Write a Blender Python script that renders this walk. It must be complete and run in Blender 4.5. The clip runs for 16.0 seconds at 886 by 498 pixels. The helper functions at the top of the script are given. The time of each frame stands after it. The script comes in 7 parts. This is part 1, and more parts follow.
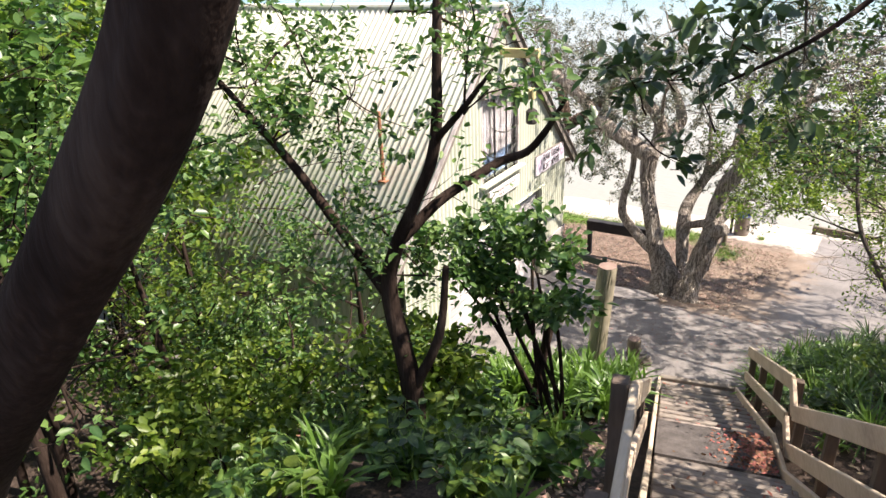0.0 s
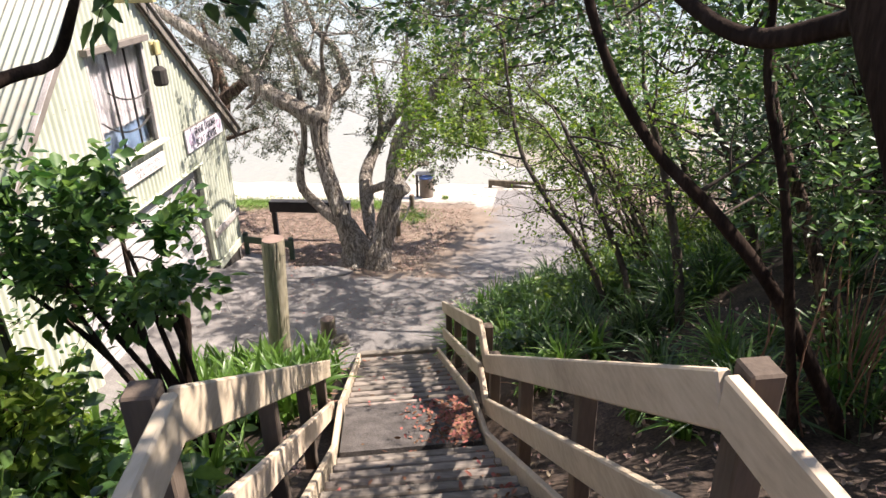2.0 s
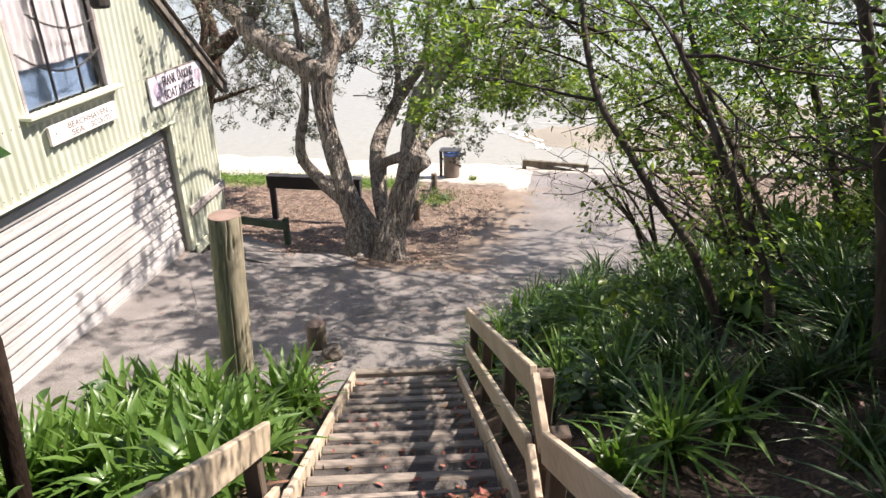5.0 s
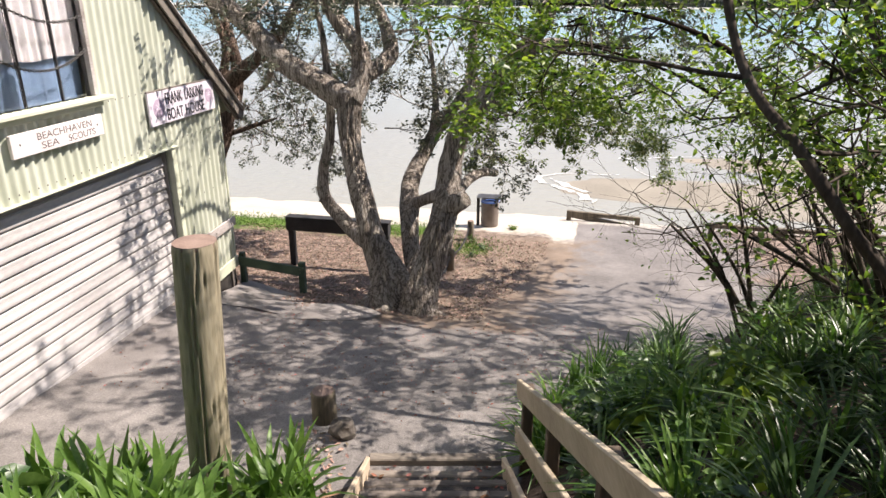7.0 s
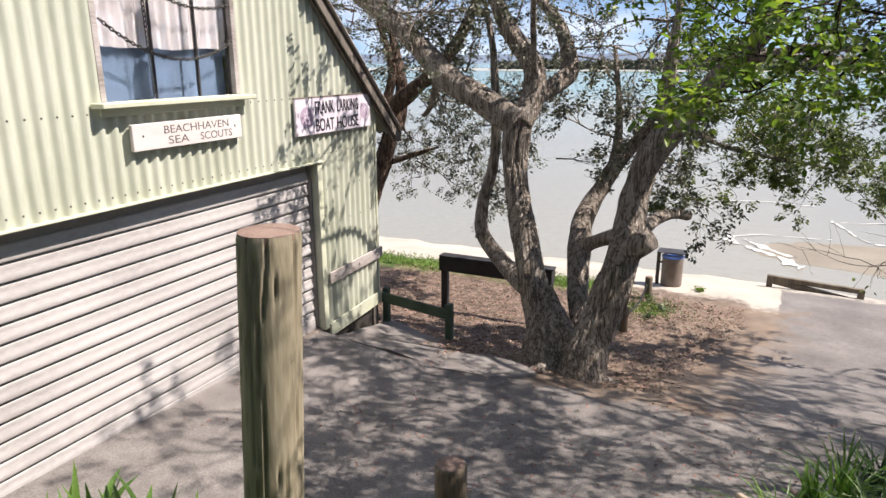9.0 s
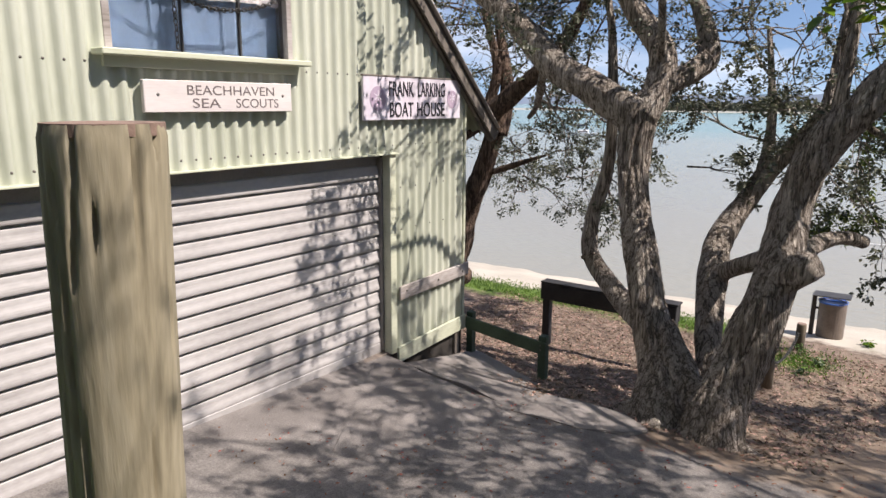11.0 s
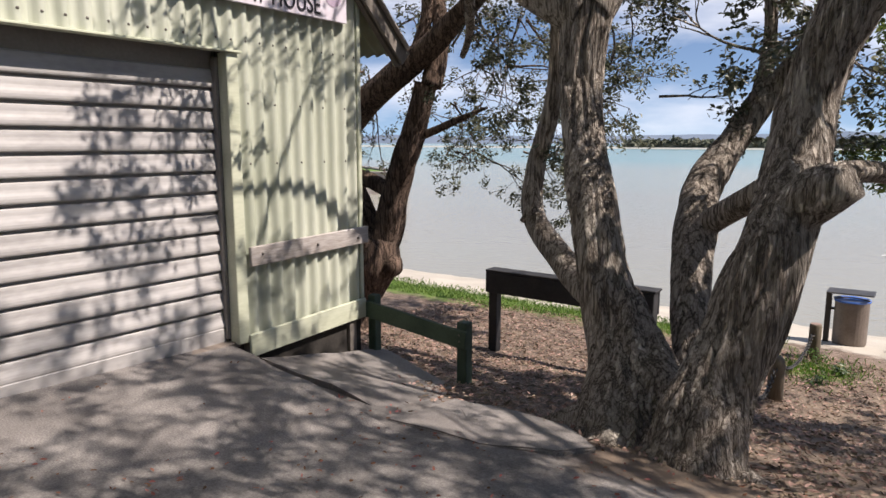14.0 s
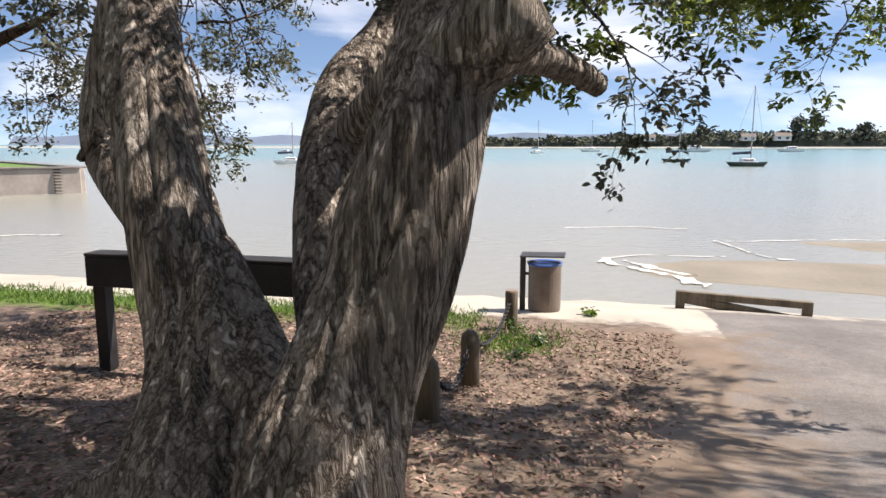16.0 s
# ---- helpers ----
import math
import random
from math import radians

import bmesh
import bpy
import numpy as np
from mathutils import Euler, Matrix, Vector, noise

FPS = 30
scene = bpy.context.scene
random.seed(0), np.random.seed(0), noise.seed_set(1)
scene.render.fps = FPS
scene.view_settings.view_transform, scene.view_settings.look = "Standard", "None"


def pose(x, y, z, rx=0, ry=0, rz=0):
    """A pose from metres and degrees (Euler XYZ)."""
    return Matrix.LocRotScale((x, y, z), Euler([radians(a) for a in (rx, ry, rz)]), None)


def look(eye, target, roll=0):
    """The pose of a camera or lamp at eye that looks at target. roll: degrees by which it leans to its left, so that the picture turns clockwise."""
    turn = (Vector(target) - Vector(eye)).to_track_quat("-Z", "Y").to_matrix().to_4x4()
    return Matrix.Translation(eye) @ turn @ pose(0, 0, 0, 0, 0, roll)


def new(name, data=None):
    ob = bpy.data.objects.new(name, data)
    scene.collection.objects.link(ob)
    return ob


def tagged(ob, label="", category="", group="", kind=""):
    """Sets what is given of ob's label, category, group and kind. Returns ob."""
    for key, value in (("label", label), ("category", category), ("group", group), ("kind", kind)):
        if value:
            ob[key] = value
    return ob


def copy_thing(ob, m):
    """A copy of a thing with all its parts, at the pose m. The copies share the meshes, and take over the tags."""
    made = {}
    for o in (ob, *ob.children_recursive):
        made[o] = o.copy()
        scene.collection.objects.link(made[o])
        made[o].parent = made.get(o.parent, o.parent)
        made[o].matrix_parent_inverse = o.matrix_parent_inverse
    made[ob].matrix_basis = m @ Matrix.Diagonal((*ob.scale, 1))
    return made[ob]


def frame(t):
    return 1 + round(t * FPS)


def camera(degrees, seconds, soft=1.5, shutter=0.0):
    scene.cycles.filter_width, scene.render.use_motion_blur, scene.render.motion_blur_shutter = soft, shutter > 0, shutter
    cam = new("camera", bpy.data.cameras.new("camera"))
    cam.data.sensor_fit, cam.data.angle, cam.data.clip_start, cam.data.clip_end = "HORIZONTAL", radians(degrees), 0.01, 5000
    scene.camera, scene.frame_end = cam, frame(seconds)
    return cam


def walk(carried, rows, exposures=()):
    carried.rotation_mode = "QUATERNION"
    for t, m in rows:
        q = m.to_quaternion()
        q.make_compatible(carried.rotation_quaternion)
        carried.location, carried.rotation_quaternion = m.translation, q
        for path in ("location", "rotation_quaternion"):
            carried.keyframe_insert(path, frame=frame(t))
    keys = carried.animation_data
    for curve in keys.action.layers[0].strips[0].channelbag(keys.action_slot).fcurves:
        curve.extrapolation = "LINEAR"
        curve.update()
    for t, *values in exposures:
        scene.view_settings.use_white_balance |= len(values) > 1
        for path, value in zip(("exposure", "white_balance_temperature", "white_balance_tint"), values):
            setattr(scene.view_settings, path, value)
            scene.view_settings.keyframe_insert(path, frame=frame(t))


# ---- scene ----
cam = camera(66.9, 16.0)
PATH = [
    (0, (0.019, 0.005, 7.797), (-0.942, 1.57, 7.005), -2.4),
    (0.5, (0.039, 0.406, 7.536), (-0.602, 2.118, 6.725), -1.8),
    (1, (0.135, 0.902, 7.284), (-0.173, 2.696, 6.454), -1.9),
    (1.5, (0.177, 1.345, 6.968), (-0.006, 3.156, 6.14), -1.0),
    (2, (0.215, 1.75, 6.715), (0.046, 3.56, 5.882), -1.2),
    (2.5, (0.255, 2.196, 6.482), (0.12, 3.993, 5.616), -0.9),
    (3, (0.197, 2.701, 6.216), (0.113, 4.501, 5.348), -1.1),
    (3.5, (0.16, 3.248, 6.021), (0.1, 5.054, 5.163), -0.8),
    (3.7, (0.137, 3.448, 5.978), (0.09, 5.25, 5.112), -1.0),
    (5.8, (-0.131, 5.09, 5.12), (-0.465, 6.863, 4.257), -0.3),
    (6, (-0.15, 5.288, 5.04), (-0.481, 7.061, 4.177), -0.3),
    (6.2, (-0.197, 5.45, 4.946), (-0.528, 7.226, 4.089), -0.0),
    (6.5, (-0.265, 5.703, 4.841), (-0.594, 7.476, 3.977), 0.3),
    (7, (-0.441, 6.072, 4.599), (-0.779, 7.912, 3.892), 0.2),
    (7.5, (-0.512, 6.455, 4.352), (-0.855, 8.351, 3.816), -0.3),
    (8, (-0.599, 6.838, 4.159), (-0.95, 8.731, 3.619), -0.1),
    (8.5, (-0.775, 7.157, 3.947), (-1.439, 8.968, 3.418), 0.3),
    (9, (-0.856, 7.602, 3.767), (-1.672, 9.347, 3.229), -0.1),
    (9.2, (-0.929, 7.775, 3.713), (-1.745, 9.518, 3.168), -0.0),
    (11.3, (-1.257, 9.394, 2.949), (-2.459, 10.954, 2.599), 0.1),
    (11.5, (-1.307, 9.537, 2.896), (-2.528, 11.101, 2.651), 0.2),
    (12, (-1.335, 9.923, 2.69), (-2.553, 11.504, 2.558), -0.2),
    (12.5, (-1.384, 10.311, 2.49), (-2.6, 11.892, 2.349), -0.2),
    (13, (-1.404, 10.752, 2.234), (-2.6, 12.35, 2.102), -0.2),
    (13.5, (-1.495, 11.179, 1.997), (-2.65, 12.788, 1.72), -0.2),
    (14, (-1.579, 11.62, 1.729), (-2.736, 13.221, 1.416), 0.1),
    (14.5, (-1.688, 12.11, 1.479), (-2.842, 13.711, 1.153), 0.2),
    (15, (-1.811, 12.676, 1.232), (-2.919, 14.31, 0.916), 0.2),
    (15.5, (-1.825, 13.322, 1.061), (-2.618, 15.131, 0.746), -0.3),
    (16, (-1.752, 13.97, 1.023), (-2.179, 15.899, 0.712), -0.1),
]
walk(cam, [(t, look(eye, target, roll)) for t, eye, target, roll in PATH],
     exposures=[(0.0, 1.40, 7050, 16), (3.0, 1.32, 6850, 16), (6.0, 1.12, 6900, 16), (9.0, 0.80, 6800, 16), (11.5, 0.56, 6750, 16), (12.5, 0.54, 6800, 16), (14.0, 0.52, 6850, 16), (16.0, 0.76, 6950, 15)])

SUN_FROM = Vector((1.0, 0.32, 1.35)).normalized()

world = bpy.data.worlds.new("sky")
scene.world = world
world.use_nodes = True
wt = world.node_tree
sky = wt.nodes.new("ShaderNodeTexSky")
sky.sky_type = "NISHITA"
sky.sun_disc = False
sky.sun_elevation = math.asin(SUN_FROM.z)
sky.sun_rotation = math.atan2(SUN_FROM.x, SUN_FROM.y)
sky.air_density, sky.dust_density, sky.ozone_density = 1.0, 0.05, 3.0
sky.altitude = 1500
wtc = wt.nodes.new("ShaderNodeTexCoord")
wmap = wt.nodes.new("ShaderNodeMapping")
wmap.inputs["Scale"].default_value = (1.6, 1.6, 5.5)
wnoise = wt.nodes.new("ShaderNodeTexNoise")
wnoise.inputs["Scale"].default_value = 2.1
wnoise.inputs["Detail"].default_value = 7.0
wramp = wt.nodes.new("ShaderNodeValToRGB")
wramp.color_ramp.elements[0].position, wramp.color_ramp.elements[1].position = 0.47, 0.80
wmix = wt.nodes.new("ShaderNodeMixRGB")
wmix.inputs["Color2"].default_value = (9.0, 9.3, 9.8, 1)
wback = wt.nodes["Background"]
wback.inputs["Strength"].default_value = 0.095
wup = wt.nodes.new("ShaderNodeVectorMath")
wup.operation = "ADD"
wup.inputs[1].default_value = (0, 0, 0.10)
wt.links.new(wtc.outputs["Generated"], wup.inputs[0])
wt.links.new(wup.outputs["Vector"], sky.inputs["Vector"])
wt.links.new(wtc.outputs["Generated"], wmap.inputs["Vector"])
wt.links.new(wmap.outputs["Vector"], wnoise.inputs["Vector"])
wt.links.new(wnoise.outputs["Fac"], wramp.inputs["Fac"])
wt.links.new(wramp.outputs["Color"], wmix.inputs["Fac"])
wt.links.new(sky.outputs["Color"], wmix.inputs["Color1"])
wt.links.new(wmix.outputs["Color"], wback.inputs["Color"])

sun = new("sun", bpy.data.lights.new("sun", "SUN"))
sun.data.energy = 5.0
sun.data.angle = radians(0.6)
sun.data.color = (1.0, 0.955, 0.88)
sun.matrix_world = look((0, 0, 30), Vector((0, 0, 30)) - SUN_FROM)


# ---- materials ----
def mat(name, colours, scale=4.0, rough=0.8, metal=0.0, bump=0.3, fine=40.0, stretch=(1, 1, 1), per="none", vary=0.0,
        translucent=0.0, spec=0.5, bump_scale=None, dist=0.02, detail_mix=0.35):
    """Two scales of noise between colours, with relief; per: 'object' or 'island' gives each piece its own shade."""
    m = bpy.data.materials.new(name)
    m.use_nodes = True
    t = m.node_tree
    n, ln = t.nodes, t.links
    b = n["Principled BSDF"]
    tc = n.new("ShaderNodeTexCoord")
    mp = n.new("ShaderNodeMapping")
    mp.inputs["Scale"].default_value = stretch
    geo = n.new("ShaderNodeNewGeometry")
    ln.new(geo.outputs["Position"] if per != "local" else tc.outputs["Object"], mp.inputs["Vector"])
    big = n.new("ShaderNodeTexNoise")
    big.inputs["Scale"].default_value, big.inputs["Detail"].default_value = scale, 5.0
    small = n.new("ShaderNodeTexNoise")
    small.inputs["Scale"].default_value, small.inputs["Detail"].default_value = fine, 4.0
    ln.new(mp.outputs["Vector"], big.inputs["Vector"])
    ln.new(mp.outputs["Vector"], small.inputs["Vector"])
    mixf = n.new("ShaderNodeMix")
    mixf.data_type = "FLOAT"
    mixf.inputs[0].default_value = detail_mix
    ln.new(big.outputs["Fac"], mixf.inputs[2])
    ln.new(small.outputs["Fac"], mixf.inputs[3])
    ramp = n.new("ShaderNodeValToRGB")
    e = ramp.color_ramp.elements
    k = len(colours)
    for i in range(k - 2):
        e.new(0.5)
    for i, c in enumerate(colours):
        e[i].position = 0.32 + 0.36 * i / max(1, k - 1)
        e[i].color = (*c, 1)
    ln.new(mixf.outputs[0], ramp.inputs["Fac"])
    colour = ramp.outputs["Color"]
    if per in ("object", "island") and vary > 0:
        hsv = n.new("ShaderNodeHueSaturation")
        src = n.new("ShaderNodeObjectInfo").outputs["Random"] if per == "object" else geo.outputs["Random Per Island"]
        mr = n.new("ShaderNodeMapRange")
        mr.inputs["To Min"].default_value, mr.inputs["To Max"].default_value = 1 - vary, 1 + vary
        ln.new(src, mr.inputs["Value"])
        ln.new(mr.outputs["Result"], hsv.inputs["Value"])
        mh = n.new("ShaderNodeMapRange")
        mh.inputs["To Min"].default_value, mh.inputs["To Max"].default_value = 0.5 + 0.06 * vary, 0.5 - 0.06 * vary
        ln.new(src, mh.inputs["Value"])
        ln.new(mh.outputs["Result"], hsv.inputs["Hue"])
        ln.new(colour, hsv.inputs["Color"])
        colour = hsv.outputs["Color"]
    ln.new(colour, b.inputs["Base Color"])
    b.inputs["Roughness"].default_value = rough
    b.inputs["Metallic"].default_value = metal
    b.inputs["Specular IOR Level"].default_value = spec
    if bump > 0:
        bp = n.new("ShaderNodeBump")
        bp.inputs["Strength"].default_value = bump
        bp.inputs["Distance"].default_value = dist
        ln.new(mixf.outputs[0] if bump_scale is None else small.outputs["Fac"], bp.inputs["Height"])
        ln.new(bp.outputs["Normal"], b.inputs["Normal"])
    if translucent > 0:
        tr = n.new("ShaderNodeBsdfTranslucent")
        mx = n.new("ShaderNodeMixShader")
        mx.inputs[0].default_value = translucent
        br = n.new("ShaderNodeHueSaturation")
        br.inputs["Value"].default_value = 1.7
        br.inputs["Saturation"].default_value = 1.1
        ln.new(colour, br.inputs["Color"])
        ln.new(br.outputs["Color"], tr.inputs["Color"])
        ln.new(b.outputs["BSDF"], mx.inputs[1])
        ln.new(tr.outputs["BSDF"], mx.inputs[2])
        ln.new(mx.outputs["Shader"], n["Material Output"].inputs["Surface"])
    return m


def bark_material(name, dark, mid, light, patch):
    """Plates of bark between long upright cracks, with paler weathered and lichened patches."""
    m = bpy.data.materials.new(name)
    m.use_nodes = True
    t = m.node_tree
    n, ln = t.nodes, t.links
    b = n["Principled BSDF"]
    geo = n.new("ShaderNodeNewGeometry")

    def tex(scale, stretch, detail, rough=0.55):
        mp = n.new("ShaderNodeMapping")
        mp.inputs["Scale"].default_value = (1, 1, stretch)
        ln.new(geo.outputs["Position"], mp.inputs["Vector"])
        x = n.new("ShaderNodeTexNoise")
        x.inputs["Scale"].default_value, x.inputs["Detail"].default_value, x.inputs["Roughness"].default_value = scale, detail, rough
        x.inputs["Distortion"].default_value = 0.12
        ln.new(mp.outputs["Vector"], x.inputs["Vector"])
        return x.outputs["Fac"]

    def op(kind, a, c):
        x = n.new("ShaderNodeMath")
        x.operation = kind
        for i, v in enumerate((a, c)):
            if isinstance(v, float):
                x.inputs[i].default_value = v
            else:
                ln.new(v, x.inputs[i])
        return x.outputs[0]

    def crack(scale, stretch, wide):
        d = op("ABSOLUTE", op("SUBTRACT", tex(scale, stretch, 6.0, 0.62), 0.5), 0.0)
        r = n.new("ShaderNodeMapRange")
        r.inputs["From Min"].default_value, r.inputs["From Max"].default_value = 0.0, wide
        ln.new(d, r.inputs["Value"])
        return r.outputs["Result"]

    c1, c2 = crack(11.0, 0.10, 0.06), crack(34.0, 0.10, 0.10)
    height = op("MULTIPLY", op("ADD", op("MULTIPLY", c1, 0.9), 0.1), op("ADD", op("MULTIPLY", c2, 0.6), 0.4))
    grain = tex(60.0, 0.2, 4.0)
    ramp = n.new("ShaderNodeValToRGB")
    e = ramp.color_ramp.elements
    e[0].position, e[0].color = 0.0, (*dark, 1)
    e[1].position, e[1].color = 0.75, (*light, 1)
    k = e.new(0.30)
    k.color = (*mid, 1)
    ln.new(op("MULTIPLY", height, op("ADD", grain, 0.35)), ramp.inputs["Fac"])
    pr = n.new("ShaderNodeMapRange")
    pr.inputs["From Min"].default_value, pr.inputs["From Max"].default_value, pr.inputs["To Max"].default_value = 0.52, 0.68, 0.6
    ln.new(tex(2.6, 0.6, 5.0), pr.inputs["Value"])
    mx = n.new("ShaderNodeMixRGB")
    mx.inputs["Color2"].default_value = (*patch, 1)
    ln.new(op("MULTIPLY", pr.outputs["Result"], height), mx.inputs["Fac"])
    ln.new(ramp.outputs["Color"], mx.inputs["Color1"])
    ln.new(mx.outputs["Color"], b.inputs["Base Color"])
    b.inputs["Roughness"].default_value = 0.95
    b.inputs["Specular IOR Level"].default_value = 0.2
    bp = n.new("ShaderNodeBump")
    bp.inputs["Strength"].default_value, bp.inputs["Distance"].default_value = 1.0, 0.035
    ln.new(op("ADD", height, op("MULTIPLY", grain, 0.3)), bp.inputs["Height"])
    ln.new(bp.outputs["Normal"], b.inputs["Normal"])
    return m


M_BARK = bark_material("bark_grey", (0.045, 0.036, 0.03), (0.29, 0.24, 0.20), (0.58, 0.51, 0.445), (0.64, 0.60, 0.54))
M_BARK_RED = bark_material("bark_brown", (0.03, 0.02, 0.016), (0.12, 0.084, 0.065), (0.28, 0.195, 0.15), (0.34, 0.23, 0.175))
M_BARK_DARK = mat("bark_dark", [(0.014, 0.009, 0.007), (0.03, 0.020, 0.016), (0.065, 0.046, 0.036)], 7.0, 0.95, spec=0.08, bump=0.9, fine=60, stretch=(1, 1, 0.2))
M_STEM = mat("brown_stem_bark", [(0.035, 0.027, 0.022), (0.075, 0.06, 0.05), (0.13, 0.108, 0.092)], 8.0, 0.95, spec=0.1, bump=0.5, fine=60, stretch=(1, 1, 0.25))
M_TWIG = mat("twig_bark", [(0.05, 0.04, 0.035), (0.13, 0.105, 0.09)], 8.0, 0.95, bump=0.3)
M_LEAF_POHU = mat("leaf_grey_olive", [(0.045, 0.053, 0.032), (0.088, 0.098, 0.06), (0.15, 0.157, 0.105)], 3.0, 0.42, bump=0, per="island", vary=0.55, translucent=0.25)
# brighter copy of the grey olive leaf, with sunlight put into the colour
M_LEAF_SUN = mat("leaf_olive_sun_in_colour", [(0.06, 0.085, 0.022), (0.11, 0.15, 0.04), (0.17, 0.215, 0.075)], 3.0, 0.42, bump=0, per="island", vary=0.5, translucent=0.4)
M_LEAF_BRIGHT = mat("leaf_bright_green", [(0.06, 0.105, 0.018), (0.11, 0.175, 0.03), (0.18, 0.25, 0.055)], 2.0, 0.4, bump=0, per="island", vary=0.45, translucent=0.5)
M_LEAF_MID = mat("leaf_mid_green", [(0.038, 0.085, 0.02), (0.07, 0.14, 0.034), (0.11, 0.19, 0.052)], 2.0, 0.4, bump=0, per="island", vary=0.5, translucent=0.3)
M_LEAF_DARK = mat("leaf_dark_green", [(0.024, 0.05, 0.017), (0.045, 0.085, 0.028), (0.075, 0.12, 0.042)], 2.0, 0.35, bump=0, per="island", vary=0.5, translucent=0.2)
M_STRAP = mat("strap_leaf", [(0.045, 0.10, 0.02), (0.085, 0.165, 0.032), (0.13, 0.215, 0.05)], 3.0, 0.38, bump=0, per="island", vary=0.4, translucent=0.35)
M_STRAP_DRY = mat("dry_blade", [(0.16, 0.075, 0.05), (0.28, 0.17, 0.10)], 6.0, 0.9, bump=0, per="island", vary=0.4)
M_GRASS = mat("grass_blade", [(0.06, 0.11, 0.02), (0.11, 0.19, 0.035)], 3.0, 0.6, bump=0, per="island", vary=0.4, translucent=0.3)
M_LITTER = mat("dead_leaf", [(0.10, 0.064, 0.048), (0.24, 0.165, 0.12), (0.44, 0.335, 0.26)], 9.0, 0.9, bump=0, per="island", vary=0.55)
M_RED_LITTER = mat("reddish_dead_leaf", [(0.16, 0.06, 0.04), (0.30, 0.13, 0.08)], 9.0, 0.9, bump=0, per="island", vary=0.5)
M_CLAD = mat("pale_green_painted_iron", [(0.375, 0.395, 0.31), (0.475, 0.494, 0.405), (0.55, 0.565, 0.48)], 1.3, 0.5, bump=0.05, fine=14, stretch=(1, 1, 0.35), detail_mix=0.3)
M_TRIM = mat("pale_green_painted_timber", [(0.41, 0.43, 0.31), (0.53, 0.545, 0.42), (0.59, 0.60, 0.48)], 3, 0.6, bump=0.15, fine=50, stretch=(1, 0.2, 1))
M_TRIM_GREY = mat("weathered_grey_timber", [(0.20, 0.17, 0.15), (0.38, 0.34, 0.32), (0.52, 0.48, 0.47)], 4, 0.85, bump=0.4, fine=60, stretch=(1, 0.15, 1))
M_BARGE = mat("grey_brown_barge_board", [(0.12, 0.10, 0.085), (0.22, 0.19, 0.165)], 4, 0.85, bump=0.3, fine=50)
M_ROOF = mat("weathered_pale_roof_iron", [(0.46, 0.47, 0.36), (0.60, 0.61, 0.50), (0.56, 0.44, 0.36)], 0.9, 0.6, bump=0.05, fine=9, stretch=(0.6, 1, 0.4))
M_SLAT = mat("off_white_roller_slat", [(0.31, 0.292, 0.288), (0.405, 0.385, 0.38), (0.47, 0.45, 0.444)], 2.0, 0.5, bump=0.05, fine=30, stretch=(1, 0.4, 1), per="object", vary=0.04)
M_DOORBOX = mat("grey_roller_housing", [(0.20, 0.18, 0.17), (0.30, 0.275, 0.26)], 2, 0.7, bump=0.1)
M_DARK = mat("dark_interior_timber", [(0.02, 0.017, 0.015), (0.05, 0.042, 0.036)], 3, 0.9, bump=0.1)
M_SIGN = mat("lilac_white_sign_face", [(0.56, 0.50, 0.58), (0.72, 0.67, 0.73)], 5, 0.45, bump=0.02, fine=16)
M_SIGN_PURPLE = mat("faded_purple_print", [(0.34, 0.26, 0.36), (0.48, 0.38, 0.47)], 9, 0.5, bump=0)
M_SIGN_WOOD = mat("weathered_white_board", [(0.56, 0.50, 0.49), (0.70, 0.65, 0.63)], 5, 0.7, bump=0.15, fine=60, stretch=(1, 0.15, 1))
M_BLACK = mat("black_lettering", [(0.012, 0.011, 0.016), (0.025, 0.022, 0.03)], 6, 0.5, bump=0)
M_CARVED = mat("dark_carved_lettering", [(0.10, 0.08, 0.08), (0.18, 0.15, 0.15)], 8, 0.9, bump=0)
M_CHAIN = mat("dark_iron_chain", [(0.02, 0.02, 0.022), (0.06, 0.055, 0.05)], 20, 0.5, metal=0.7, bump=0.1)
M_NAIL = mat("grey_nail_head", [(0.10, 0.09, 0.08), (0.22, 0.20, 0.18)], 20, 0.6, metal=0.5, bump=0)
M_CURTAIN = mat("pale_pinkish_curtain", [(0.26, 0.235, 0.24), (0.38, 0.345, 0.35)], 3, 0.9, bump=0.2, fine=30, stretch=(1, 5, 0.2))
M_BLUE = mat("faded_blue_panel", [(0.07, 0.105, 0.17), (0.11, 0.16, 0.245)], 2, 0.6, bump=0.05, stretch=(1, 3, 0.2))
M_RAIL = mat("sun_bleached_rail_timber", [(0.33, 0.255, 0.18), (0.46, 0.37, 0.27), (0.56, 0.46, 0.35)], 3, 0.8, bump=0.25, fine=45, stretch=(1, 0.2, 1), per="object", vary=0.10)
M_RAILPOST = mat("dark_brown_rail_post", [(0.06, 0.042, 0.032), (0.13, 0.095, 0.07)], 4, 0.9, bump=0.4, fine=50, stretch=(1, 1, 0.15))
M_STEP = mat("weathered_step_timber", [(0.095, 0.078, 0.066), (0.19, 0.158, 0.132), (0.32, 0.272, 0.225)], 4, 0.85, bump=0.35, fine=50, stretch=(0.2, 1, 1), per="object", vary=0.16)
M_TREAD = mat("gravel_and_mulch_tread", [(0.03, 0.025, 0.022), (0.07, 0.06, 0.055), (0.15, 0.13, 0.12)], 7, 0.95, bump=0.8, fine=90, detail_mix=0.6)
M_POST = mat("weathered_pole_timber", [(0.15, 0.125, 0.08), (0.30, 0.26, 0.18), (0.41, 0.365, 0.275)], 3.2, 0.9, bump=0.5, fine=44, stretch=(1, 1, 0.10), dist=0.012, detail_mix=0.42)
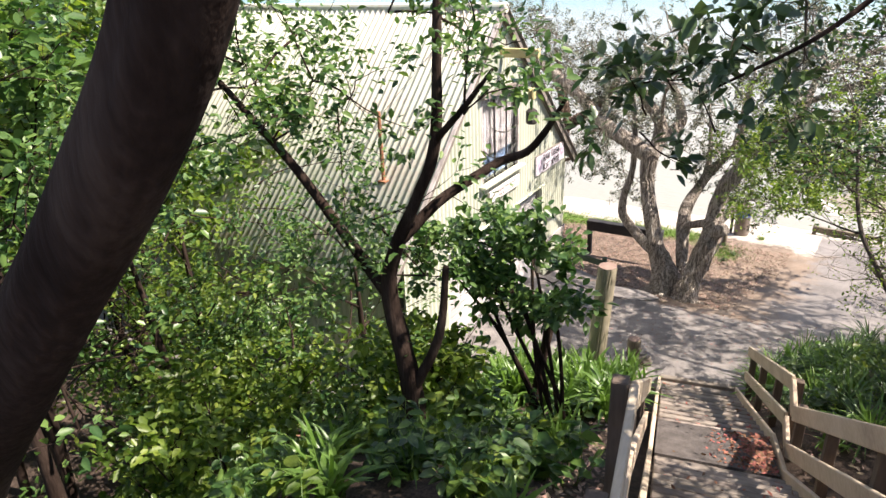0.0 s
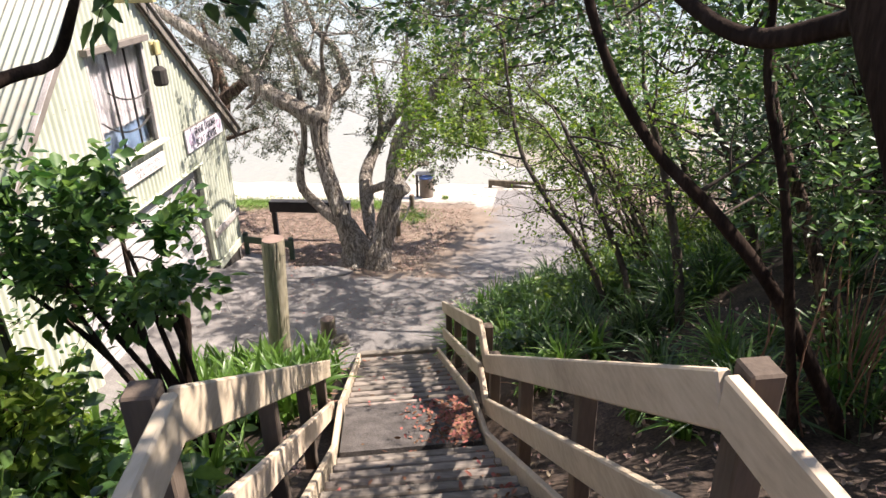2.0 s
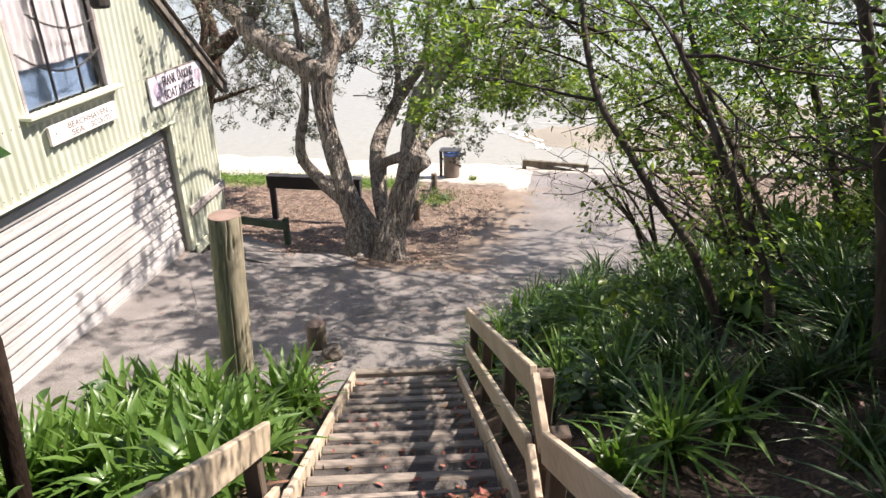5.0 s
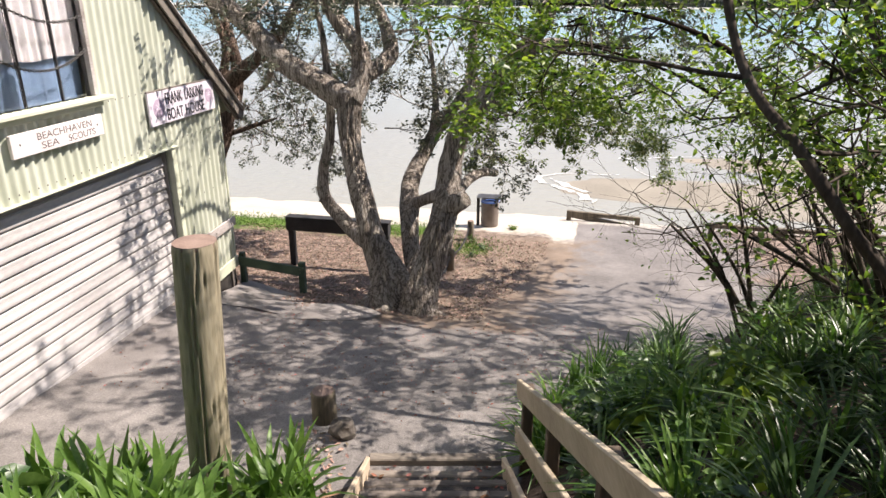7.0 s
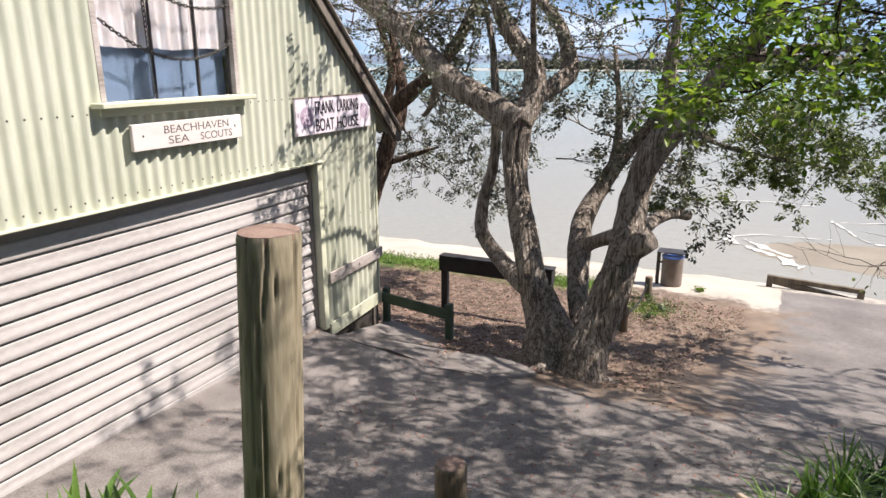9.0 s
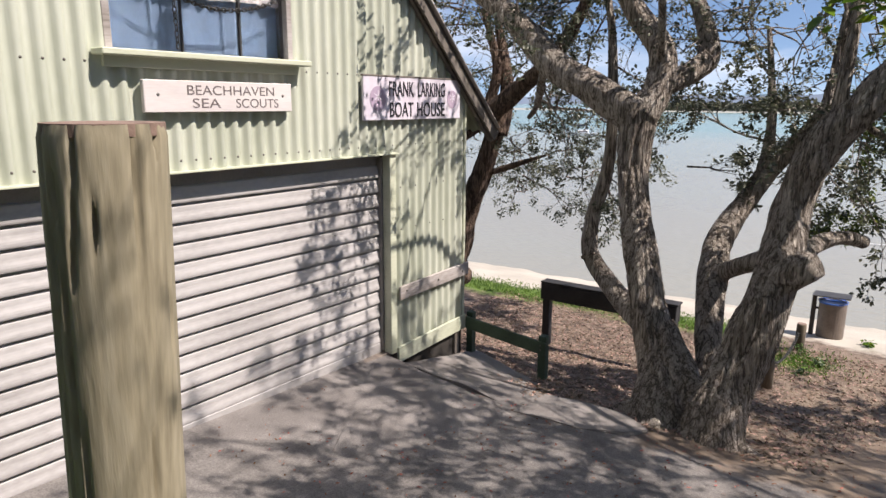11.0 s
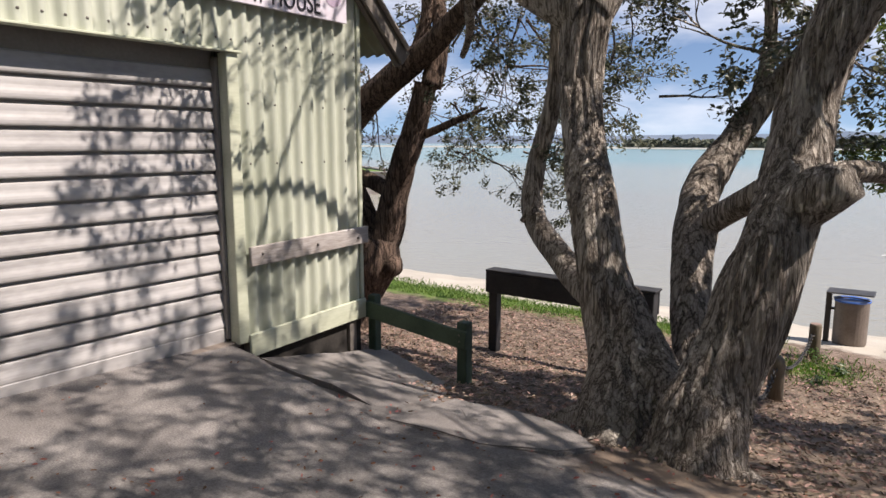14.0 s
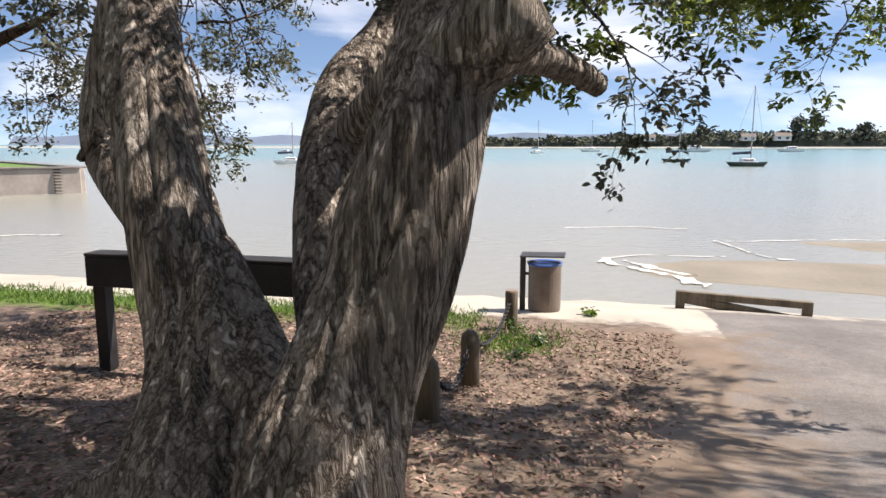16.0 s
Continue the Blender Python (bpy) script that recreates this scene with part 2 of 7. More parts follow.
M_POSTTOP = mat("pinkish_end_grain", [(0.17, 0.11, 0.085), (0.30, 0.21, 0.17)], 6, 0.9, bump=0.4, fine=60)
M_BOLLARD = mat("grey_brown_bollard_timber", [(0.06, 0.05, 0.035), (0.15, 0.12, 0.085), (0.24, 0.20, 0.14)], 4, 0.9, bump=0.5, fine=50, stretch=(1, 1, 0.12))
M_GREENPAINT = mat("dark_green_painted_timber", [(0.025, 0.045, 0.028), (0.055, 0.085, 0.055)], 4, 0.7, bump=0.3, fine=40)
M_BLACKWOOD = mat("black_stained_timber", [(0.012, 0.012, 0.013), (0.035, 0.033, 0.034)], 4, 0.7, bump=0.3, fine=40)
M_BIN = mat("brown_bin_shell", [(0.13, 0.10, 0.08), (0.22, 0.175, 0.145)], 5, 0.5, bump=0.1)
M_BLUEBAG = mat("blue_bin_liner", [(0.03, 0.10, 0.38), (0.06, 0.16, 0.5)], 9, 0.35, bump=0.4)
M_BINPOST = mat("dark_steel", [(0.04, 0.038, 0.038), (0.09, 0.085, 0.08)], 5, 0.5, metal=0.4, bump=0.1)
M_CONC = mat("worn_concrete", [(0.10, 0.088, 0.083), (0.19, 0.172, 0.163), (0.31, 0.284, 0.268)], 1.6, 0.92, bump=0.5, fine=95, detail_mix=0.55)
M_STONE = mat("brown_grey_stone", [(0.05, 0.042, 0.036), (0.13, 0.11, 0.092)], 6, 0.9, bump=0.6)
M_SEAWALL = mat("seawall_stone", [(0.30, 0.26, 0.23), (0.45, 0.40, 0.36)], 0.8, 0.9, bump=0.4, fine=5)
M_HULL_DARK = mat("dark_hull", [(0.015, 0.03, 0.03), (0.03, 0.05, 0.05)], 3, 0.35, bump=0)
M_HULL_WHITE = mat("white_hull", [(0.62, 0.63, 0.66), (0.75, 0.76, 0.78)], 3, 0.35, bump=0)
M_MAST = mat("grey_mast", [(0.30, 0.30, 0.31), (0.42, 0.42, 0.43)], 3, 0.4, bump=0)
M_CANVAS = mat("dark_blue_canvas", [(0.02, 0.03, 0.06), (0.05, 0.07, 0.12)], 6, 0.8, bump=0.1)
M_FOAM = mat("sea_foam", [(0.40, 0.39, 0.36), (0.66, 0.655, 0.63)], 6, 0.8, bump=0.3, fine=20)
M_SANDBAR = mat("wet_sand", [(0.21, 0.188, 0.155), (0.285, 0.258, 0.213)], 0.6, 0.9, bump=0.1, fine=10, spec=0.1)
M_FARWOOD = mat("far_trees", [(0.05, 0.065, 0.045), (0.09, 0.10, 0.07), (0.14, 0.14, 0.10)], 0.12, 0.95, bump=0.3, fine=0.9, dist=0.5)
M_HILL = mat("hills_haze_in_colour", [(0.20, 0.25, 0.33), (0.24, 0.29, 0.37)], 0.01, 1.0, bump=0)
M_FARBEACH = mat("far_beach", [(0.28, 0.29, 0.27), (0.38, 0.38, 0.35)], 0.05, 0.9, bump=0)
M_HOUSE = mat("far_house_white", [(0.6, 0.6, 0.6), (0.72, 0.72, 0.7)], 0.5, 0.8, bump=0)
M_RUST = mat("rusty_steel", [(0.20, 0.08, 0.04), (0.36, 0.17, 0.09)], 8, 0.85, bump=0.3)
M_ROPE = mat("yellowed_rope_and_block", [(0.36, 0.29, 0.13), (0.52, 0.44, 0.22)], 8, 0.8, bump=0.3)
M_TURF = mat("green_turf", [(0.09, 0.16, 0.03), (0.14, 0.23, 0.05)], 0.5, 0.9, bump=0.3, fine=9)


def glass_material():
    m = bpy.data.materials.new("window_glass")
    m.use_nodes = True
    b = m.node_tree.nodes["Principled BSDF"]
    b.inputs["Base Color"].default_value = (0.9, 0.93, 0.95, 1)
    b.inputs["Roughness"].default_value = 0.03
    b.inputs["Transmission Weight"].default_value = 1.0
    b.inputs["IOR"].default_value = 1.45
    return m


M_GLASS = glass_material()


def water_material():
    m = bpy.data.materials.new("sea_water")
    m.use_nodes = True
    t = m.node_tree
    n, ln = t.nodes, t.links
    b = n["Principled BSDF"]
    geo = n.new("ShaderNodeNewGeometry")
    sep = n.new("ShaderNodeSeparateXYZ")
    ln.new(geo.outputs["Position"], sep.inputs["Vector"])
    mp = n.new("ShaderNodeMapping")
    mp.inputs["Scale"].default_value = (0.012, 0.06, 1)
    ln.new(geo.outputs["Position"], mp.inputs["Vector"])
    streak = n.new("ShaderNodeTexNoise")
    streak.inputs["Scale"].default_value, streak.inputs["Detail"].default_value = 1.0, 5
    ln.new(mp.outputs["Vector"], streak.inputs["Vector"])
    far = n.new("ShaderNodeMapRange")
    far.inputs["From Min"].default_value, far.inputs["From Max"].default_value = 34, 150
    ln.new(sep.outputs["Y"], far.inputs["Value"])
    add = n.new("ShaderNodeMath")
    add.operation = "MULTIPLY_ADD"
    ln.new(streak.outputs["Fac"], add.inputs[0])
    add.inputs[1].default_value = 0.7
    sub = n.new("ShaderNodeMath")
    sub.operation = "SUBTRACT"
    ln.new(far.outputs["Result"], sub.inputs[0])
    sub.inputs[1].default_value = 0.35
    ln.new(sub.outputs[0], add.inputs[2])
    ramp = n.new("ShaderNodeValToRGB")
    e = ramp.color_ramp.elements
    e[0].position, e[0].color = 0.0, (0.285, 0.277, 0.232, 1)
    e[1].position, e[1].color = 1.0, (0.19, 0.30, 0.285, 1)
    mid = e.new(0.5)
    mid.color = (0.275, 0.303, 0.262, 1)
    ln.new(add.outputs[0], ramp.inputs["Fac"])
    ln.new(ramp.outputs["Color"], b.inputs["Base Color"])
    b.inputs["Roughness"].default_value = 0.22
    b.inputs["Specular IOR Level"].default_value = 0.35
    wav = n.new("ShaderNodeTexNoise")
    mp2 = n.new("ShaderNodeMapping")
    mp2.inputs["Scale"].default_value = (1.2, 2.6, 1)
    ln.new(geo.outputs["Position"], mp2.inputs["Vector"])
    ln.new(mp2.outputs["Vector"], wav.inputs["Vector"])
    wav.inputs["Scale"].default_value, wav.inputs["Detail"].default_value = 1.6, 6
    bp = n.new("ShaderNodeBump")
    bp.inputs["Strength"].default_value, bp.inputs["Distance"].default_value = 0.35, 0.12
    ln.new(wav.outputs["Fac"], bp.inputs["Height"])
    ln.new(bp.outputs["Normal"], b.inputs["Normal"])
    return m


M_WATER = water_material()


def ground_material():
    """Asphalt, leaf-strewn soil, grass and sand, laid out by the masks stored on the mesh, with ragged borders."""
    m = bpy.data.materials.new("ground_surface")
    m.use_nodes = True
    t = m.node_tree
    n, ln = t.nodes, t.links
    b = n["Principled BSDF"]
    geo = n.new("ShaderNodeNewGeometry")

    def tex(scale, detail=5):
        x = n.new("ShaderNodeTexNoise")
        x.inputs["Scale"].default_value, x.inputs["Detail"].default_value = scale, detail
        ln.new(geo.outputs["Position"], x.inputs["Vector"])
        return x.outputs["Fac"]

    def ramp(fac, cols, lo=0.35, hi=0.68):
        r = n.new("ShaderNodeValToRGB")
        e = r.color_ramp.elements
        for i in range(len(cols) - 2):
            e.new(0.5)
        for i, c in enumerate(cols):
            e[i].position, e[i].color = lo + (hi - lo) * i / (len(cols) - 1), (*c, 1)
        ln.new(fac, r.inputs["Fac"])
        return r.outputs["Color"]

    def blend(a, c, fac):
        x = n.new("ShaderNodeMixRGB")
        ln.new(fac, x.inputs["Fac"])
        ln.new(a, x.inputs["Color1"])
        ln.new(c, x.inputs["Color2"])
        return x.outputs["Color"]

    def mixed(a, c, f):
        x = n.new("ShaderNodeMath")
        x.operation = "MULTIPLY_ADD"
        ln.new(a, x.inputs[0])
        x.inputs[1].default_value = 1 - f
        y = n.new("ShaderNodeMath")
        y.operation = "MULTIPLY"
        ln.new(c, y.inputs[0])
        y.inputs[1].default_value = f
        ln.new(y.outputs[0], x.inputs[2])
        return x.outputs[0]

    edge = mixed(tex(1.7), tex(7.0), 0.4)

    def mask(attribute, wide=0.12):
        a = n.new("ShaderNodeAttribute")
        a.attribute_name = attribute
        s = n.new("ShaderNodeMath")
        s.operation = "ADD"
        ln.new(a.outputs["Fac"], s.inputs[0])
        ln.new(edge, s.inputs[1])
        r = n.new("ShaderNodeMapRange")
        r.inputs["From Min"].default_value, r.inputs["From Max"].default_value = 1.0 - wide, 1.0 + wide
        ln.new(s.outputs[0], r.inputs["Value"])
        return r.outputs["Result"]

    fine = tex(110, 3)
    asphalt = ramp(mixed(mixed(tex(1.1), tex(9), 0.35), mixed(fine, tex(45, 2), 0.5), 0.55), [(0.11, 0.10, 0.095), (0.178, 0.163, 0.154), (0.265, 0.243, 0.23)], 0.38, 0.62)
    soil = ramp(mixed(tex(5), tex(48), 0.6), [(0.04, 0.028, 0.022), (0.125, 0.09, 0.071), (0.34, 0.26, 0.205)], 0.36, 0.62)
    bare = ramp(mixed(tex(2.2), fine, 0.4), [(0.15, 0.11, 0.082), (0.27, 0.21, 0.16)])
    grass = ramp(mixed(tex(6), tex(60), 0.5), [(0.06, 0.09, 0.02), (0.10, 0.17, 0.03), (0.17, 0.22, 0.06)])
    sand = ramp(mixed(tex(0.9), fine, 0.3), [(0.38, 0.345, 0.295), (0.51, 0.465, 0.40)])
    mulch = ramp(mixed(tex(6), tex(40), 0.6), [(0.02, 0.014, 0.011), (0.05, 0.035, 0.027), (0.10, 0.07, 0.052)], 0.36, 0.64)
    c = blend(asphalt, soil, mask("soil"))
    c = blend(c, bare, mask("bare"))
    c = blend(c, grass, mask("grass"))
    c = blend(c, sand, mask("sand"))
    c = blend(c, mulch, mask("bank"))
    ln.new(c, b.inputs["Base Color"])
    b.inputs["Roughness"].default_value = 0.92
    b.inputs["Specular IOR Level"].default_value = 0.3
    bp = n.new("ShaderNodeBump")
    bp.inputs["Strength"].default_value, bp.inputs["Distance"].default_value = 0.5, 0.015
    ln.new(mixed(tex(30), fine, 0.5), bp.inputs["Height"])
    ln.new(bp.outputs["Normal"], b.inputs["Normal"])
    return m


M_GROUND = ground_material()


# ---- building helpers ----
def mesh_from(name, verts, faces, material=None, smooth=False):
    me = bpy.data.meshes.new(name)
    me.from_pydata([tuple(v) for v in verts], [], [tuple(f) for f in faces])
    if material:
        me.materials.append(material)
    if smooth:
        me.polygons.foreach_set("use_smooth", [True] * len(me.polygons))
    me.update()
    return me


def part(name, bm, material, parent, label="", smooth=False, kind=""):
    """Links a bmesh (or a finished mesh) as one mesh object under a thing or a part."""
    if isinstance(bm, bmesh.types.BMesh):
        me = bpy.data.meshes.new(name)
        bm.to_mesh(me)
        bm.free()
        me.materials.append(material)
        if smooth:
            me.polygons.foreach_set("use_smooth", [True] * len(me.polygons))
    else:
        me = bm
        if material and not me.materials:
            me.materials.append(material)
    ob = new(name, me)
    ob.parent = parent
    return tagged(ob, label=label, kind=kind)


def thing(name, at, label, category, group="", kind="", turn=0.0):
    ob = new(name)
    ob.empty_display_size = 0.2
    ob.matrix_world = pose(*at, 0, 0, turn)
    return tagged(ob, label, category, group, kind)


def bm_box(size, at=(0, 0, 0), bevel=0.006, turn=None):
    bm = bmesh.new()
    bmesh.ops.create_cube(bm, size=1.0)
    bmesh.ops.scale(bm, vec=size, verts=bm.verts)
    if bevel > 0:
        bmesh.ops.bevel(bm, geom=bm.edges[:], offset=min(bevel, 0.45 * min(size)), segments=1, affect="EDGES")
    m = Matrix.Translation(at)
    if turn is not None:
        m = m @ turn
    bmesh.ops.transform(bm, matrix=m, verts=bm.verts)
    return bm


def bm_beam(a, b, w, h, bevel=0.006, up=(0, 0, 1)):
    """A board from a to b: w across, h along up."""
    a, b = Vector(a), Vector(b)
    d = b - a
    x = d.normalized()
    z = Vector(up)
    y = z.cross(x).normalized()
    z = x.cross(y)
    rot = Matrix((x, y, z)).transposed().to_4x4()
    return bm_box((d.length, w, h), (a + b) / 2, bevel, rot)


def bm_round(profile, sides=24, at=(0, 0, 0), wobble=0.0, seed=0):
    """A turned solid from (radius, height) pairs, closed at both ends, slightly out of round."""
    bm = bmesh.new()
    rings = []
    for r, z in profile:
        ring = []
        for i in range(sides):
            a = math.tau * i / sides
            k = 1 + wobble * noise.noise(Vector((math.cos(a) * 1.7 + seed, math.sin(a) * 1.7, z * 0.8 + seed)))
            ring.append(bm.verts.new((at[0] + r * k * math.cos(a), at[1] + r * k * math.sin(a), at[2] + z)))
        rings.append(ring)
    for p, q in zip(rings, rings[1:]):
        for i in range(sides):
            bm.faces.new((p[i], p[(i + 1) % sides], q[(i + 1) % sides], q[i]))
    bm.faces.new(rings[0][::-1])
    bm.faces.new(rings[-1])
    return bm


def spline(nodes, step):
    """Smooth points through nodes (x, y, z, r), about a step apart."""
    pts = np.array(nodes, float)
    out = []
    for i in range(len(pts) - 1):
        p0, p1, p2, p3 = pts[max(i - 1, 0)], pts[i], pts[i + 1], pts[min(i + 2, len(pts) - 1)]
        k = max(1, int(np.linalg.norm(p2[:3] - p1[:3]) / step))
        for t in np.arange(k) / k:
            out.append(0.5 * (2 * p1 + (p2 - p0) * t + (2 * p0 - 5 * p1 + 4 * p2 - p3) * t * t + (3 * p1 - p0 - 3 * p2 + p3) * t ** 3))
    out.append(pts[-1])
    return np.array(out)


def tube(nodes, sides=10, step=0.1, ridge=0.0, lump=0.0, seed=0.0):
    """Vertices and faces of a tapered limb through nodes; ridge: depth of the bark's furrows; lump: unevenness."""
    c = spline(nodes, step)
    n = len(c)
    tan = np.gradient(c[:, :3], axis=0)
    tan /= np.linalg.norm(tan, axis=1)[:, None] + 1e-9
    ref = np.array([1.0, 0, 0]) if abs(tan[0][0]) < 0.8 else np.array([0, 1.0, 0])
    verts, faces = [], []
    travelled = 0.0
    for i in range(n):
        u = ref - tan[i] * (ref @ tan[i])
        u /= np.linalg.norm(u) + 1e-9
        w = np.cross(tan[i], u)
        ref = u
        if i:
            travelled += np.linalg.norm(c[i, :3] - c[i - 1, :3])
        for j in range(sides):
            a = math.tau * j / sides
            ca, sa = math.cos(a), math.sin(a)
            r = c[i, 3]
            if lump:
                r *= 1 + lump * noise.noise(Vector((ca * 1.3 + seed, sa * 1.3, travelled * 1.6)))
            if ridge:
                f = noise.noise(Vector((ca * r * 9 + seed, sa * r * 9, travelled * 1.1 + seed)))
                g = noise.noise(Vector((ca * r * 19, sa * r * 19 + seed, travelled * 3.0)))
                r += ridge * (0.35 - max(0.0, 1 - abs(f) * 5.0)) + ridge * 0.45 * g
            verts.append(c[i, :3] + r * (ca * u + sa * w))
    for i in range(n - 1):
        for j in range(sides):
            k = (j + 1) % sides
            faces.append((i * sides + j, i * sides + k, (i + 1) * sides + k, (i + 1) * sides + j))
    faces.append(tuple(range(sides))[::-1])
    faces.append(tuple(range((n - 1) * sides, n * sides)))
    return verts, faces


def limb(name, nodes, material, parent, sides=10, step=0.1, ridge=0.0, lump=0.0, seed=0.0, label=""):
    v, f = tube(nodes, sides, step, ridge, lump, seed)
    return part(name, mesh_from(name, v, f, material, smooth=True), None, parent, label)


def join_tubes(name, tubes, material, parent, label="", kind=""):
    vs, fs = [], []
    for v, f in tubes:
        o = len(vs)
        vs.extend(v)
        fs.extend([tuple(i + o for i in q) for q in f])
    return part(name, mesh_from(name, vs, fs, material, smooth=True), None, parent, label, kind=kind)


def leaf_mesh(name, pos, way, length, width, material, rng, fold=0.25, droop=0.15):
    """Many leaves in one mesh: base points, directions, lengths and widths; each is a folded, pointed blade."""
    pos, way = np.asarray(pos, float), np.asarray(way, float)
    n = len(pos)
    way = way / (np.linalg.norm(way, axis=1)[:, None] + 1e-9)
    r = rng.normal(size=(n, 3)) * 0.55 + np.array([0, 0, 1.0])
    side = np.cross(way, r)
    side /= np.linalg.norm(side, axis=1)[:, None] + 1e-9
    up = np.cross(side, way)
    L, W = np.broadcast_to(length, n)[:, None], np.broadcast_to(width, n)[:, None] / 2
    down = np.array([0, 0, -1.0]) * L * droop
    v = np.stack([pos,
                  pos + way * L * 0.35 + side * W * 0.9 + up * W * fold,
                  pos + way * L * 0.70 + side * W * 0.75 + up * W * fold + down * 0.4,
                  pos + way * L + down,
                  pos + way * L * 0.70 - side * W * 0.75 + up * W * fold + down * 0.4,
                  pos + way * L * 0.35 - side * W * 0.9 + up * W * fold], axis=1).reshape(-1, 3)
    base = np.arange(n)[:, None] * 6
    quads = np.concatenate([base + np.array([[0, 1, 2, 3]]), base + np.array([[0, 3, 4, 5]])]).astype(np.int32)
    me = bpy.data.meshes.new(name)
    me.vertices.add(len(v))
    me.vertices.foreach_set("co", v.ravel())
    me.loops.add(quads.size)
    me.loops.foreach_set("vertex_index", quads.ravel())
    me.polygons.add(len(quads))
    me.polygons.foreach_set("loop_start", np.arange(len(quads), dtype=np.int32) * 4)
    me.materials.append(material)
    me.update(calc_edges=True)
    me.validate()
    return me


def grow(rng, p, d, length, r, level, tubes, tips, spread=0.75, lift=0.12, kids=4, wander=0.28):
    """A branch that forks again and again; fills tubes with limbs and tips with (place, way) for leaves."""
    d = np.asarray(d, float)
    d = d / np.linalg.norm(d)
    p = np.asarray(p, float)
    nodes = [(*p, r)]
    k = 5
    stops = []
    for i in range(k):
        d = d + rng.normal(size=3) * wander * 0.5 + np.array([0, 0, lift * 0.3])
        d /= np.linalg.norm(d)
        p = p + d * length / k
        nodes.append((*p, r * (1 - 0.62 * (i + 1) / k)))
        stops.append((p.copy(), d.copy()))
    tubes.append(tube(nodes, 6 if r > 0.03 else 4 if r > 0.008 else 3, max(0.05, length / 6)))
    if level == 0:
        for q, e in stops[1:]:
            tips.append((q, e))
        return
    for i in range(kids):
        q, e = stops[min(k - 1, 1 + int(rng.integers(0, k - 1)))] if i else stops[-1]
        e2 = e + rng.normal(size=3) * spread + np.array([0, 0, lift])
        grow(rng, q, e2, length * rng.uniform(0.5, 0.72), r * 0.5, level - 1, tubes, tips, spread, lift, kids, wander)


def rosettes(rng, tips, per, length, scatter, flat=0.5):
    """Leaf places and ways around twig tips."""
    q = np.array([t[0] for t in tips])
    e = np.array([t[1] for t in tips])
    pos = np.repeat(q, per, axis=0) + rng.normal(size=(len(q) * per, 3)) * scatter
    way = np.repeat(e, per, axis=0) * 0.7 + rng.normal(size=(len(q) * per, 3)) * 0.8
    way[:, 2] *= flat
    return pos, way, length * rng.uniform(0.7, 1.2, len(pos))


# ---- levels of the place ----
WATER_Z = -1.9
WALL_X = -6.27


def level(table, y):
    ys, zs = zip(*table)
    return float(np.interp(y, ys, zs))


FLAT = [(-20, 0.2), (10, 0.2), (12, 0.13), (13.5, 0.0), (15, -0.16), (16.6, -0.52), (19.4, -1.18), (22.4, -1.36), (24, -1.5), (26, -1.82), (28, -2.12), (40, -2.6), (80, -4)]
STAIR = [(-9, 7.6), (-2.2, 7.45), (2.2, 4.72), (3.3, 4.65), (6.38, 2.63), (7.42, 2.33), (11.55, 0.15), (40, 0.1)]


def stair_x(y):
    return -0.745 - 0.19 * (y - 7.5)


def smooth_step(t):
    t = min(1.0, max(0.0, t))
    return t * t * (3 - 2 * t)


def ground_z(x, y):
    flat = level(FLAT, y)
    if x > -0.2 and y > 14:
        flat -= 0.05 * smooth_step((x + 0.2) / 4)
    sx = stair_x(y)
    off = x - sx
    if off < -0.7:
        side = -off - 0.7
        hill = level(STAIR, y) - 0.2 - 0.2 * min(side, 2.6) - 0.8 * max(0.0, side - 2.6)
    elif off <= 0.7:
        hill = level(STAIR, y) - 0.22
    else:
        back = y - 0.95 * (off - 0.7) * smooth_step((y - 4) / 5)
        hill = level(STAIR, max(back, y - 5.0)) - 0.12 + 0.10 * min(off - 0.7, 3.0)
        if max(back, y - 5.0) > 11.5:
            hill = min(hill, flat - 0.3)
    if abs(off) > 0.9:
        hill += 0.10 * noise.noise(Vector((x * 0.9, y * 0.9, 3))) + 0.04 * noise.noise(Vector((x * 3, y * 3, 7)))
    if y > 11.55 and off <= 0.7:
        hill = -9
    z = max(flat, hill)
    if flat >= hill:
        z += 0.015 * noise.noise(Vector((x * 0.7, y * 0.7, 0)))
        if y > 15.6 and x < -1.2:
            z += 0.03 * noise.noise(Vector((x * 1.9, y * 1.9, 5)))
    return z


def on_bank(x, y):
    return ground_z(x, y) > level(FLAT, y) + 0.07


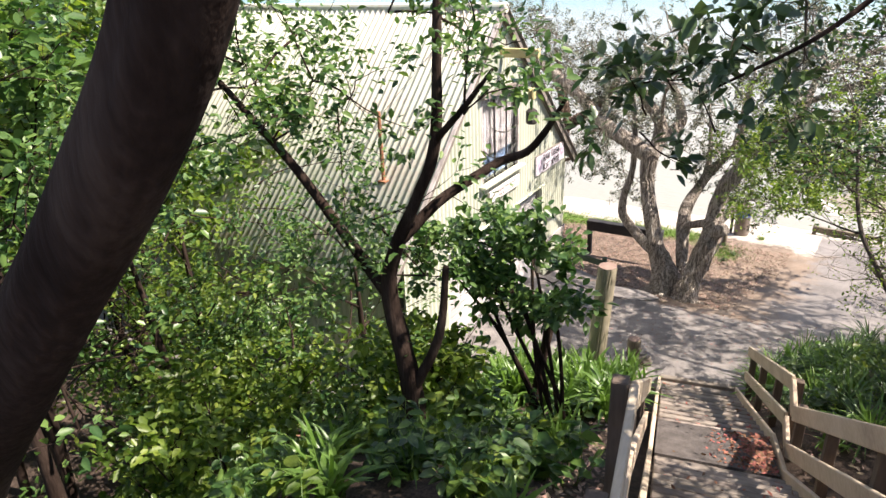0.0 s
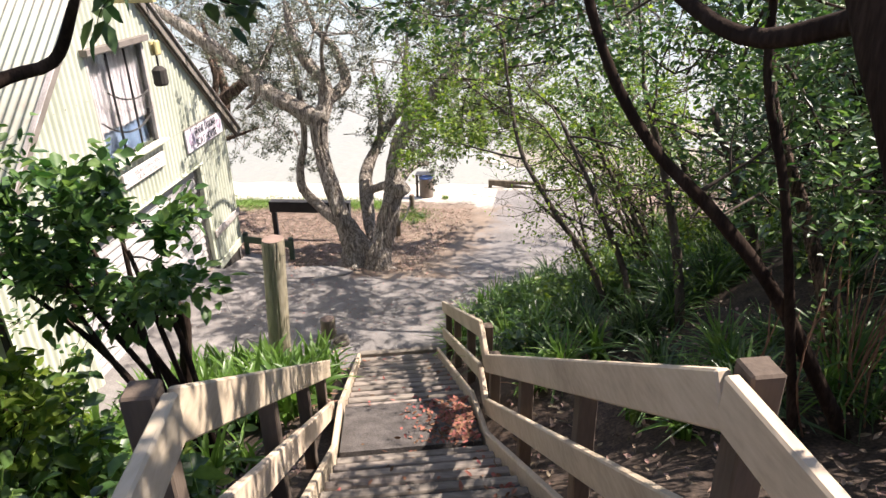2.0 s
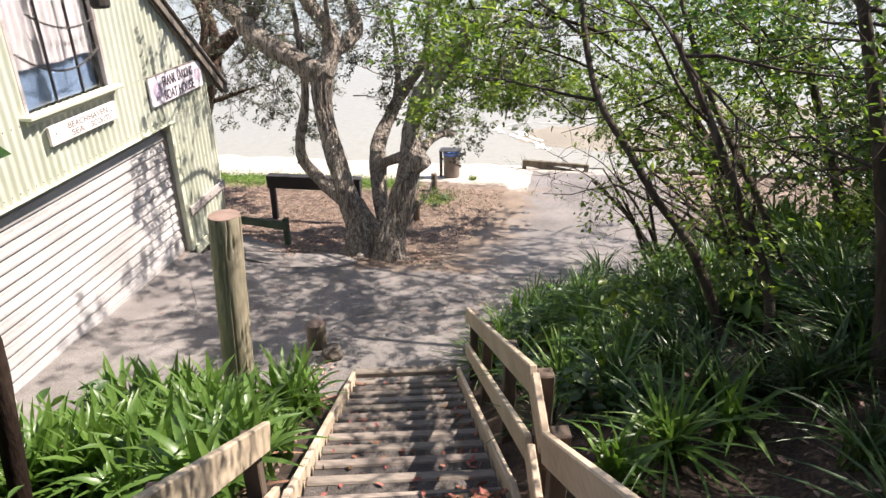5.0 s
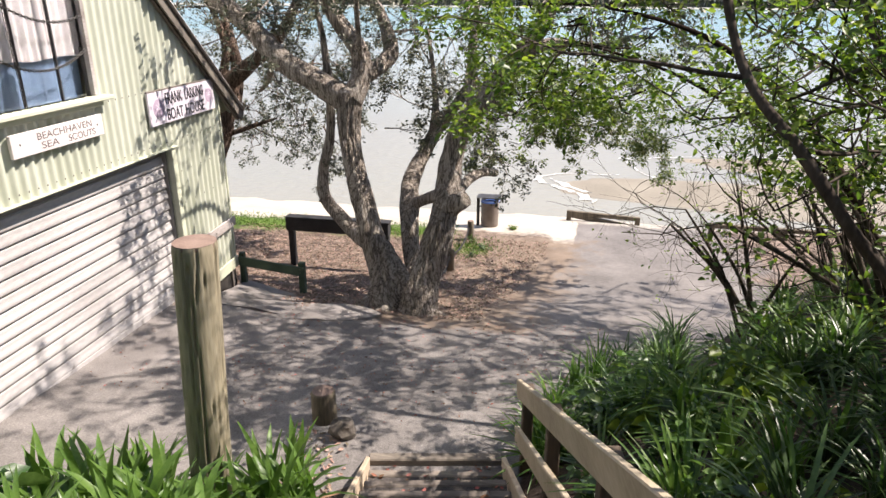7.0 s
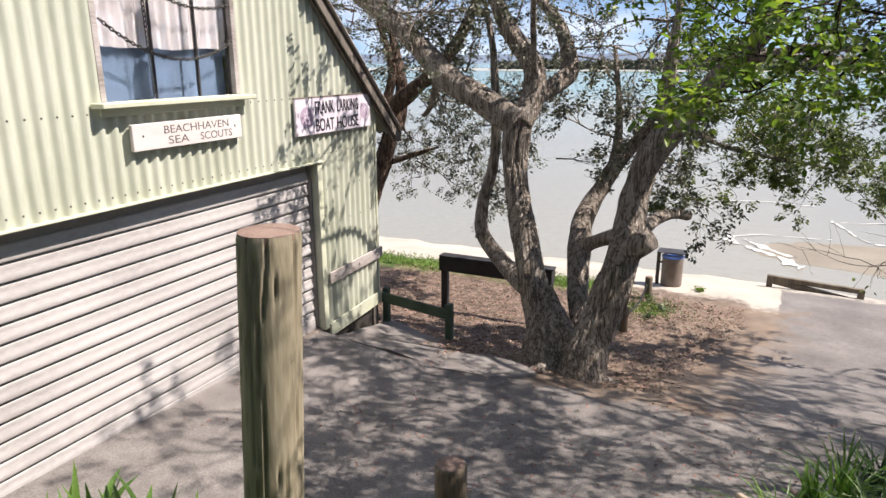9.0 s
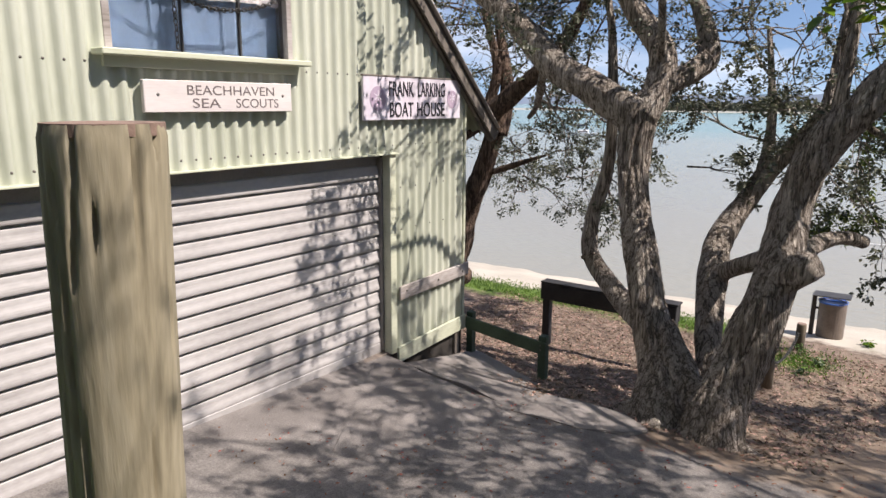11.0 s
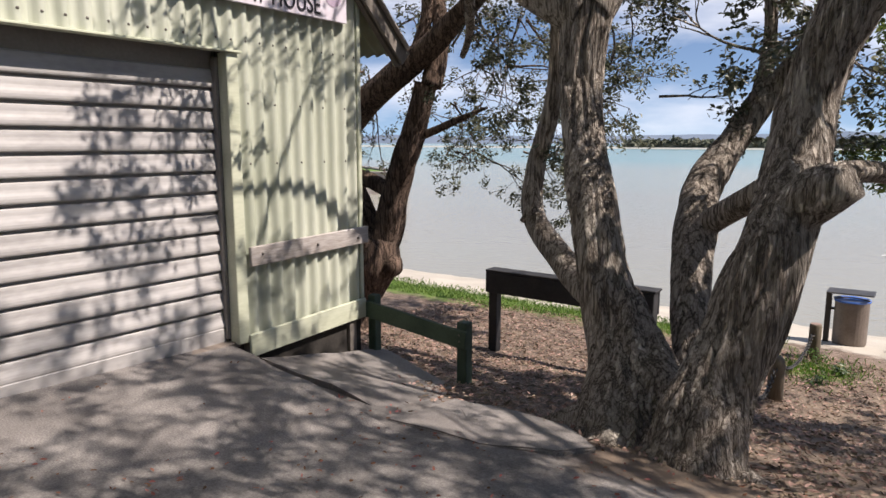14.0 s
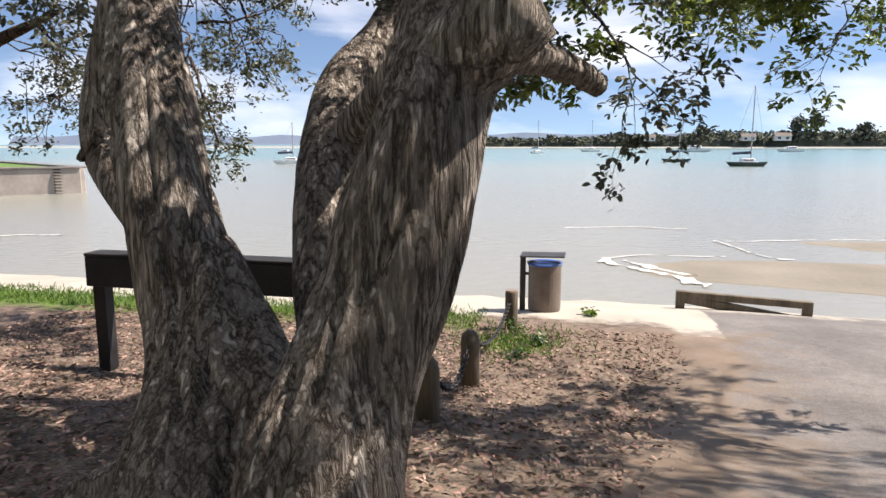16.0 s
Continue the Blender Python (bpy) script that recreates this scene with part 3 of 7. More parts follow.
def build_ground():
    xs = np.concatenate([[-3000, -700, -200, -80, -40], np.arange(-26, -14, 0.8), np.arange(-14, 9, 0.17), np.arange(9, 24, 0.8), [40, 80, 200, 700, 3000]])
    ys = np.concatenate([[-3000, -600, -150, -50, -20], np.arange(-12, -3, 0.6), np.arange(-3, 29, 0.17), np.arange(29, 60, 1.5), [80, 150, 400, 1200, 3500]])
    verts, masks = [], {k: [] for k in ("soil", "bare", "grass", "sand", "bank")}
    for y in ys:
        for x in xs:
            cx, cy = min(max(x, -26), 24), max(y, -12)
            verts.append((x, y, ground_z(cx, min(cy, 90))))
            edge = -1.75 + 0.16 * (y - 15.5)
            soil = min((edge - x) * 0.7, (y - 15.55 - 0.25 * max(0, -3.2 - x)) * 0.9, 1)
            if x > 3.5:
                soil = max(soil, (x - 4.2) * 0.5)
            bare = min(0.62 - 0.55 * abs(x - (edge - 0.35)), (y - 15.3), 22.9 - y)
            grass = min((y - 22.2) * 1.1, (24.0 - y) * 1.1, (-3.4 - x) * 0.7)
            grass = max(grass, 0.75 - 1.6 * math.hypot(x + 2.5, y - 21.6), 0.66 - 1.6 * math.hypot(x + 1.7, y - 23.9))
            sand = min((y - 23.35 - 0.25 * max(0, -x - 6) * 0.0) * 1.2, 1)
            if x > -0.6:
                sand = min((y - 25.6 - 0.1 * x) * 0.7, 1) if x > 0.1 else min((y - 22.9) * 0.9, 1)
            bank = 1.0 if on_bank(x, y) or y < 7.5 else 0.0
            for key, value in (("soil", soil), ("bare", bare), ("grass", grass), ("sand", sand), ("bank", bank)):
                masks[key].append(max(0.0, min(1.0, 0.5 + 0.5 * value)) if key != "bank" else value)
    w = len(xs)
    faces = [(j * w + i, j * w + i + 1, (j + 1) * w + i + 1, (j + 1) * w + i) for j in range(len(ys) - 1) for i in range(w - 1)]
    me = mesh_from("ground", verts, faces, M_GROUND, smooth=True)
    for key, values in masks.items():
        a = me.attributes.new(key, "FLOAT", "POINT")
        a.data.foreach_set("value", values)
    return tagged(new("ground", me), "worn asphalt forecourt, leaf-strewn soil, grass strip and sandy shore", "ground", kind="structure")


build_ground()


def build_water():
    xs = [-3000, -600, -150, -60, -30, -10, 0, 10, 30, 60, 150, 600, 3000]
    ys = [22, 30, 40, 55, 80, 120, 200, 420, 1200, 3400]
    verts = [(x, y, WATER_Z) for y in ys for x in xs]
    w = len(xs)
    faces = [(j * w + i, j * w + i + 1, (j + 1) * w + i + 1, (j + 1) * w + i) for j in range(len(ys) - 1) for i in range(w - 1)]
    ob = new("water", mesh_from("water", verts, faces, M_WATER))
    return tagged(ob, "milky turquoise and silty grey tidal water", "water", kind="structure")


build_water()


def build_bar(name, cx, cy, length, width, seed, tilt):
    """A low bank of wet sand that just breaks the water."""
    bm = bmesh.new()
    rings = []
    k = 120
    for s, z in ((1.0, -0.12), (0.86, 0.012), (0.4, 0.05)):
        ring = []
        for i in range(k):
            a = math.tau * i / k
            r = s * (1 + 0.22 * noise.noise(Vector((math.cos(a) * 1.5 + seed, math.sin(a) * 1.5, seed))) + 0.05 * noise.noise(Vector((math.cos(a) * 7 + seed, math.sin(a) * 7, 1))))
            px, py = length * r * math.cos(a), width * r * math.copysign(abs(math.sin(a)) ** 0.55, math.sin(a))
            ring.append(bm.verts.new((cx + px, cy + py + tilt * px, WATER_Z + z)))
        rings.append(ring)
    for p, q in zip(rings, rings[1:]):
        for i in range(k):
            bm.faces.new((p[i], p[(i + 1) % k], q[(i + 1) % k], q[i]))
    bm.faces.new(rings[-1])
    me = bpy.data.meshes.new(name)
    bm.to_mesh(me)
    bm.free()
    me.materials.append(M_SANDBAR)
    return tagged(new(name, me), "low wet sandbar showing above the shallow water", "sandbar", kind="structure")


build_bar("sandbar_near", 13.4, 29.0, 15.0, 2.7, 1.0, -0.10)
build_bar("sandbar_far", 17.8, 35.2, 15.5, 1.7, 4.0, 0.03)


def build_foam():
    """Ragged lines of foam along the edge of the sandbars and the beach."""
    vs, fs = [], []

    def line(points, wide, seed):
        c = spline([(*p, WATER_Z + 0.02, wide) for p in points], 0.06)
        o = len(vs)
        for x, y, z, w in c:
            big = noise.noise(Vector((x * 0.9, y * 0.9, seed)))
            small = noise.noise(Vector((x * 4.5, y * 4.5, seed + 3)))
            k = max(0.03, 0.45 + 0.9 * big + 0.7 * small)
            y += 0.18 * noise.noise(Vector((x * 1.4, y * 1.4, seed + 7)))
            vs.extend([(x - w * k * 0.5, y - w * k, z), (x, y, z + 0.012), (x + w * k * 0.3, y + w * k * (0.5 + 0.5 * small), z)])
        for i in range(len(c) - 1):
            for j in range(2):
                fs.append((o + 3 * i + j, o + 3 * i + 3 + j, o + 3 * i + 4 + j, o + 3 * i + 1 + j))

    line([(-1.4, 31.5), (-1.2, 30.7), (-0.8, 30.2), (-0.2, 29.7), (0.2, 29.2), (0.7, 28.3)], 0.42, 1)
    line([(-0.9, 31.2), (-0.3, 30.3), (0.6, 29.4)], 0.25, 8)
    line([(-1.4, 31.5), (-0.6, 31.9), (0.0, 32.1), (1.7, 32.2)], 0.10, 2)
    line([(1.9, 35.3), (2.3, 33.9), (2.5, 33.0), (2.9, 32.3), (3.3, 32.2)], 0.2, 3)
    line([(2.2, 35.2), (6.0, 36.2), (11.0, 36.9)], 0.12, 4)
    line([(-2.6, 37.5), (-0.5, 38.2), (1.5, 38.0)], 0.12, 6)
    line([(-21, 31.5), (-19.5, 32.1), (-18.5, 32.3)], 0.2, 5)
    ob = new("foam", mesh_from("foam", vs, fs, M_FOAM))
    return tagged(ob, "white foam lines where shallow waves break on sand", "foam", kind="stuff")


build_foam()


def build_far_shore():
    rng = np.random.default_rng(8)
    # wooded bank with an uneven top
    vs, fs = [], []
    xs = np.arange(-170, 700, 2.5)
    for i, x in enumerate(xs):
        y0 = 430 - 0.10 * x
        h = 0.42 * (6 + 6 * smooth_step((x + 30) / 160) + 3.5 * noise.noise(Vector((x * 0.03, 1, 0))) + 3.2 * abs(noise.noise(Vector((x * 0.16, 2, 0)))) + 1.2 * noise.noise(Vector((x * 0.6, 3, 0))))
        vs.extend([(x, y0, -1.5), (x, y0 + 2, h * 0.5), (x, y0 + 9, h), (x, y0 + 40, h + 1)])
    for i in range(len(xs) - 1):
        for j in range(3):
            fs.append((4 * i + j, 4 * i + 4 + j, 4 * i + 5 + j, 4 * i + 1 + j))
    tagged(new("far_woods", mesh_from("far_woods", vs, fs, M_FARWOOD)), "dark wooded far bank of the estuary", "woods", kind="stuff")
    n = 11000
    x = rng.uniform(-170, 420, n)
    crest = np.array([3.4 + 3.6 * smooth_step((v + 60) / 190) + 2.6 * noise.noise(Vector((v * 0.035, 1, 0))) + 3.0 * max(0.0, noise.noise(Vector((v * 0.13, 7, 0)))) for v in x])
    q = np.stack([x, 428 - 0.10 * x + rng.uniform(0, 22, n), crest * rng.uniform(0, 1, n) ** 0.7], axis=1)
    ob = new("far_tree_crowns", leaf_mesh("far_tree_crowns", q, rng.normal(size=(n, 3)) * np.array([1, 1, 0.7]), rng.uniform(1.4, 3.4, n), 2.0, M_FARWOOD, rng))
    tagged(ob, "dense dark tree crowns along the far bank", "woods", kind="stuff")
    vs, fs = [], []
    xs = np.arange(-600, 720, 20)
    for x in xs:
        y0 = 424 - 0.10 * x
        vs.extend([(x, y0 - 7, WATER_Z - 0.1), (x, y0, WATER_Z + 0.7), (x, y0 + 14, WATER_Z + 1.2)])
    for i in range(len(xs) - 1):
        for j in range(2):
            fs.append((3 * i + j, 3 * i + 3 + j, 3 * i + 4 + j, 3 * i + 1 + j))
    tagged(new("far_beach", mesh_from("far_beach", vs, fs, M_FARBEACH)), "pale strip of sand along the far bank", "beach", kind="structure")
    # hills on the horizon, the haze of distance put into their blue colour
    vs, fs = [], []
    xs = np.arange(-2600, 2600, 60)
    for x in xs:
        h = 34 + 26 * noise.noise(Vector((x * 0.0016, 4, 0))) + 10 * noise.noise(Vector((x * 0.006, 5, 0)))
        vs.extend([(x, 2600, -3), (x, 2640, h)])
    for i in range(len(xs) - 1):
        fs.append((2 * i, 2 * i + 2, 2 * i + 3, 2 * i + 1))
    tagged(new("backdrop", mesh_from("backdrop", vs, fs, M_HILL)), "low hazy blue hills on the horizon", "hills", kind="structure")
    # pines that stand above the bank
    for x, y, h in ((109, 424, 13), (118, 424, 15), (141, 420, 9), (166, 420, 10), (60, 430, 8)):
        tree = thing("pine_tree", (x, y, 2.0), "dark pine standing above the far bank", "tree", group="pines on the far bank")
        limb("trunk", [(0, 0, 0, 0.5), (0.3, 0, h * 0.5, 0.35), (0.2, 0, h * 0.9, 0.12)], M_BARK_DARK, tree, 6, 3)
        n = 420
        q = rng.normal(size=(n, 3)) * np.array([1.7, 1.7, h * 0.12]) + np.array([0, 0, h * 0.74])
        part("crown", leaf_mesh("crown", q, rng.normal(size=(n, 3)), rng.uniform(1.2, 2.4, n), 1.1, M_FARWOOD, rng), None, tree)
    for x, h, w in ((82, 2.2, 7), (99, 2.6, 8), (30, 2.0, 6), (190, 2.4, 8)):
        house = thing("house", (x, 427 - 0.1 * x, 2.2), "white house among trees on the far bank", "house", group="houses on the far bank")
        part("wall", bm_box((w, 7, h), (0, 0, h / 2), 0.05), M_HOUSE, house)
        bm = bmesh.new()
        k = [bm.verts.new(p) for p in ((-w / 2 - .4, -4, h), (w / 2 + .4, -4, h), (w / 2 + .4, 4, h), (-w / 2 - .4, 4, h), (-w / 2 - .4, 0, h + 1.8), (w / 2 + .4, 0, h + 1.8))]
        for f in ((0, 1, 5, 4), (2, 3, 4, 5), (0, 4, 3), (1, 2, 5), (0, 3, 2, 1)):
            bm.faces.new([k[i] for i in f])
        part("roof", bm, M_BARGE, house)
        for dx in (-0.25, 0.25):
            part("window", bm_box((1.4, 0.1, 1.1), (dx * w, -3.52, h * 0.55), 0.02), M_DARK, house)


build_far_shore()


# ---- stairway ----
def stair_point(off, y, z):
    """A place beside the stair's middle line; off is across, to the right going down."""
    return (stair_x(y) + off * 0.982, y + off * 0.187, z)


STAIR_TURN = math.degrees(math.atan2(0.19, 1.0))


def build_stairs():
    flights = ((-2.2, 7.45, 2.2, 4.72, 15), (3.3, 4.65, 6.38, 2.63, 11), (7.42, 2.33, 11.55, 0.15, 12))
    stairs = thing("stairs", (0, 0, 0), "outdoor timber-edged steps with gravel and mulch treads", "stairs", kind="structure")
    wide = 1.34
    sleeper = bpy.data.meshes.new("sleeper")
    bm = bm_box((wide - 0.06, 0.085, 0.20), (0, 0, -0.10), 0.012)
    for v in bm.verts:
        v.co.z += 0.006 * noise.noise(v.co * 3)
    bm.to_mesh(sleeper)
    bm.free()
    sleeper.materials.append(M_STEP)
    treads = {}
    rng = random.Random(3)
    for y0, z0, y1, z1, n in flights:
        rise, run = (z0 - z1) / n, (y1 - y0) / n
        for i in range(n):
            y = y0 + run * i
            ob = new("sleeper", sleeper)
            ob.parent = stairs
            ob.matrix_basis = pose(*stair_point(0, y, z0 - rise * i + 0.004), 0, rng.uniform(-0.6, 0.6), STAIR_TURN + rng.uniform(-0.5, 0.5))
            key = round(run, 3)
            if key not in treads:
                b = bm_box((wide - 0.06, run - 0.07, 0.18), (0, 0, -0.09), 0)
                bmesh.ops.subdivide_edges(b, edges=b.edges[:], cuts=3, use_grid_fill=True)
                for v in b.verts:
                    v.co.z += 0.008 * noise.noise(v.co * 9)
                me = bpy.data.meshes.new("tread")
                b.to_mesh(me)
                b.free()
                me.materials.append(M_TREAD)
                treads[key] = me
            ob = new("tread", treads[key])
            ob.parent = stairs
            ob.matrix_basis = pose(*stair_point(0, y + run / 2 + 0.006, z0 - rise * (i + 1) - 0.012), 0, 0, STAIR_TURN)
    # landings
    for y0, z0, y1, z1 in ((2.2, 4.72, 3.3, 4.65), (6.38, 2.63, 7.42, 2.33), (-9, 7.6, -2.2, 7.45)):
        a, b = Vector(stair_point(0, y0, z0 - 0.1)), Vector(stair_point(0, y1, z1 - 0.1))
        bm = bm_beam(a, b, wide - 0.06, 0.2, 0)
        bmesh.ops.subdivide_edges(bm, edges=bm.edges[:], cuts=5, use_grid_fill=True)
        part("landing", bm, M_TREAD, stairs)
    # edging boards
    for side in (-1, 1):
        k = 0.69
        for y0, z0, y1, z1 in ((-2.2, 7.45, 2.2, 4.72), (2.2, 4.72, 3.3, 4.65), (3.3, 4.65, 6.38, 2.63), (6.38, 2.63, 7.42, 2.33), (7.42, 2.33, 11.55, 0.15)):
            bm = bm_beam(stair_point(side * k, y0 - 0.02, z0 - 0.07), stair_point(side * k, y1 + 0.02, z1 - 0.07), 0.05, 0.26, 0.008)
            part("edging_board", bm, M_RAIL, stairs)
    part("bottom_sleeper", bm_box((1.36, 0.12, 0.16), (0, 0, 0.02), 0.012, None), M_STEP, stairs).matrix_basis = pose(*stair_point(0, 11.6, 0.12), 0, 0, STAIR_TURN)
    return stairs


build_stairs()


def build_rail(name, off, tops, label, lower=0.52, posts=()):
    """A handrail: upper and lower boards on square posts, following the steps."""
    rail = thing(name, (0, 0, 0), label, "handrail", kind="structure")
    sgn = 1 if off > 0 else -1
    for drop, h in ((0.0, 0.175), (lower, 0.165)):
        for (y0, z0), (y1, z1) in zip(tops, tops[1:]):
            a = Vector(stair_point(off, y0, z0 - drop - h / 2))
            b = Vector(stair_point(off, y1, z1 - drop - h / 2))
            part("upper_rail" if drop == 0 else "lower_rail", bm_beam(a, b, 0.048, h, 0.008), M_RAIL, rail)
    ys, zs = zip(*tops)
    for y in posts:
        top = float(np.interp(y, ys, zs)) + (0.02 if y in ys else -0.05)
        x, yy, _ = stair_point(off + sgn * 0.08, y, 0)
        foot = ground_z(x, yy) - 0.25
        bm = bm_box((0.10, 0.10, top - foot), (0, 0, (top + foot) / 2), 0.008)
        ob = part("post", bm, M_RAILPOST, rail)
        ob.matrix_basis = pose(x, yy, 0, 0, 0, STAIR_TURN)
    return rail


build_rail("handrail_east", 0.79, [(-2.2, 8.6), (2.2, 5.66), (3.18, 5.63), (7.09, 3.06), (7.46, 3.22), (11.42, 1.22)],
           "bleached timber handrail with two boards on dark posts", posts=(-1.6, 0.2, 2.2, 3.18, 4.5, 5.8, 7.09, 7.52, 8.7, 10.1, 11.35))
build_rail("handrail_west", -0.79, [(-2.2, 8.7), (2.45, 5.56), (3.45, 5.52), (7.55, 2.82)],
           "bleached timber handrail that ends at the landing", posts=(-1.6, 0.2, 2.45, 3.45, 5.0, 6.3, 7.45))


# ---- boathouse ----
APEX_Y, APEX_Z, SLOPE = 12.75, 6.86, 0.945
Y0, Y1 = 8.85, 16.65
DOOR = (10.4, 15.1, 0.02, 2.46)
WIN = (11.93, 13.66, 3.42, 5.18)
PITCH, AMP = 0.143, 0.022


def roof_z(y):
    return APEX_Z - SLOPE * abs(y - APEX_Y)


def wave(s):
    c = math.cos(math.tau * s / PITCH)
    return AMP * (abs(c) ** 0.7) * (1 if c > 0 else -1)


def build_boathouse():
    house = thing("boathouse", (WALL_X, APEX_Y, 0), "pale green corrugated iron boathouse with a steep gable", "boathouse")
    inv = Matrix.Translation((-WALL_X, -APEX_Y, 0))

    def add(name, data, material, label="", smooth=False, kind="", parent=None):
        ob = part(name, data, material, parent or house, label, smooth, kind)
        if parent is None:
            ob.matrix_basis = inv
        return ob

    # front sheets, cut round the door and the window
    step = PITCH / 10

    def sheet(ya, yb, z0, z1=None):
        n = max(2, round((yb - ya) / step))
        vs, fs = [], []
        for i in range(n + 1):
            y = ya + (yb - ya) * i / n
            x = WALL_X + wave(y)
            top = roof_z(y) - 0.01 if z1 is None else z1
            vs.extend([(x, y, z0), (x, y, top)])
        for i in range(n):
            fs.append((2 * i, 2 * i + 2, 2 * i + 3, 2 * i + 1))
        o = len(vs)
        for i in range(n + 1):
            x, y, z = vs[2 * i]
            vs.extend([(x, y, z), (x - 0.014, y, z)])
        for i in range(n):
            fs.append((o + 2 * i, o + 2 * i + 1, o + 2 * i + 3, o + 2 * i + 2))
        add("wall_sheet", mesh_from("wall_sheet", vs, fs, M_CLAD, smooth=True), None)

    wide = 0.86
    cuts = [Y0] + [k * wide for k in range(math.ceil(Y0 / wide), int(Y1 / wide) + 1)] + [Y1]
    for c in (DOOR[0], DOOR[1], WIN[0], WIN[1]):
        cuts.append(c)
    cuts = sorted(cuts)
    for ya, yb in zip(cuts, cuts[1:]):
        if yb - ya < 0.01:
            continue
        mid = (ya + yb) / 2
        low = DOOR[3] if DOOR[0] < mid < DOOR[1] else 0.06
        if WIN[0] < mid < WIN[1]:
            sheet(ya, yb, low, WIN[2])
            sheet(ya, yb, WIN[3])
        else:
            sheet(ya, yb, low)
    # lining behind the sheets
    for ya, yb, za, zb in ((Y0, DOOR[0], -0.2, 3.2), (DOOR[1], Y1, -0.2, 3.2), (DOOR[0], DOOR[1], DOOR[3] + 0.02, 3.2), (Y0 + 1, WIN[0] - 0.02, 3.2, 4.0), (WIN[1] + 0.02, Y1 - 1, 3.2, 4.0)):
        add("wall_lining", bm_box((0.08, yb - ya, zb - za), (WALL_X - 0.09, (ya + yb) / 2, (za + zb) / 2), 0), M_DARK)
    # side and back walls
    for y, s in ((Y0 + 0.03, -1), (Y1 - 0.03, 1)):
        vs, fs = [], []
        m = int(8.0 / (PITCH / 6))
        for i in range(m + 1):
            x = WALL_X - 0.02 - i * PITCH / 6
            d = wave(x) * 1.0
            vs.extend([(x, y + d, -0.6), (x, y + d, roof_z(y) - 0.02)])
        for i in range(m):
            fs.append((2 * i, 2 * i + 2, 2 * i + 3, 2 * i + 1))
        add("side_wall", mesh_from("side_wall", vs, fs, M_CLAD, smooth=True), None)
    bm = bmesh.new()
    k = [bm.verts.new((WALL_X - 8.0, y, z)) for y, z in ((Y0, -0.6), (Y1, -0.6), (Y1, roof_z(Y1)), (APEX_Y, APEX_Z), (Y0, roof_z(Y0)))]
    bm.faces.new(k)
    add("back_wall", bm, M_CLAD)
    add("inner_floor", bm_box((7.9, Y1 - Y0 - 0.2, 0.1), (WALL_X - 4.05, APEX_Y, -0.06), 0), M_CONC)
    # roof sheets
    for s in (-1, 1):
        ridge_y, eave_y = APEX_Y, APEX_Y + s * 4.5
        vs, fs = [], []
        m = int(8.5 / (PITCH / 6))
        nrm = Vector((0, s * SLOPE, 1)).normalized()
        for i in range(m + 1):
            x = WALL_X + 0.16 - i * PITCH / 6
            d = wave(x)
            for y in (ridge_y, eave_y):
                q = Vector((x, y, APEX_Z - SLOPE * abs(y - APEX_Y) + 0.05)) + nrm * d
                vs.append(q)
            vs.append(vs[-1] - nrm * 0.012)
        for i in range(m):
            a, b = 3 * i, 3 * i + 3
            fs.extend([(a, a + 1, b + 1, b), (a + 1, a + 2, b + 2, b + 1)])
        add("roof", mesh_from("roof", vs, fs, M_ROOF, smooth=True), None, "weathered pale corrugated roof with rust stains")
        za, zb = APEX_Z + 0.0, APEX_Z - SLOPE * 4.5
        up = Vector((0, s * SLOPE, 1)).normalized()
        add("barge_board", bm_beam((WALL_X + 0.13, ridge_y, za - 0.02), (WALL_X + 0.13, eave_y, zb - 0.02), 0.03, 0.17, 0.005, up), M_BARGE, "grey brown weathered barge board")
        add("barge_capping", bm_beam((WALL_X + 0.15, ridge_y, za + 0.09), (WALL_X + 0.15, eave_y, zb + 0.09), 0.09, 0.02, 0.004, up), M_TRIM_GREY)
        add("rafter", bm_beam((WALL_X + 0.05, ridge_y, za - 0.06), (WALL_X + 0.05, eave_y, zb - 0.06), 0.06, 0.10, 0.004, up), M_BARGE)
    add("ridge_cap", bm_round([(0.10, 0), (0.10, 8.5)], 14), M_ROOF).matrix_basis = inv @ pose(WALL_X + 0.18, APEX_Y, APEX_Z + 0.02, 0, -90, 0)
    # trims
    add("corner_flashing", bm_box((0.05, 0.05, 3.1), (WALL_X + 0.0, Y1 + 0.005, 1.6), 0.006), M_TRIM)
    add("door_jamb", bm_box((0.12, 0.11, DOOR[3] - 0.02), (WALL_X - 0.03, DOOR[1] + 0.055, DOOR[3] / 2), 0.006), M_TRIM, "pale green timber jamb")
    add("door_jamb", bm_box((0.12, 0.11, DOOR[3] - 0.02), (WALL_X - 0.03, DOOR[0] - 0.055, DOOR[3] / 2), 0.006), M_TRIM)
    add("drip_flashing", bm_beam((WALL_X + 0.01, DOOR[0] - 0.1, DOOR[3] - 0.005), (WALL_X + 0.01, DOOR[1] + 0.13, DOOR[3] - 0.005), 0.10, 0.018, 0.003), M_TRIM)
    add("lower_batten", bm_beam((WALL_X + 0.05, DOOR[1] + 0.13, 0.76), (WALL_X + 0.05, Y1 + 0.06, 0.80), 0.035, 0.17, 0.006), M_TRIM_GREY, "weathered grey timber batten with bolts")
    add("bottom_board", bm_beam((WALL_X + 0.045, DOOR[1] + 0.10, -0.02), (WALL_X + 0.045, Y1 + 0.02, 0.04), 0.035, 0.20, 0.006), M_TRIM, "cream green bottom board")
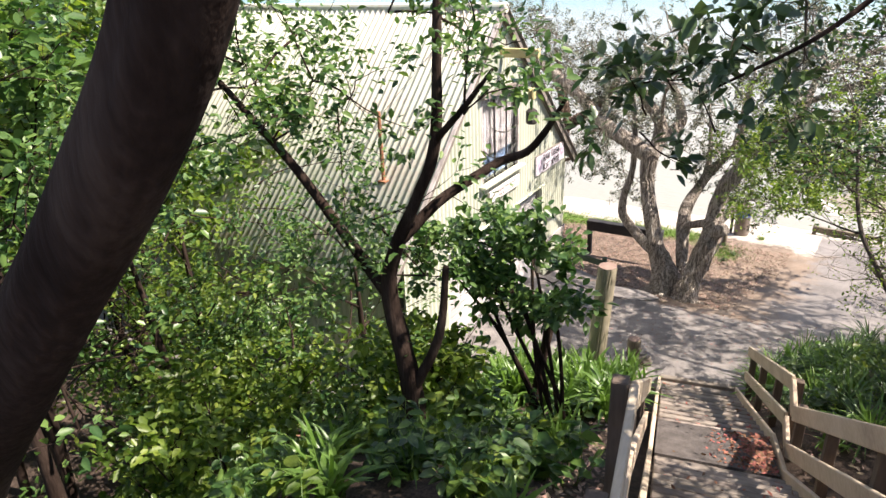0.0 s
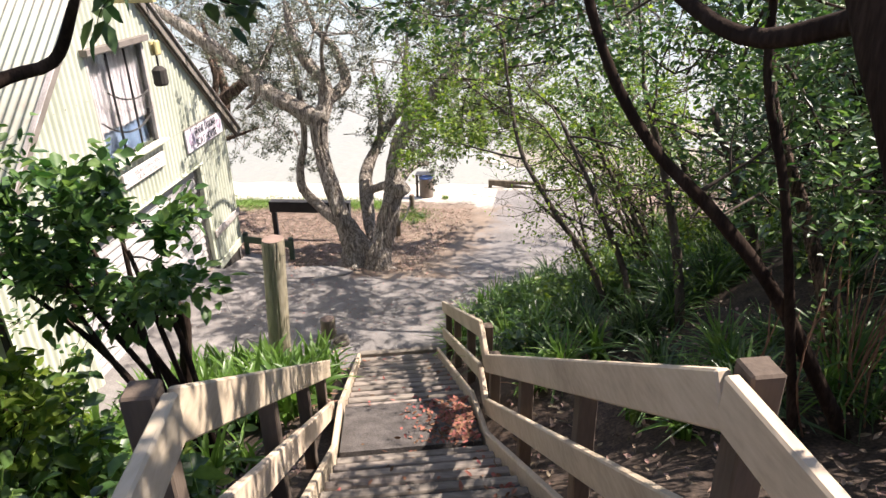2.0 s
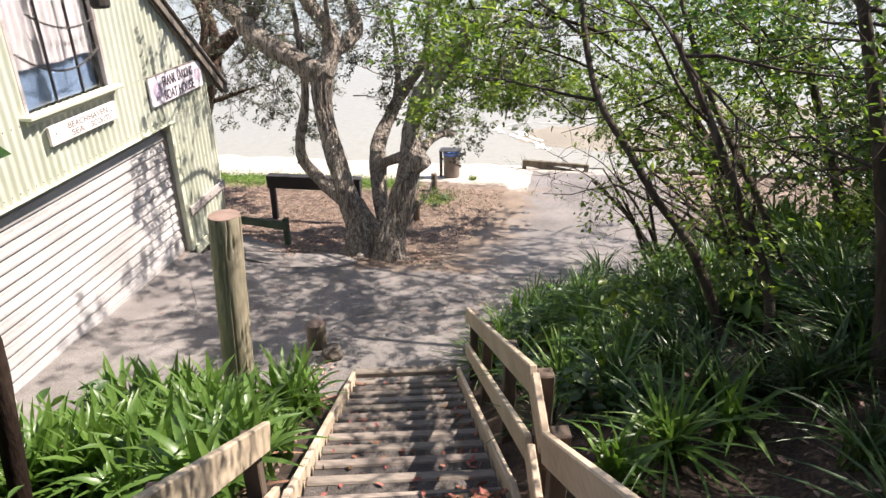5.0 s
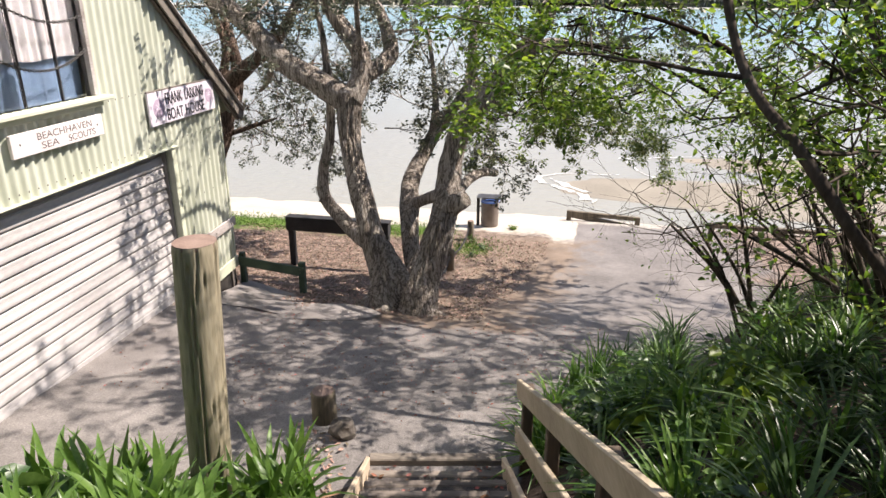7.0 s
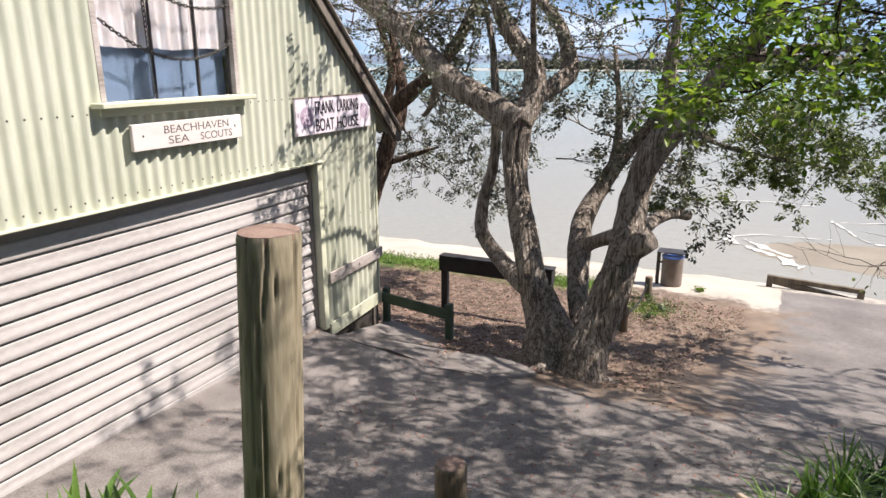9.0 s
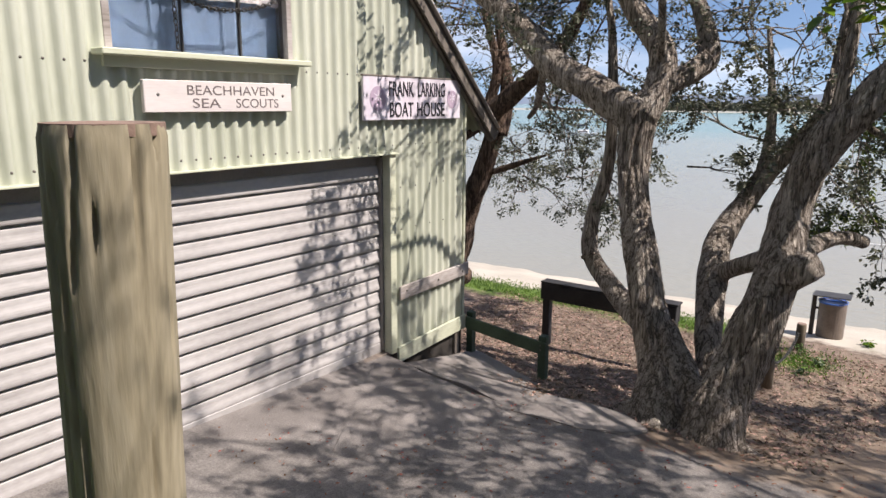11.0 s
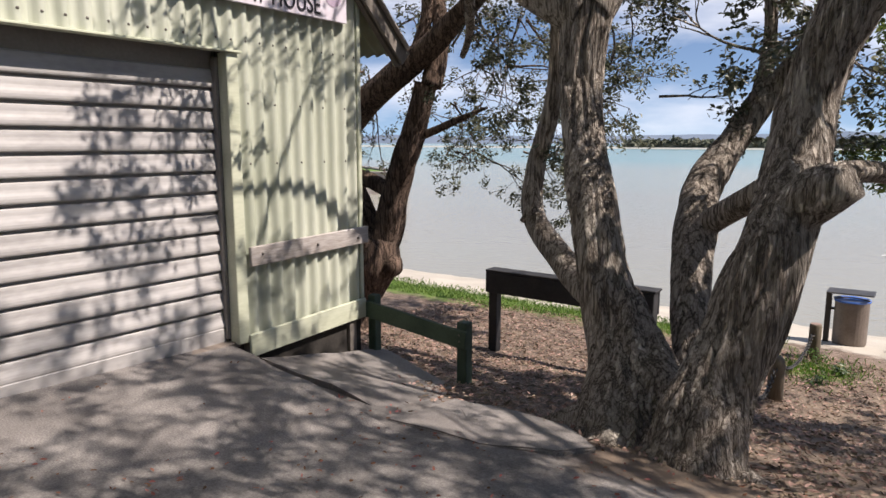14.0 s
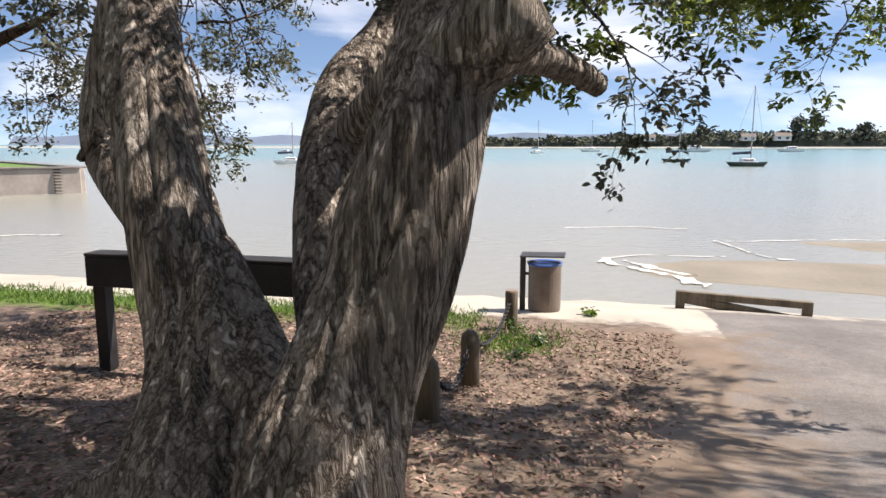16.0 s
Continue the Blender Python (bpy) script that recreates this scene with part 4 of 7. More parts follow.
    for y in (15.35, 16.0, 16.55):
        add("bolt", bm_round([(0.012, 0), (0.012, 0.012), (0.006, 0.016)], 8), M_NAIL).matrix_basis = inv @ pose(WALL_X + 0.067, y, 0.78, 0, 90, 0)
    add("underfloor", bm_box((0.1, Y1 - DOOR[1], 0.5), (WALL_X - 0.06, (Y1 + DOOR[1]) / 2, -0.35), 0), M_DARK)
    for y in (15.25, 16.5):
        add("foundation_post", bm_box((0.1, 0.1, 0.7), (WALL_X - 0.02, y, -0.35), 0.005), M_BARGE)
    # nail heads
    vs, fs = [], []

    def nail(y, z):
        o = len(vs)
        x = WALL_X + AMP + 0.001
        r = 0.012
        vs.append((x + 0.008, y, z))
        for i in range(6):
            a = math.tau * i / 6
            vs.append((x - 0.002, y + r * math.cos(a), z + r * math.sin(a)))
        fs.extend([(o, o + 1 + i, o + 1 + (i + 1) % 6) for i in range(6)])

    k0 = math.ceil(Y0 / PITCH)
    for k in range(k0, int(Y1 / PITCH) + 1):
        y = k * PITCH
        for z in (DOOR[3] + 0.09, 3.32, 4.55, 5.6):
            if z < roof_z(y) - 0.1 and not (WIN[0] - 0.05 < y < WIN[1] + 0.05 and WIN[2] < z < WIN[3]):
                if z in (DOOR[3] + 0.09, 3.32) or k % 2 == 0:
                    nail(y, z)
        if y > DOOR[1] + 0.2 and k % 2:
            nail(y, 1.55)
            nail(y, 2.05)
    add("nailing", mesh_from("nailing", vs, fs, M_NAIL), None, kind="stuff")
    # window
    win = add("window", bm_box((0.07, WIN[1] - WIN[0] + 0.08, 0.06), (WALL_X - 0.01, (WIN[0] + WIN[1]) / 2, WIN[3] + 0.02), 0.004), M_TRIM_GREY, "upper window with dark glazing bars")

    def wadd(name, bm, material, label="", kind=""):
        return part(name, bm, material, win, label, kind=kind)

    for y in (WIN[0] - 0.015, WIN[1] + 0.015):
        wadd("window_frame", bm_box((0.07, 0.06, WIN[3] - WIN[2]), (WALL_X - 0.01, y, (WIN[2] + WIN[3]) / 2), 0.004), M_TRIM_GREY)
    wadd("window_sill", bm_box((0.17, WIN[1] - WIN[0] + 0.30, 0.05), (WALL_X + 0.075, (WIN[0] + WIN[1]) / 2 + 0.01, WIN[2] - 0.03), 0.008), M_TRIM, "projecting cream sill")
    wadd("sill_apron", bm_box((0.04, WIN[1] - WIN[0] + 0.16, 0.09), (WALL_X + 0.03, (WIN[0] + WIN[1]) / 2, WIN[2] - 0.09), 0.004), M_TRIM)
    wadd("head_board", bm_box((0.14, WIN[1] - WIN[0] + 0.22, 0.10), (WALL_X + 0.07, (WIN[0] + WIN[1]) / 2, WIN[3] + 0.08), 0.006), M_BARGE, "dark weathered head board")
    third = (WIN[1] - WIN[0]) / 3
    for i in (1, 2):
        wadd("glazing_bar", bm_box((0.035, 0.022 if i == 2 else 0.014, WIN[3] - WIN[2]), (WALL_X - 0.02, WIN[0] + third * i + 0.05, (WIN[2] + WIN[3]) / 2), 0.003), M_BLACKWOOD)
    for i in range(3):
        g = wadd("pane", bm_box((0.006, third - 0.03, WIN[3] - WIN[2] - 0.02), (WALL_X - 0.035, WIN[0] + third * (i + 0.5) + 0.02, (WIN[2] + WIN[3]) / 2), 0), M_GLASS)
        g.visible_shadow = False
    # roller door
    door = add("roller_door", bm_box((0.16, DOOR[1] - DOOR[0], 0.32), (WALL_X - 0.24, (DOOR[0] + DOOR[1]) / 2, DOOR[3] - 0.14), 0.01), M_DOORBOX, "off-white ribbed roller door, closed")
    prof = [(-0.012, 0.0), (0.030, 0.002), (0.037, 0.008), (0.040, 0.020), (0.040, 0.040), (0.036, 0.060), (0.029, 0.082), (0.024, 0.105), (0.022, 0.130), (0.019, 0.148), (0.008, 0.160), (-0.008, 0.166), (-0.012, 0.185)]
    n_slat = 13
    hgt = (DOOR[3] - 0.12 - DOOR[2] - 0.12) / n_slat
    k = hgt / 0.185
    vs, fs = [], []
    half = (DOOR[1] - DOOR[0]) / 2 - 0.02
    cuts = 16
    for c in range(cuts + 1):
        y = -half + 2 * half * c / cuts
        for x, z in prof:
            vs.append((x + 0.004 * noise.noise(Vector((y * 1.2, z * 3, 0.5))), y, z * k))
    p = len(prof)
    for c in range(cuts):
        for i in range(p - 1):
            fs.append((c * p + i, (c + 1) * p + i, (c + 1) * p + i + 1, c * p + i + 1))
    slat = mesh_from("slat", vs, fs, M_SLAT)
    for i in range(n_slat):
        part("slat", slat, None, door).matrix_basis = pose(WALL_X - 0.16, (DOOR[0] + DOOR[1]) / 2, DOOR[2] + 0.12 + i * hgt)
    part("bottom_bar", bm_box((0.05, 2 * half, 0.13), (WALL_X - 0.145, (DOOR[0] + DOOR[1]) / 2, DOOR[2] + 0.06), 0.008), M_SLAT, door)
    part("threshold", bm_box((0.12, DOOR[1] - DOOR[0] + 0.1, 0.05), (WALL_X - 0.08, (DOOR[0] + DOOR[1]) / 2, 0.0), 0.008), M_STEP, door, "timber threshold strip")
    for y in (DOOR[0] + 0.015, DOOR[1] - 0.015):
        part("guide", bm_box((0.07, 0.03, DOOR[3] - 0.1), (WALL_X - 0.12, y, DOOR[3] / 2), 0.004), M_DOORBOX, door)
    part("door_backing", bm_box((0.02, DOOR[1] - DOOR[0], DOOR[3]), (WALL_X - 0.19, (DOOR[0] + DOOR[1]) / 2, DOOR[3] / 2), 0), M_DARK, door)
    # hoist beam below the ridge
    add("hoist_beam", bm_beam((WALL_X - 0.2, APEX_Y + 0.1, 6.0), (WALL_X + 0.85, APEX_Y + 0.1, 6.0), 0.12, 0.18, 0.01), M_ROPE, "yellowed hoist beam jutting from the gable")
    return house


build_boathouse()


def build_curtain():
    vs, fs = [], []
    n = 90
    for i in range(n + 1):
        y = WIN[0] - 0.05 + (WIN[1] - WIN[0] + 0.1) * i / n
        x = WALL_X - 0.14 + 0.02 * math.sin(y * 46) + 0.012 * noise.noise(Vector((y * 6, 0, 0)))
        low = 3.90 + 0.05 * noise.noise(Vector((y * 2.2, 1, 0)))
        vs.extend([(x, y, low), (x, y, WIN[3] + 0.05)])
    for i in range(n):
        fs.append((2 * i, 2 * i + 2, 2 * i + 3, 2 * i + 1))
    ob = new("curtain", mesh_from("curtain", vs, fs, M_CURTAIN, smooth=True))
    tagged(ob, "faded pinkish grey curtain hung behind the upper window", "curtain")
    ob = new("blue_tarpaulin", bpy.data.meshes.new("blue_tarpaulin"))
    bm = bm_box((0.02, WIN[1] - WIN[0] + 0.1, 0.62), (WALL_X - 0.21, (WIN[0] + WIN[1]) / 2, WIN[2] + 0.28), 0.003)
    bm.to_mesh(ob.data)
    bm.free()
    ob.data.materials.append(M_BLUE)
    tagged(ob, "faded blue tarpaulin hung behind the upper window", "tarpaulin")


build_curtain()


def chain_between(name, a, b, sag, label, link=0.045, thick=0.006):
    """A hanging chain of separate oval links."""
    a, b = Vector(a), Vector(b)
    ch = thing(name, a, label, "chain")
    bm = bmesh.new()
    ring = 10
    for i in range(ring):
        t = math.tau * i / ring
        c = Vector((link * 0.62 * math.cos(t), link * 0.36 * math.sin(t), 0))
        o = Vector((math.cos(t), math.sin(t), 0))
        for j in range(4):
            s = math.tau * j / 4
            bm.verts.new(c + thick * (o * math.cos(s) + Vector((0, 0, 1)) * math.sin(s)))
    bm.verts.ensure_lookup_table()
    for i in range(ring):
        for j in range(4):
            i2, j2 = (i + 1) % ring, (j + 1) % 4
            bm.faces.new([bm.verts[q] for q in (i * 4 + j, i2 * 4 + j, i2 * 4 + j2, i * 4 + j2)])
    me = bpy.data.meshes.new("link")
    bm.to_mesh(me)
    bm.free()
    me.materials.append(M_CHAIN)
    n = max(2, int((b - a).length * (1 + sag) / link))
    pts = [a.lerp(b, i / n) - Vector((0, 0, sag * 4 * (i / n) * (1 - i / n))) for i in range(n + 1)]
    for i in range(n):
        d = pts[i + 1] - pts[i]
        q = d.to_track_quat("X", "Z").to_matrix().to_4x4() @ pose(0, 0, 0, 90 * (i % 2), 0, 0)
        ob = new("link", me)
        ob.parent = ch
        ob.matrix_basis = Matrix.Translation((pts[i] + pts[i + 1]) / 2 - a) @ q
    return ch


chain_between("window_chain", (WALL_X + 0.03, WIN[0] + 0.03, 4.14), (WALL_X + 0.03, WIN[1] - 0.05, 3.98), 0.26, "dark iron chain slung across the upper window")
chain_between("window_chain", (WALL_X + 0.03, WIN[0] + 0.38, 4.56), (WALL_X + 0.03, WIN[1] - 0.05, 4.36), 0.14, "dark iron chain slung across the upper window")
chain_between("window_chain", (WALL_X + 0.04, WIN[0] + 0.50, 5.10), (WALL_X + 0.04, WIN[0] + 0.55, 3.45), 0.0, "dark iron chain hanging down past the upper window")
chain_between("hoist_chain", (WALL_X + 0.70, APEX_Y + 0.1, 5.9), (WALL_X + 0.70, APEX_Y + 0.1, 5.35), 0.0, "dark chain hanging from the hoist beam")


def build_pulley():
    p = thing("pulley_block", (WALL_X + 0.70, APEX_Y + 0.1, 5.2), "yellowed pulley block hanging from a hoist beam", "pulley")
    part("cheek", bm_box((0.05, 0.16, 0.24), (-0.04, 0, 0), 0.02), M_ROPE, p)
    part("cheek", bm_box((0.05, 0.16, 0.24), (0.04, 0, 0), 0.02), M_ROPE, p)
    part("hook", bm_round([(0.015, -0.30), (0.02, -0.2), (0.015, -0.1)], 8), M_CHAIN, p)
    # dark bucket-shaped weight in front of the glass
    part("weight", bm_round([(0.10, -0.62), (0.12, -0.58), (0.12, -0.36), (0.06, -0.30)], 12), M_DARK, p)


build_pulley()


def lettering(body, width, height, at, parent, material, name="lettering", thick=0.004):
    """Raised letters in the built-in font, of a given width and height, on a board that faces +x."""
    cu = bpy.data.curves.new(name, "FONT")
    cu.body, cu.size, cu.align_x, cu.align_y, cu.extrude = body, 1.0, "CENTER", "CENTER", thick
    ob = bpy.data.objects.new(name, cu)
    scene.collection.objects.link(ob)
    bpy.context.view_layer.update()
    me = bpy.data.meshes.new_from_object(ob.evaluated_get(bpy.context.evaluated_depsgraph_get()))
    bpy.data.objects.remove(ob)
    xs = [v.co.x for v in me.vertices]
    ys = [v.co.y for v in me.vertices]
    me.transform(Matrix.Translation((-(min(xs) + max(xs)) / 2, -(min(ys) + max(ys)) / 2, 0)))
    sx, sy = width / (max(xs) - min(xs)), height / (max(ys) - min(ys))
    me.transform(Matrix(((0, 0, 1, at[0]), (sx, 0, 0, at[1]), (0, sy, 0, at[2]), (0, 0, 0, 1))))
    me.materials.clear()
    me.materials.append(material)
    out = new(name, me)
    out.parent = parent
    return out


def build_signs():
    y0, y1, z0, z1 = 14.63, 16.45, 2.84, 3.31
    x = WALL_X + 0.055
    s = thing("boathouse_sign", (0, 0, 0), "lilac white sign with black capitals and purple emblems", "sign")
    part("board", bm_box((0.03, y1 - y0, z1 - z0), (x, (y0 + y1) / 2, (z0 + z1) / 2), 0.004), M_SIGN, s)
    part("edge_strip", bm_box((0.04, y1 - y0 + 0.02, 0.018), (x, (y0 + y1) / 2, z1 + 0.011), 0.003), M_BARGE, s)
    for word, wide, y, z in (("FRANK", 0.44, 15.27, 3.185), ("LARKING", 0.54, 15.84, 3.185), ("BOAT", 0.42, 15.27, 2.955), ("HOUSE", 0.55, 15.83, 2.955)):
        lettering(word, wide, 0.165, (x + 0.018, y, z), s, M_BLACK)
    for y, r in ((14.86, 0.17), (16.27, 0.14)):
        e = part("emblem", bm_round([(r * 0.78, 0), (r * 0.78, 0.002)], 28), M_SIGN_PURPLE, s, "faded purple emblem")
        e.matrix_basis = pose(x + 0.0165, y, (z0 + z1) / 2, 0, 90, 0)
        for a in (0, 60, 120):
            c = part("emblem_mark", bm_box((0.003, 0.012, r * 0.8), (0, 0, 0), 0), M_SIGN, s)
            c.matrix_basis = pose(x + 0.0195, y, (z0 + z1) / 2 + 0.02, a, 0, 0)
    y0, y1, z0, z1 = 12.12, 13.61, 2.945, 3.20
    w = thing("scout_sign", (0, 0, 0), "weathered white timber board with routed capitals", "sign")
    part("board", bm_box((0.045, y1 - y0, z1 - z0), (x + 0.01, (y0 + y1) / 2, (z0 + z1) / 2), 0.006), M_SIGN_WOOD, w)
    for word, wide, y, z in (("BEACHHAVEN", 0.90, 12.95, 3.125), ("SEA", 0.27, 12.68, 3.02), ("SCOUTS", 0.47, 13.21, 3.02)):
        lettering(word, wide, 0.078, (x + 0.0335, y, z), w, M_CARVED, thick=0.001)
    for y in (12.24, 13.50):
        part("screw", bm_round([(0.014, 0), (0.010, 0.004)], 8), M_NAIL, w).matrix_basis = pose(x + 0.033, y, 3.085, 0, 90, 0)


build_signs()


def build_roof_pole():
    p = thing("roof_pole", (WALL_X - 0.9, 9.7, roof_z(9.7) + 0.05), "rusty steel pole with stay wire on the roof", "pole")
    part("pole", bm_round([(0.035, -0.05), (0.035, 1.3), (0.03, 1.32)], 10), M_RUST, p)
    part("bracket", bm_box((0.16, 0.16, 0.03), (0, 0, 0.02), 0.005), M_RUST, p)
    part("stay_wire", bm_beam((0, 0, 1.2), (-0.1, 2.4, 2.25), 0.008, 0.008, 0), M_CHAIN, p)


build_roof_pole()


# ---- slabs and things on the forecourt ----
def slab(name, corners, top, thick, label, seed):
    """A concrete slab over corners (x, y, dz), with worn edges."""
    bm = bmesh.new()
    up = [bm.verts.new((x, y, top + dz)) for x, y, dz in corners]
    dn = [bm.verts.new((x, y, top + dz - thick)) for x, y, dz in corners]
    k = len(corners)
    bm.faces.new(up)
    bm.faces.new(dn[::-1])
    for i in range(k):
        bm.faces.new((dn[i], dn[(i + 1) % k], up[(i + 1) % k], up[i]))
    bmesh.ops.bevel(bm, geom=bm.edges[:], offset=0.012, segments=2, affect="EDGES")
    bmesh.ops.triangulate(bm, faces=[f for f in bm.faces if len(f.verts) > 4])
    bmesh.ops.subdivide_edges(bm, edges=[e for e in bm.edges if e.calc_length() > 0.5], cuts=4)
    for v in bm.verts:
        v.co += Vector((noise.noise(v.co * 2.1), noise.noise(v.co * 2.3 + Vector((5, 5, seed))), 0.5 * noise.noise(v.co * 1.7))) * 0.035
    me = bpy.data.meshes.new(name)
    bm.to_mesh(me)
    bm.free()
    me.materials.append(M_CONC)
    return tagged(new(name, me), label, "slab", kind="structure")


slab("apron_slab", [(-6.42, 9.6, 0.20), (-5.5, 9.6, 0.17), (-4.9, 12.6, 0.06), (-4.35, 14.0, -0.085), (-4.2, 14.8, -0.15), (-5.2, 14.92, -0.035), (-6.42, 15.08, 0.01)], 0.0, 0.5, "worn concrete apron before the roller door", 1)
slab("lower_slab", [(-6.2, 15.25, -0.14), (-5.3, 15.25, -0.16), (-4.45, 15.05, -0.22), (-4.55, 16.1, -0.42), (-5.1, 16.55, -0.50), (-6.2, 16.9, -0.45)], 0.0, 0.4, "lower concrete pad beside the wall", 2)
slab("tree_slab", [(-4.45, 14.95, -0.145), (-3.75, 15.0, -0.155), (-3.3, 15.25, -0.19), (-3.2, 15.62, -0.265), (-3.6, 15.98, -0.33), (-4.5, 15.85, -0.305)], 0.0, 0.16, "cracked concrete slab lifted by tree roots", 3)


def build_pole():
    """The tall round post beside the steps."""
    x, y = -2.955, 10.10
    z0 = ground_z(x, y) - 0.2
    p = thing("timber_post", (x, y, z0), "tall weathered round timber post with a sawn top", "post")
    h = 2.98 - z0
    vs, fs = [], []
    sides, rings = 96, 80
    for i in range(rings + 1):
        z = h * i / rings
        for j in range(sides):
            a = math.tau * j / sides
            ca, sa = math.cos(a), math.sin(a)
            r = 0.163 - 0.007 * z / h + 0.006 * noise.noise(Vector((ca, sa, z * 0.5)))
            crack = noise.noise(Vector((ca * 4, sa * 4, z * 0.6)))
            r -= 0.035 * max(0, 1 - abs(crack) * 26)
            r += 0.0025 * noise.noise(Vector((ca * 14, sa * 14, z * 3)))
            if i == rings:
                r -= 0.008
            vs.append((r * ca - 0.16 * (1 - z / h), r * sa, z))
    for i in range(rings):
        for j in range(sides):
            k = (j + 1) % sides
            fs.append((i * sides + j, i * sides + k, (i + 1) * sides + k, (i + 1) * sides + j))
    part("shaft", mesh_from("shaft", vs, fs, M_POST, smooth=True), None, p)
    part("sawn_top", bm_round([(0.150, h - 0.03), (0.150, h + 0.002), (0.09, h + 0.004)], 40), M_POSTTOP, p, "pinkish sawn end grain")


build_pole()


def bollard(x, y, top, r, label, flat=False, group=""):
    z0 = ground_z(x, y) - 0.12
    h = top - z0
    b = thing("bollard", (x, y, z0), label, "bollard", group)
    prof = [(r, 0), (r * 0.99, h * 0.5), (r * 0.97, h - 0.02), (r * 0.88, h)] if flat else [(r, 0), (r, h - 0.10), (r * 0.85, h - 0.04), (r * 0.5, h)]
    part("shaft", bm_round(prof, 20, wobble=0.05, seed=x), M_BOLLARD, b, smooth=True)
    if flat:
        part("sawn_top", bm_round([(r * 0.85, h - 0.004), (r * 0.85, h + 0.004)], 20), M_POSTTOP, b)
    return b


bollard(-2.90, 12.12, 0.50, 0.14, "short round timber bollard at the foot of the steps", True)
bollard(-3.30, 11.75, 0.10, 0.10, "low dark stump of a sawn post", True)
bollard(-2.84, 18.35, -0.45, 0.09, "weathered round-topped timber bollard on leaf litter", group="bollards by the shore")
bollard(-2.80, 19.86, -0.68, 0.09, "weathered round-topped timber bollard on leaf litter", group="bollards by the shore")
bollard(-2.72, 22.45, -0.86, 0.085, "weathered flat-topped timber bollard beside the bin", True, group="bollards by the shore")
chain_between("bollard_chain", (-2.80, 18.43, -0.62), (-2.80, 19.77, -0.80), 0.22, "pale chain hanging between timber bollards", link=0.06, thick=0.007)
chain_between("bollard_chain", (-2.80, 19.95, -0.80), (-2.74, 22.36, -1.0), 0.22, "pale chain hanging between timber bollards", link=0.06, thick=0.007)


def build_rock():
    bm = bmesh.new()
    bmesh.ops.create_icosphere(bm, subdivisions=3, radius=1)
    for v in bm.verts:
        v.co = Vector((v.co.x * 0.15, v.co.y * 0.12, v.co.z * 0.13)) * (1 + 0.35 * noise.noise(v.co * 1.4))
    x, y = -2.58, 11.85
    me = bpy.data.meshes.new("rock")
    bm.to_mesh(me)
    bm.free()
    me.materials.append(M_STONE)
    ob = new("rock", me)
    ob.matrix_world = pose(x, y, ground_z(x, y) + 0.09, 10, 0, 30)
    tagged(ob, "rough grey brown rock beside the steps", "rock")


build_rock()


def build_low_fence():
    f = thing("low_fence", (-6.2, 16.78, 0), "low dark green timber fence beside the wall", "fence")
    part("post", bm_box((0.11, 0.11, 0.72), (1.19, -0.06, -0.30), 0.008), M_GREENPAINT, f)
    part("post", bm_box((0.10, 0.10, 0.72), (0.02, -0.02, -0.20), 0.008), M_GREENPAINT, f)
    part("rail", bm_beam((-0.02, -0.10, 0.02), (1.26, -0.13, -0.10), 0.045, 0.17, 0.006), M_GREENPAINT, f)
    for z in (-0.05, -0.11):
        part("bolt", bm_round([(0.010, 0), (0.008, 0.008)], 8), M_NAIL, f).matrix_basis = Matrix.Translation((1.19, -0.155, z)) @ pose(0, 0, 0, 90, 0, 0)


build_low_fence()


def build_barrier():
    z = -0.03
    b = thing("timber_barrier", (-5.3, 19.5, 0), "black-stained timber barrier of two posts and boards", "barrier")
    for x in (-1.07, 1.13):
        g = ground_z(-5.3 + x, 19.5) - 0.1
        part("post", bm_box((0.13, 0.13, z - g + 0.01), (x, 0, (z + g) / 2), 0.008), M_BLACKWOOD, b)
    part("top_board", bm_beam((-1.16, -0.09, z - 0.15), (1.2, -0.09, z - 0.16), 0.05, 0.29, 0.008), M_BLACKWOOD, b)
    part("back_board", bm_beam((-1.13, 0.09, z - 0.15), (1.2, 0.09, z - 0.16), 0.05, 0.29, 0.008), M_BLACKWOOD, b)
    part("cap", bm_beam((-1.16, 0, z + 0.012), (1.22, 0, z + 0.006), 0.24, 0.03, 0.006), M_BLACKWOOD, b)
    return b


build_barrier()


def build_bin():
    x, y = -2.40, 24.0
    z = ground_z(x, y)
    b = thing("litter_bin", (x, y, z), "brown round litter bin with blue liner and post", "bin")
    part("shell", bm_round([(0.235, 0.0), (0.245, 0.03), (0.245, 0.70), (0.25, 0.72), (0.235, 0.72), (0.225, 0.60)], 32), M_BIN, b, smooth=False)
    part("liner", bm_round([(0.20, 0.5), (0.236, 0.70), (0.262, 0.735), (0.255, 0.70)], 28, wobble=0.06), M_BLUEBAG, b, "blue plastic liner", smooth=True)
    part("post", bm_box((0.08, 0.10, 0.86), (-0.33, 0, 0.41), 0.008), M_BINPOST, b)
    part("arm", bm_box((0.14, 0.05, 0.04), (-0.26, 0, 0.55), 0.005), M_BINPOST, b)
    part("hood", bm_beam((-0.36, 0, 0.84), (0.30, 0, 0.85), 0.42, 0.025, 0.01), M_BINPOST, b, "dark curved hood")


build_bin()


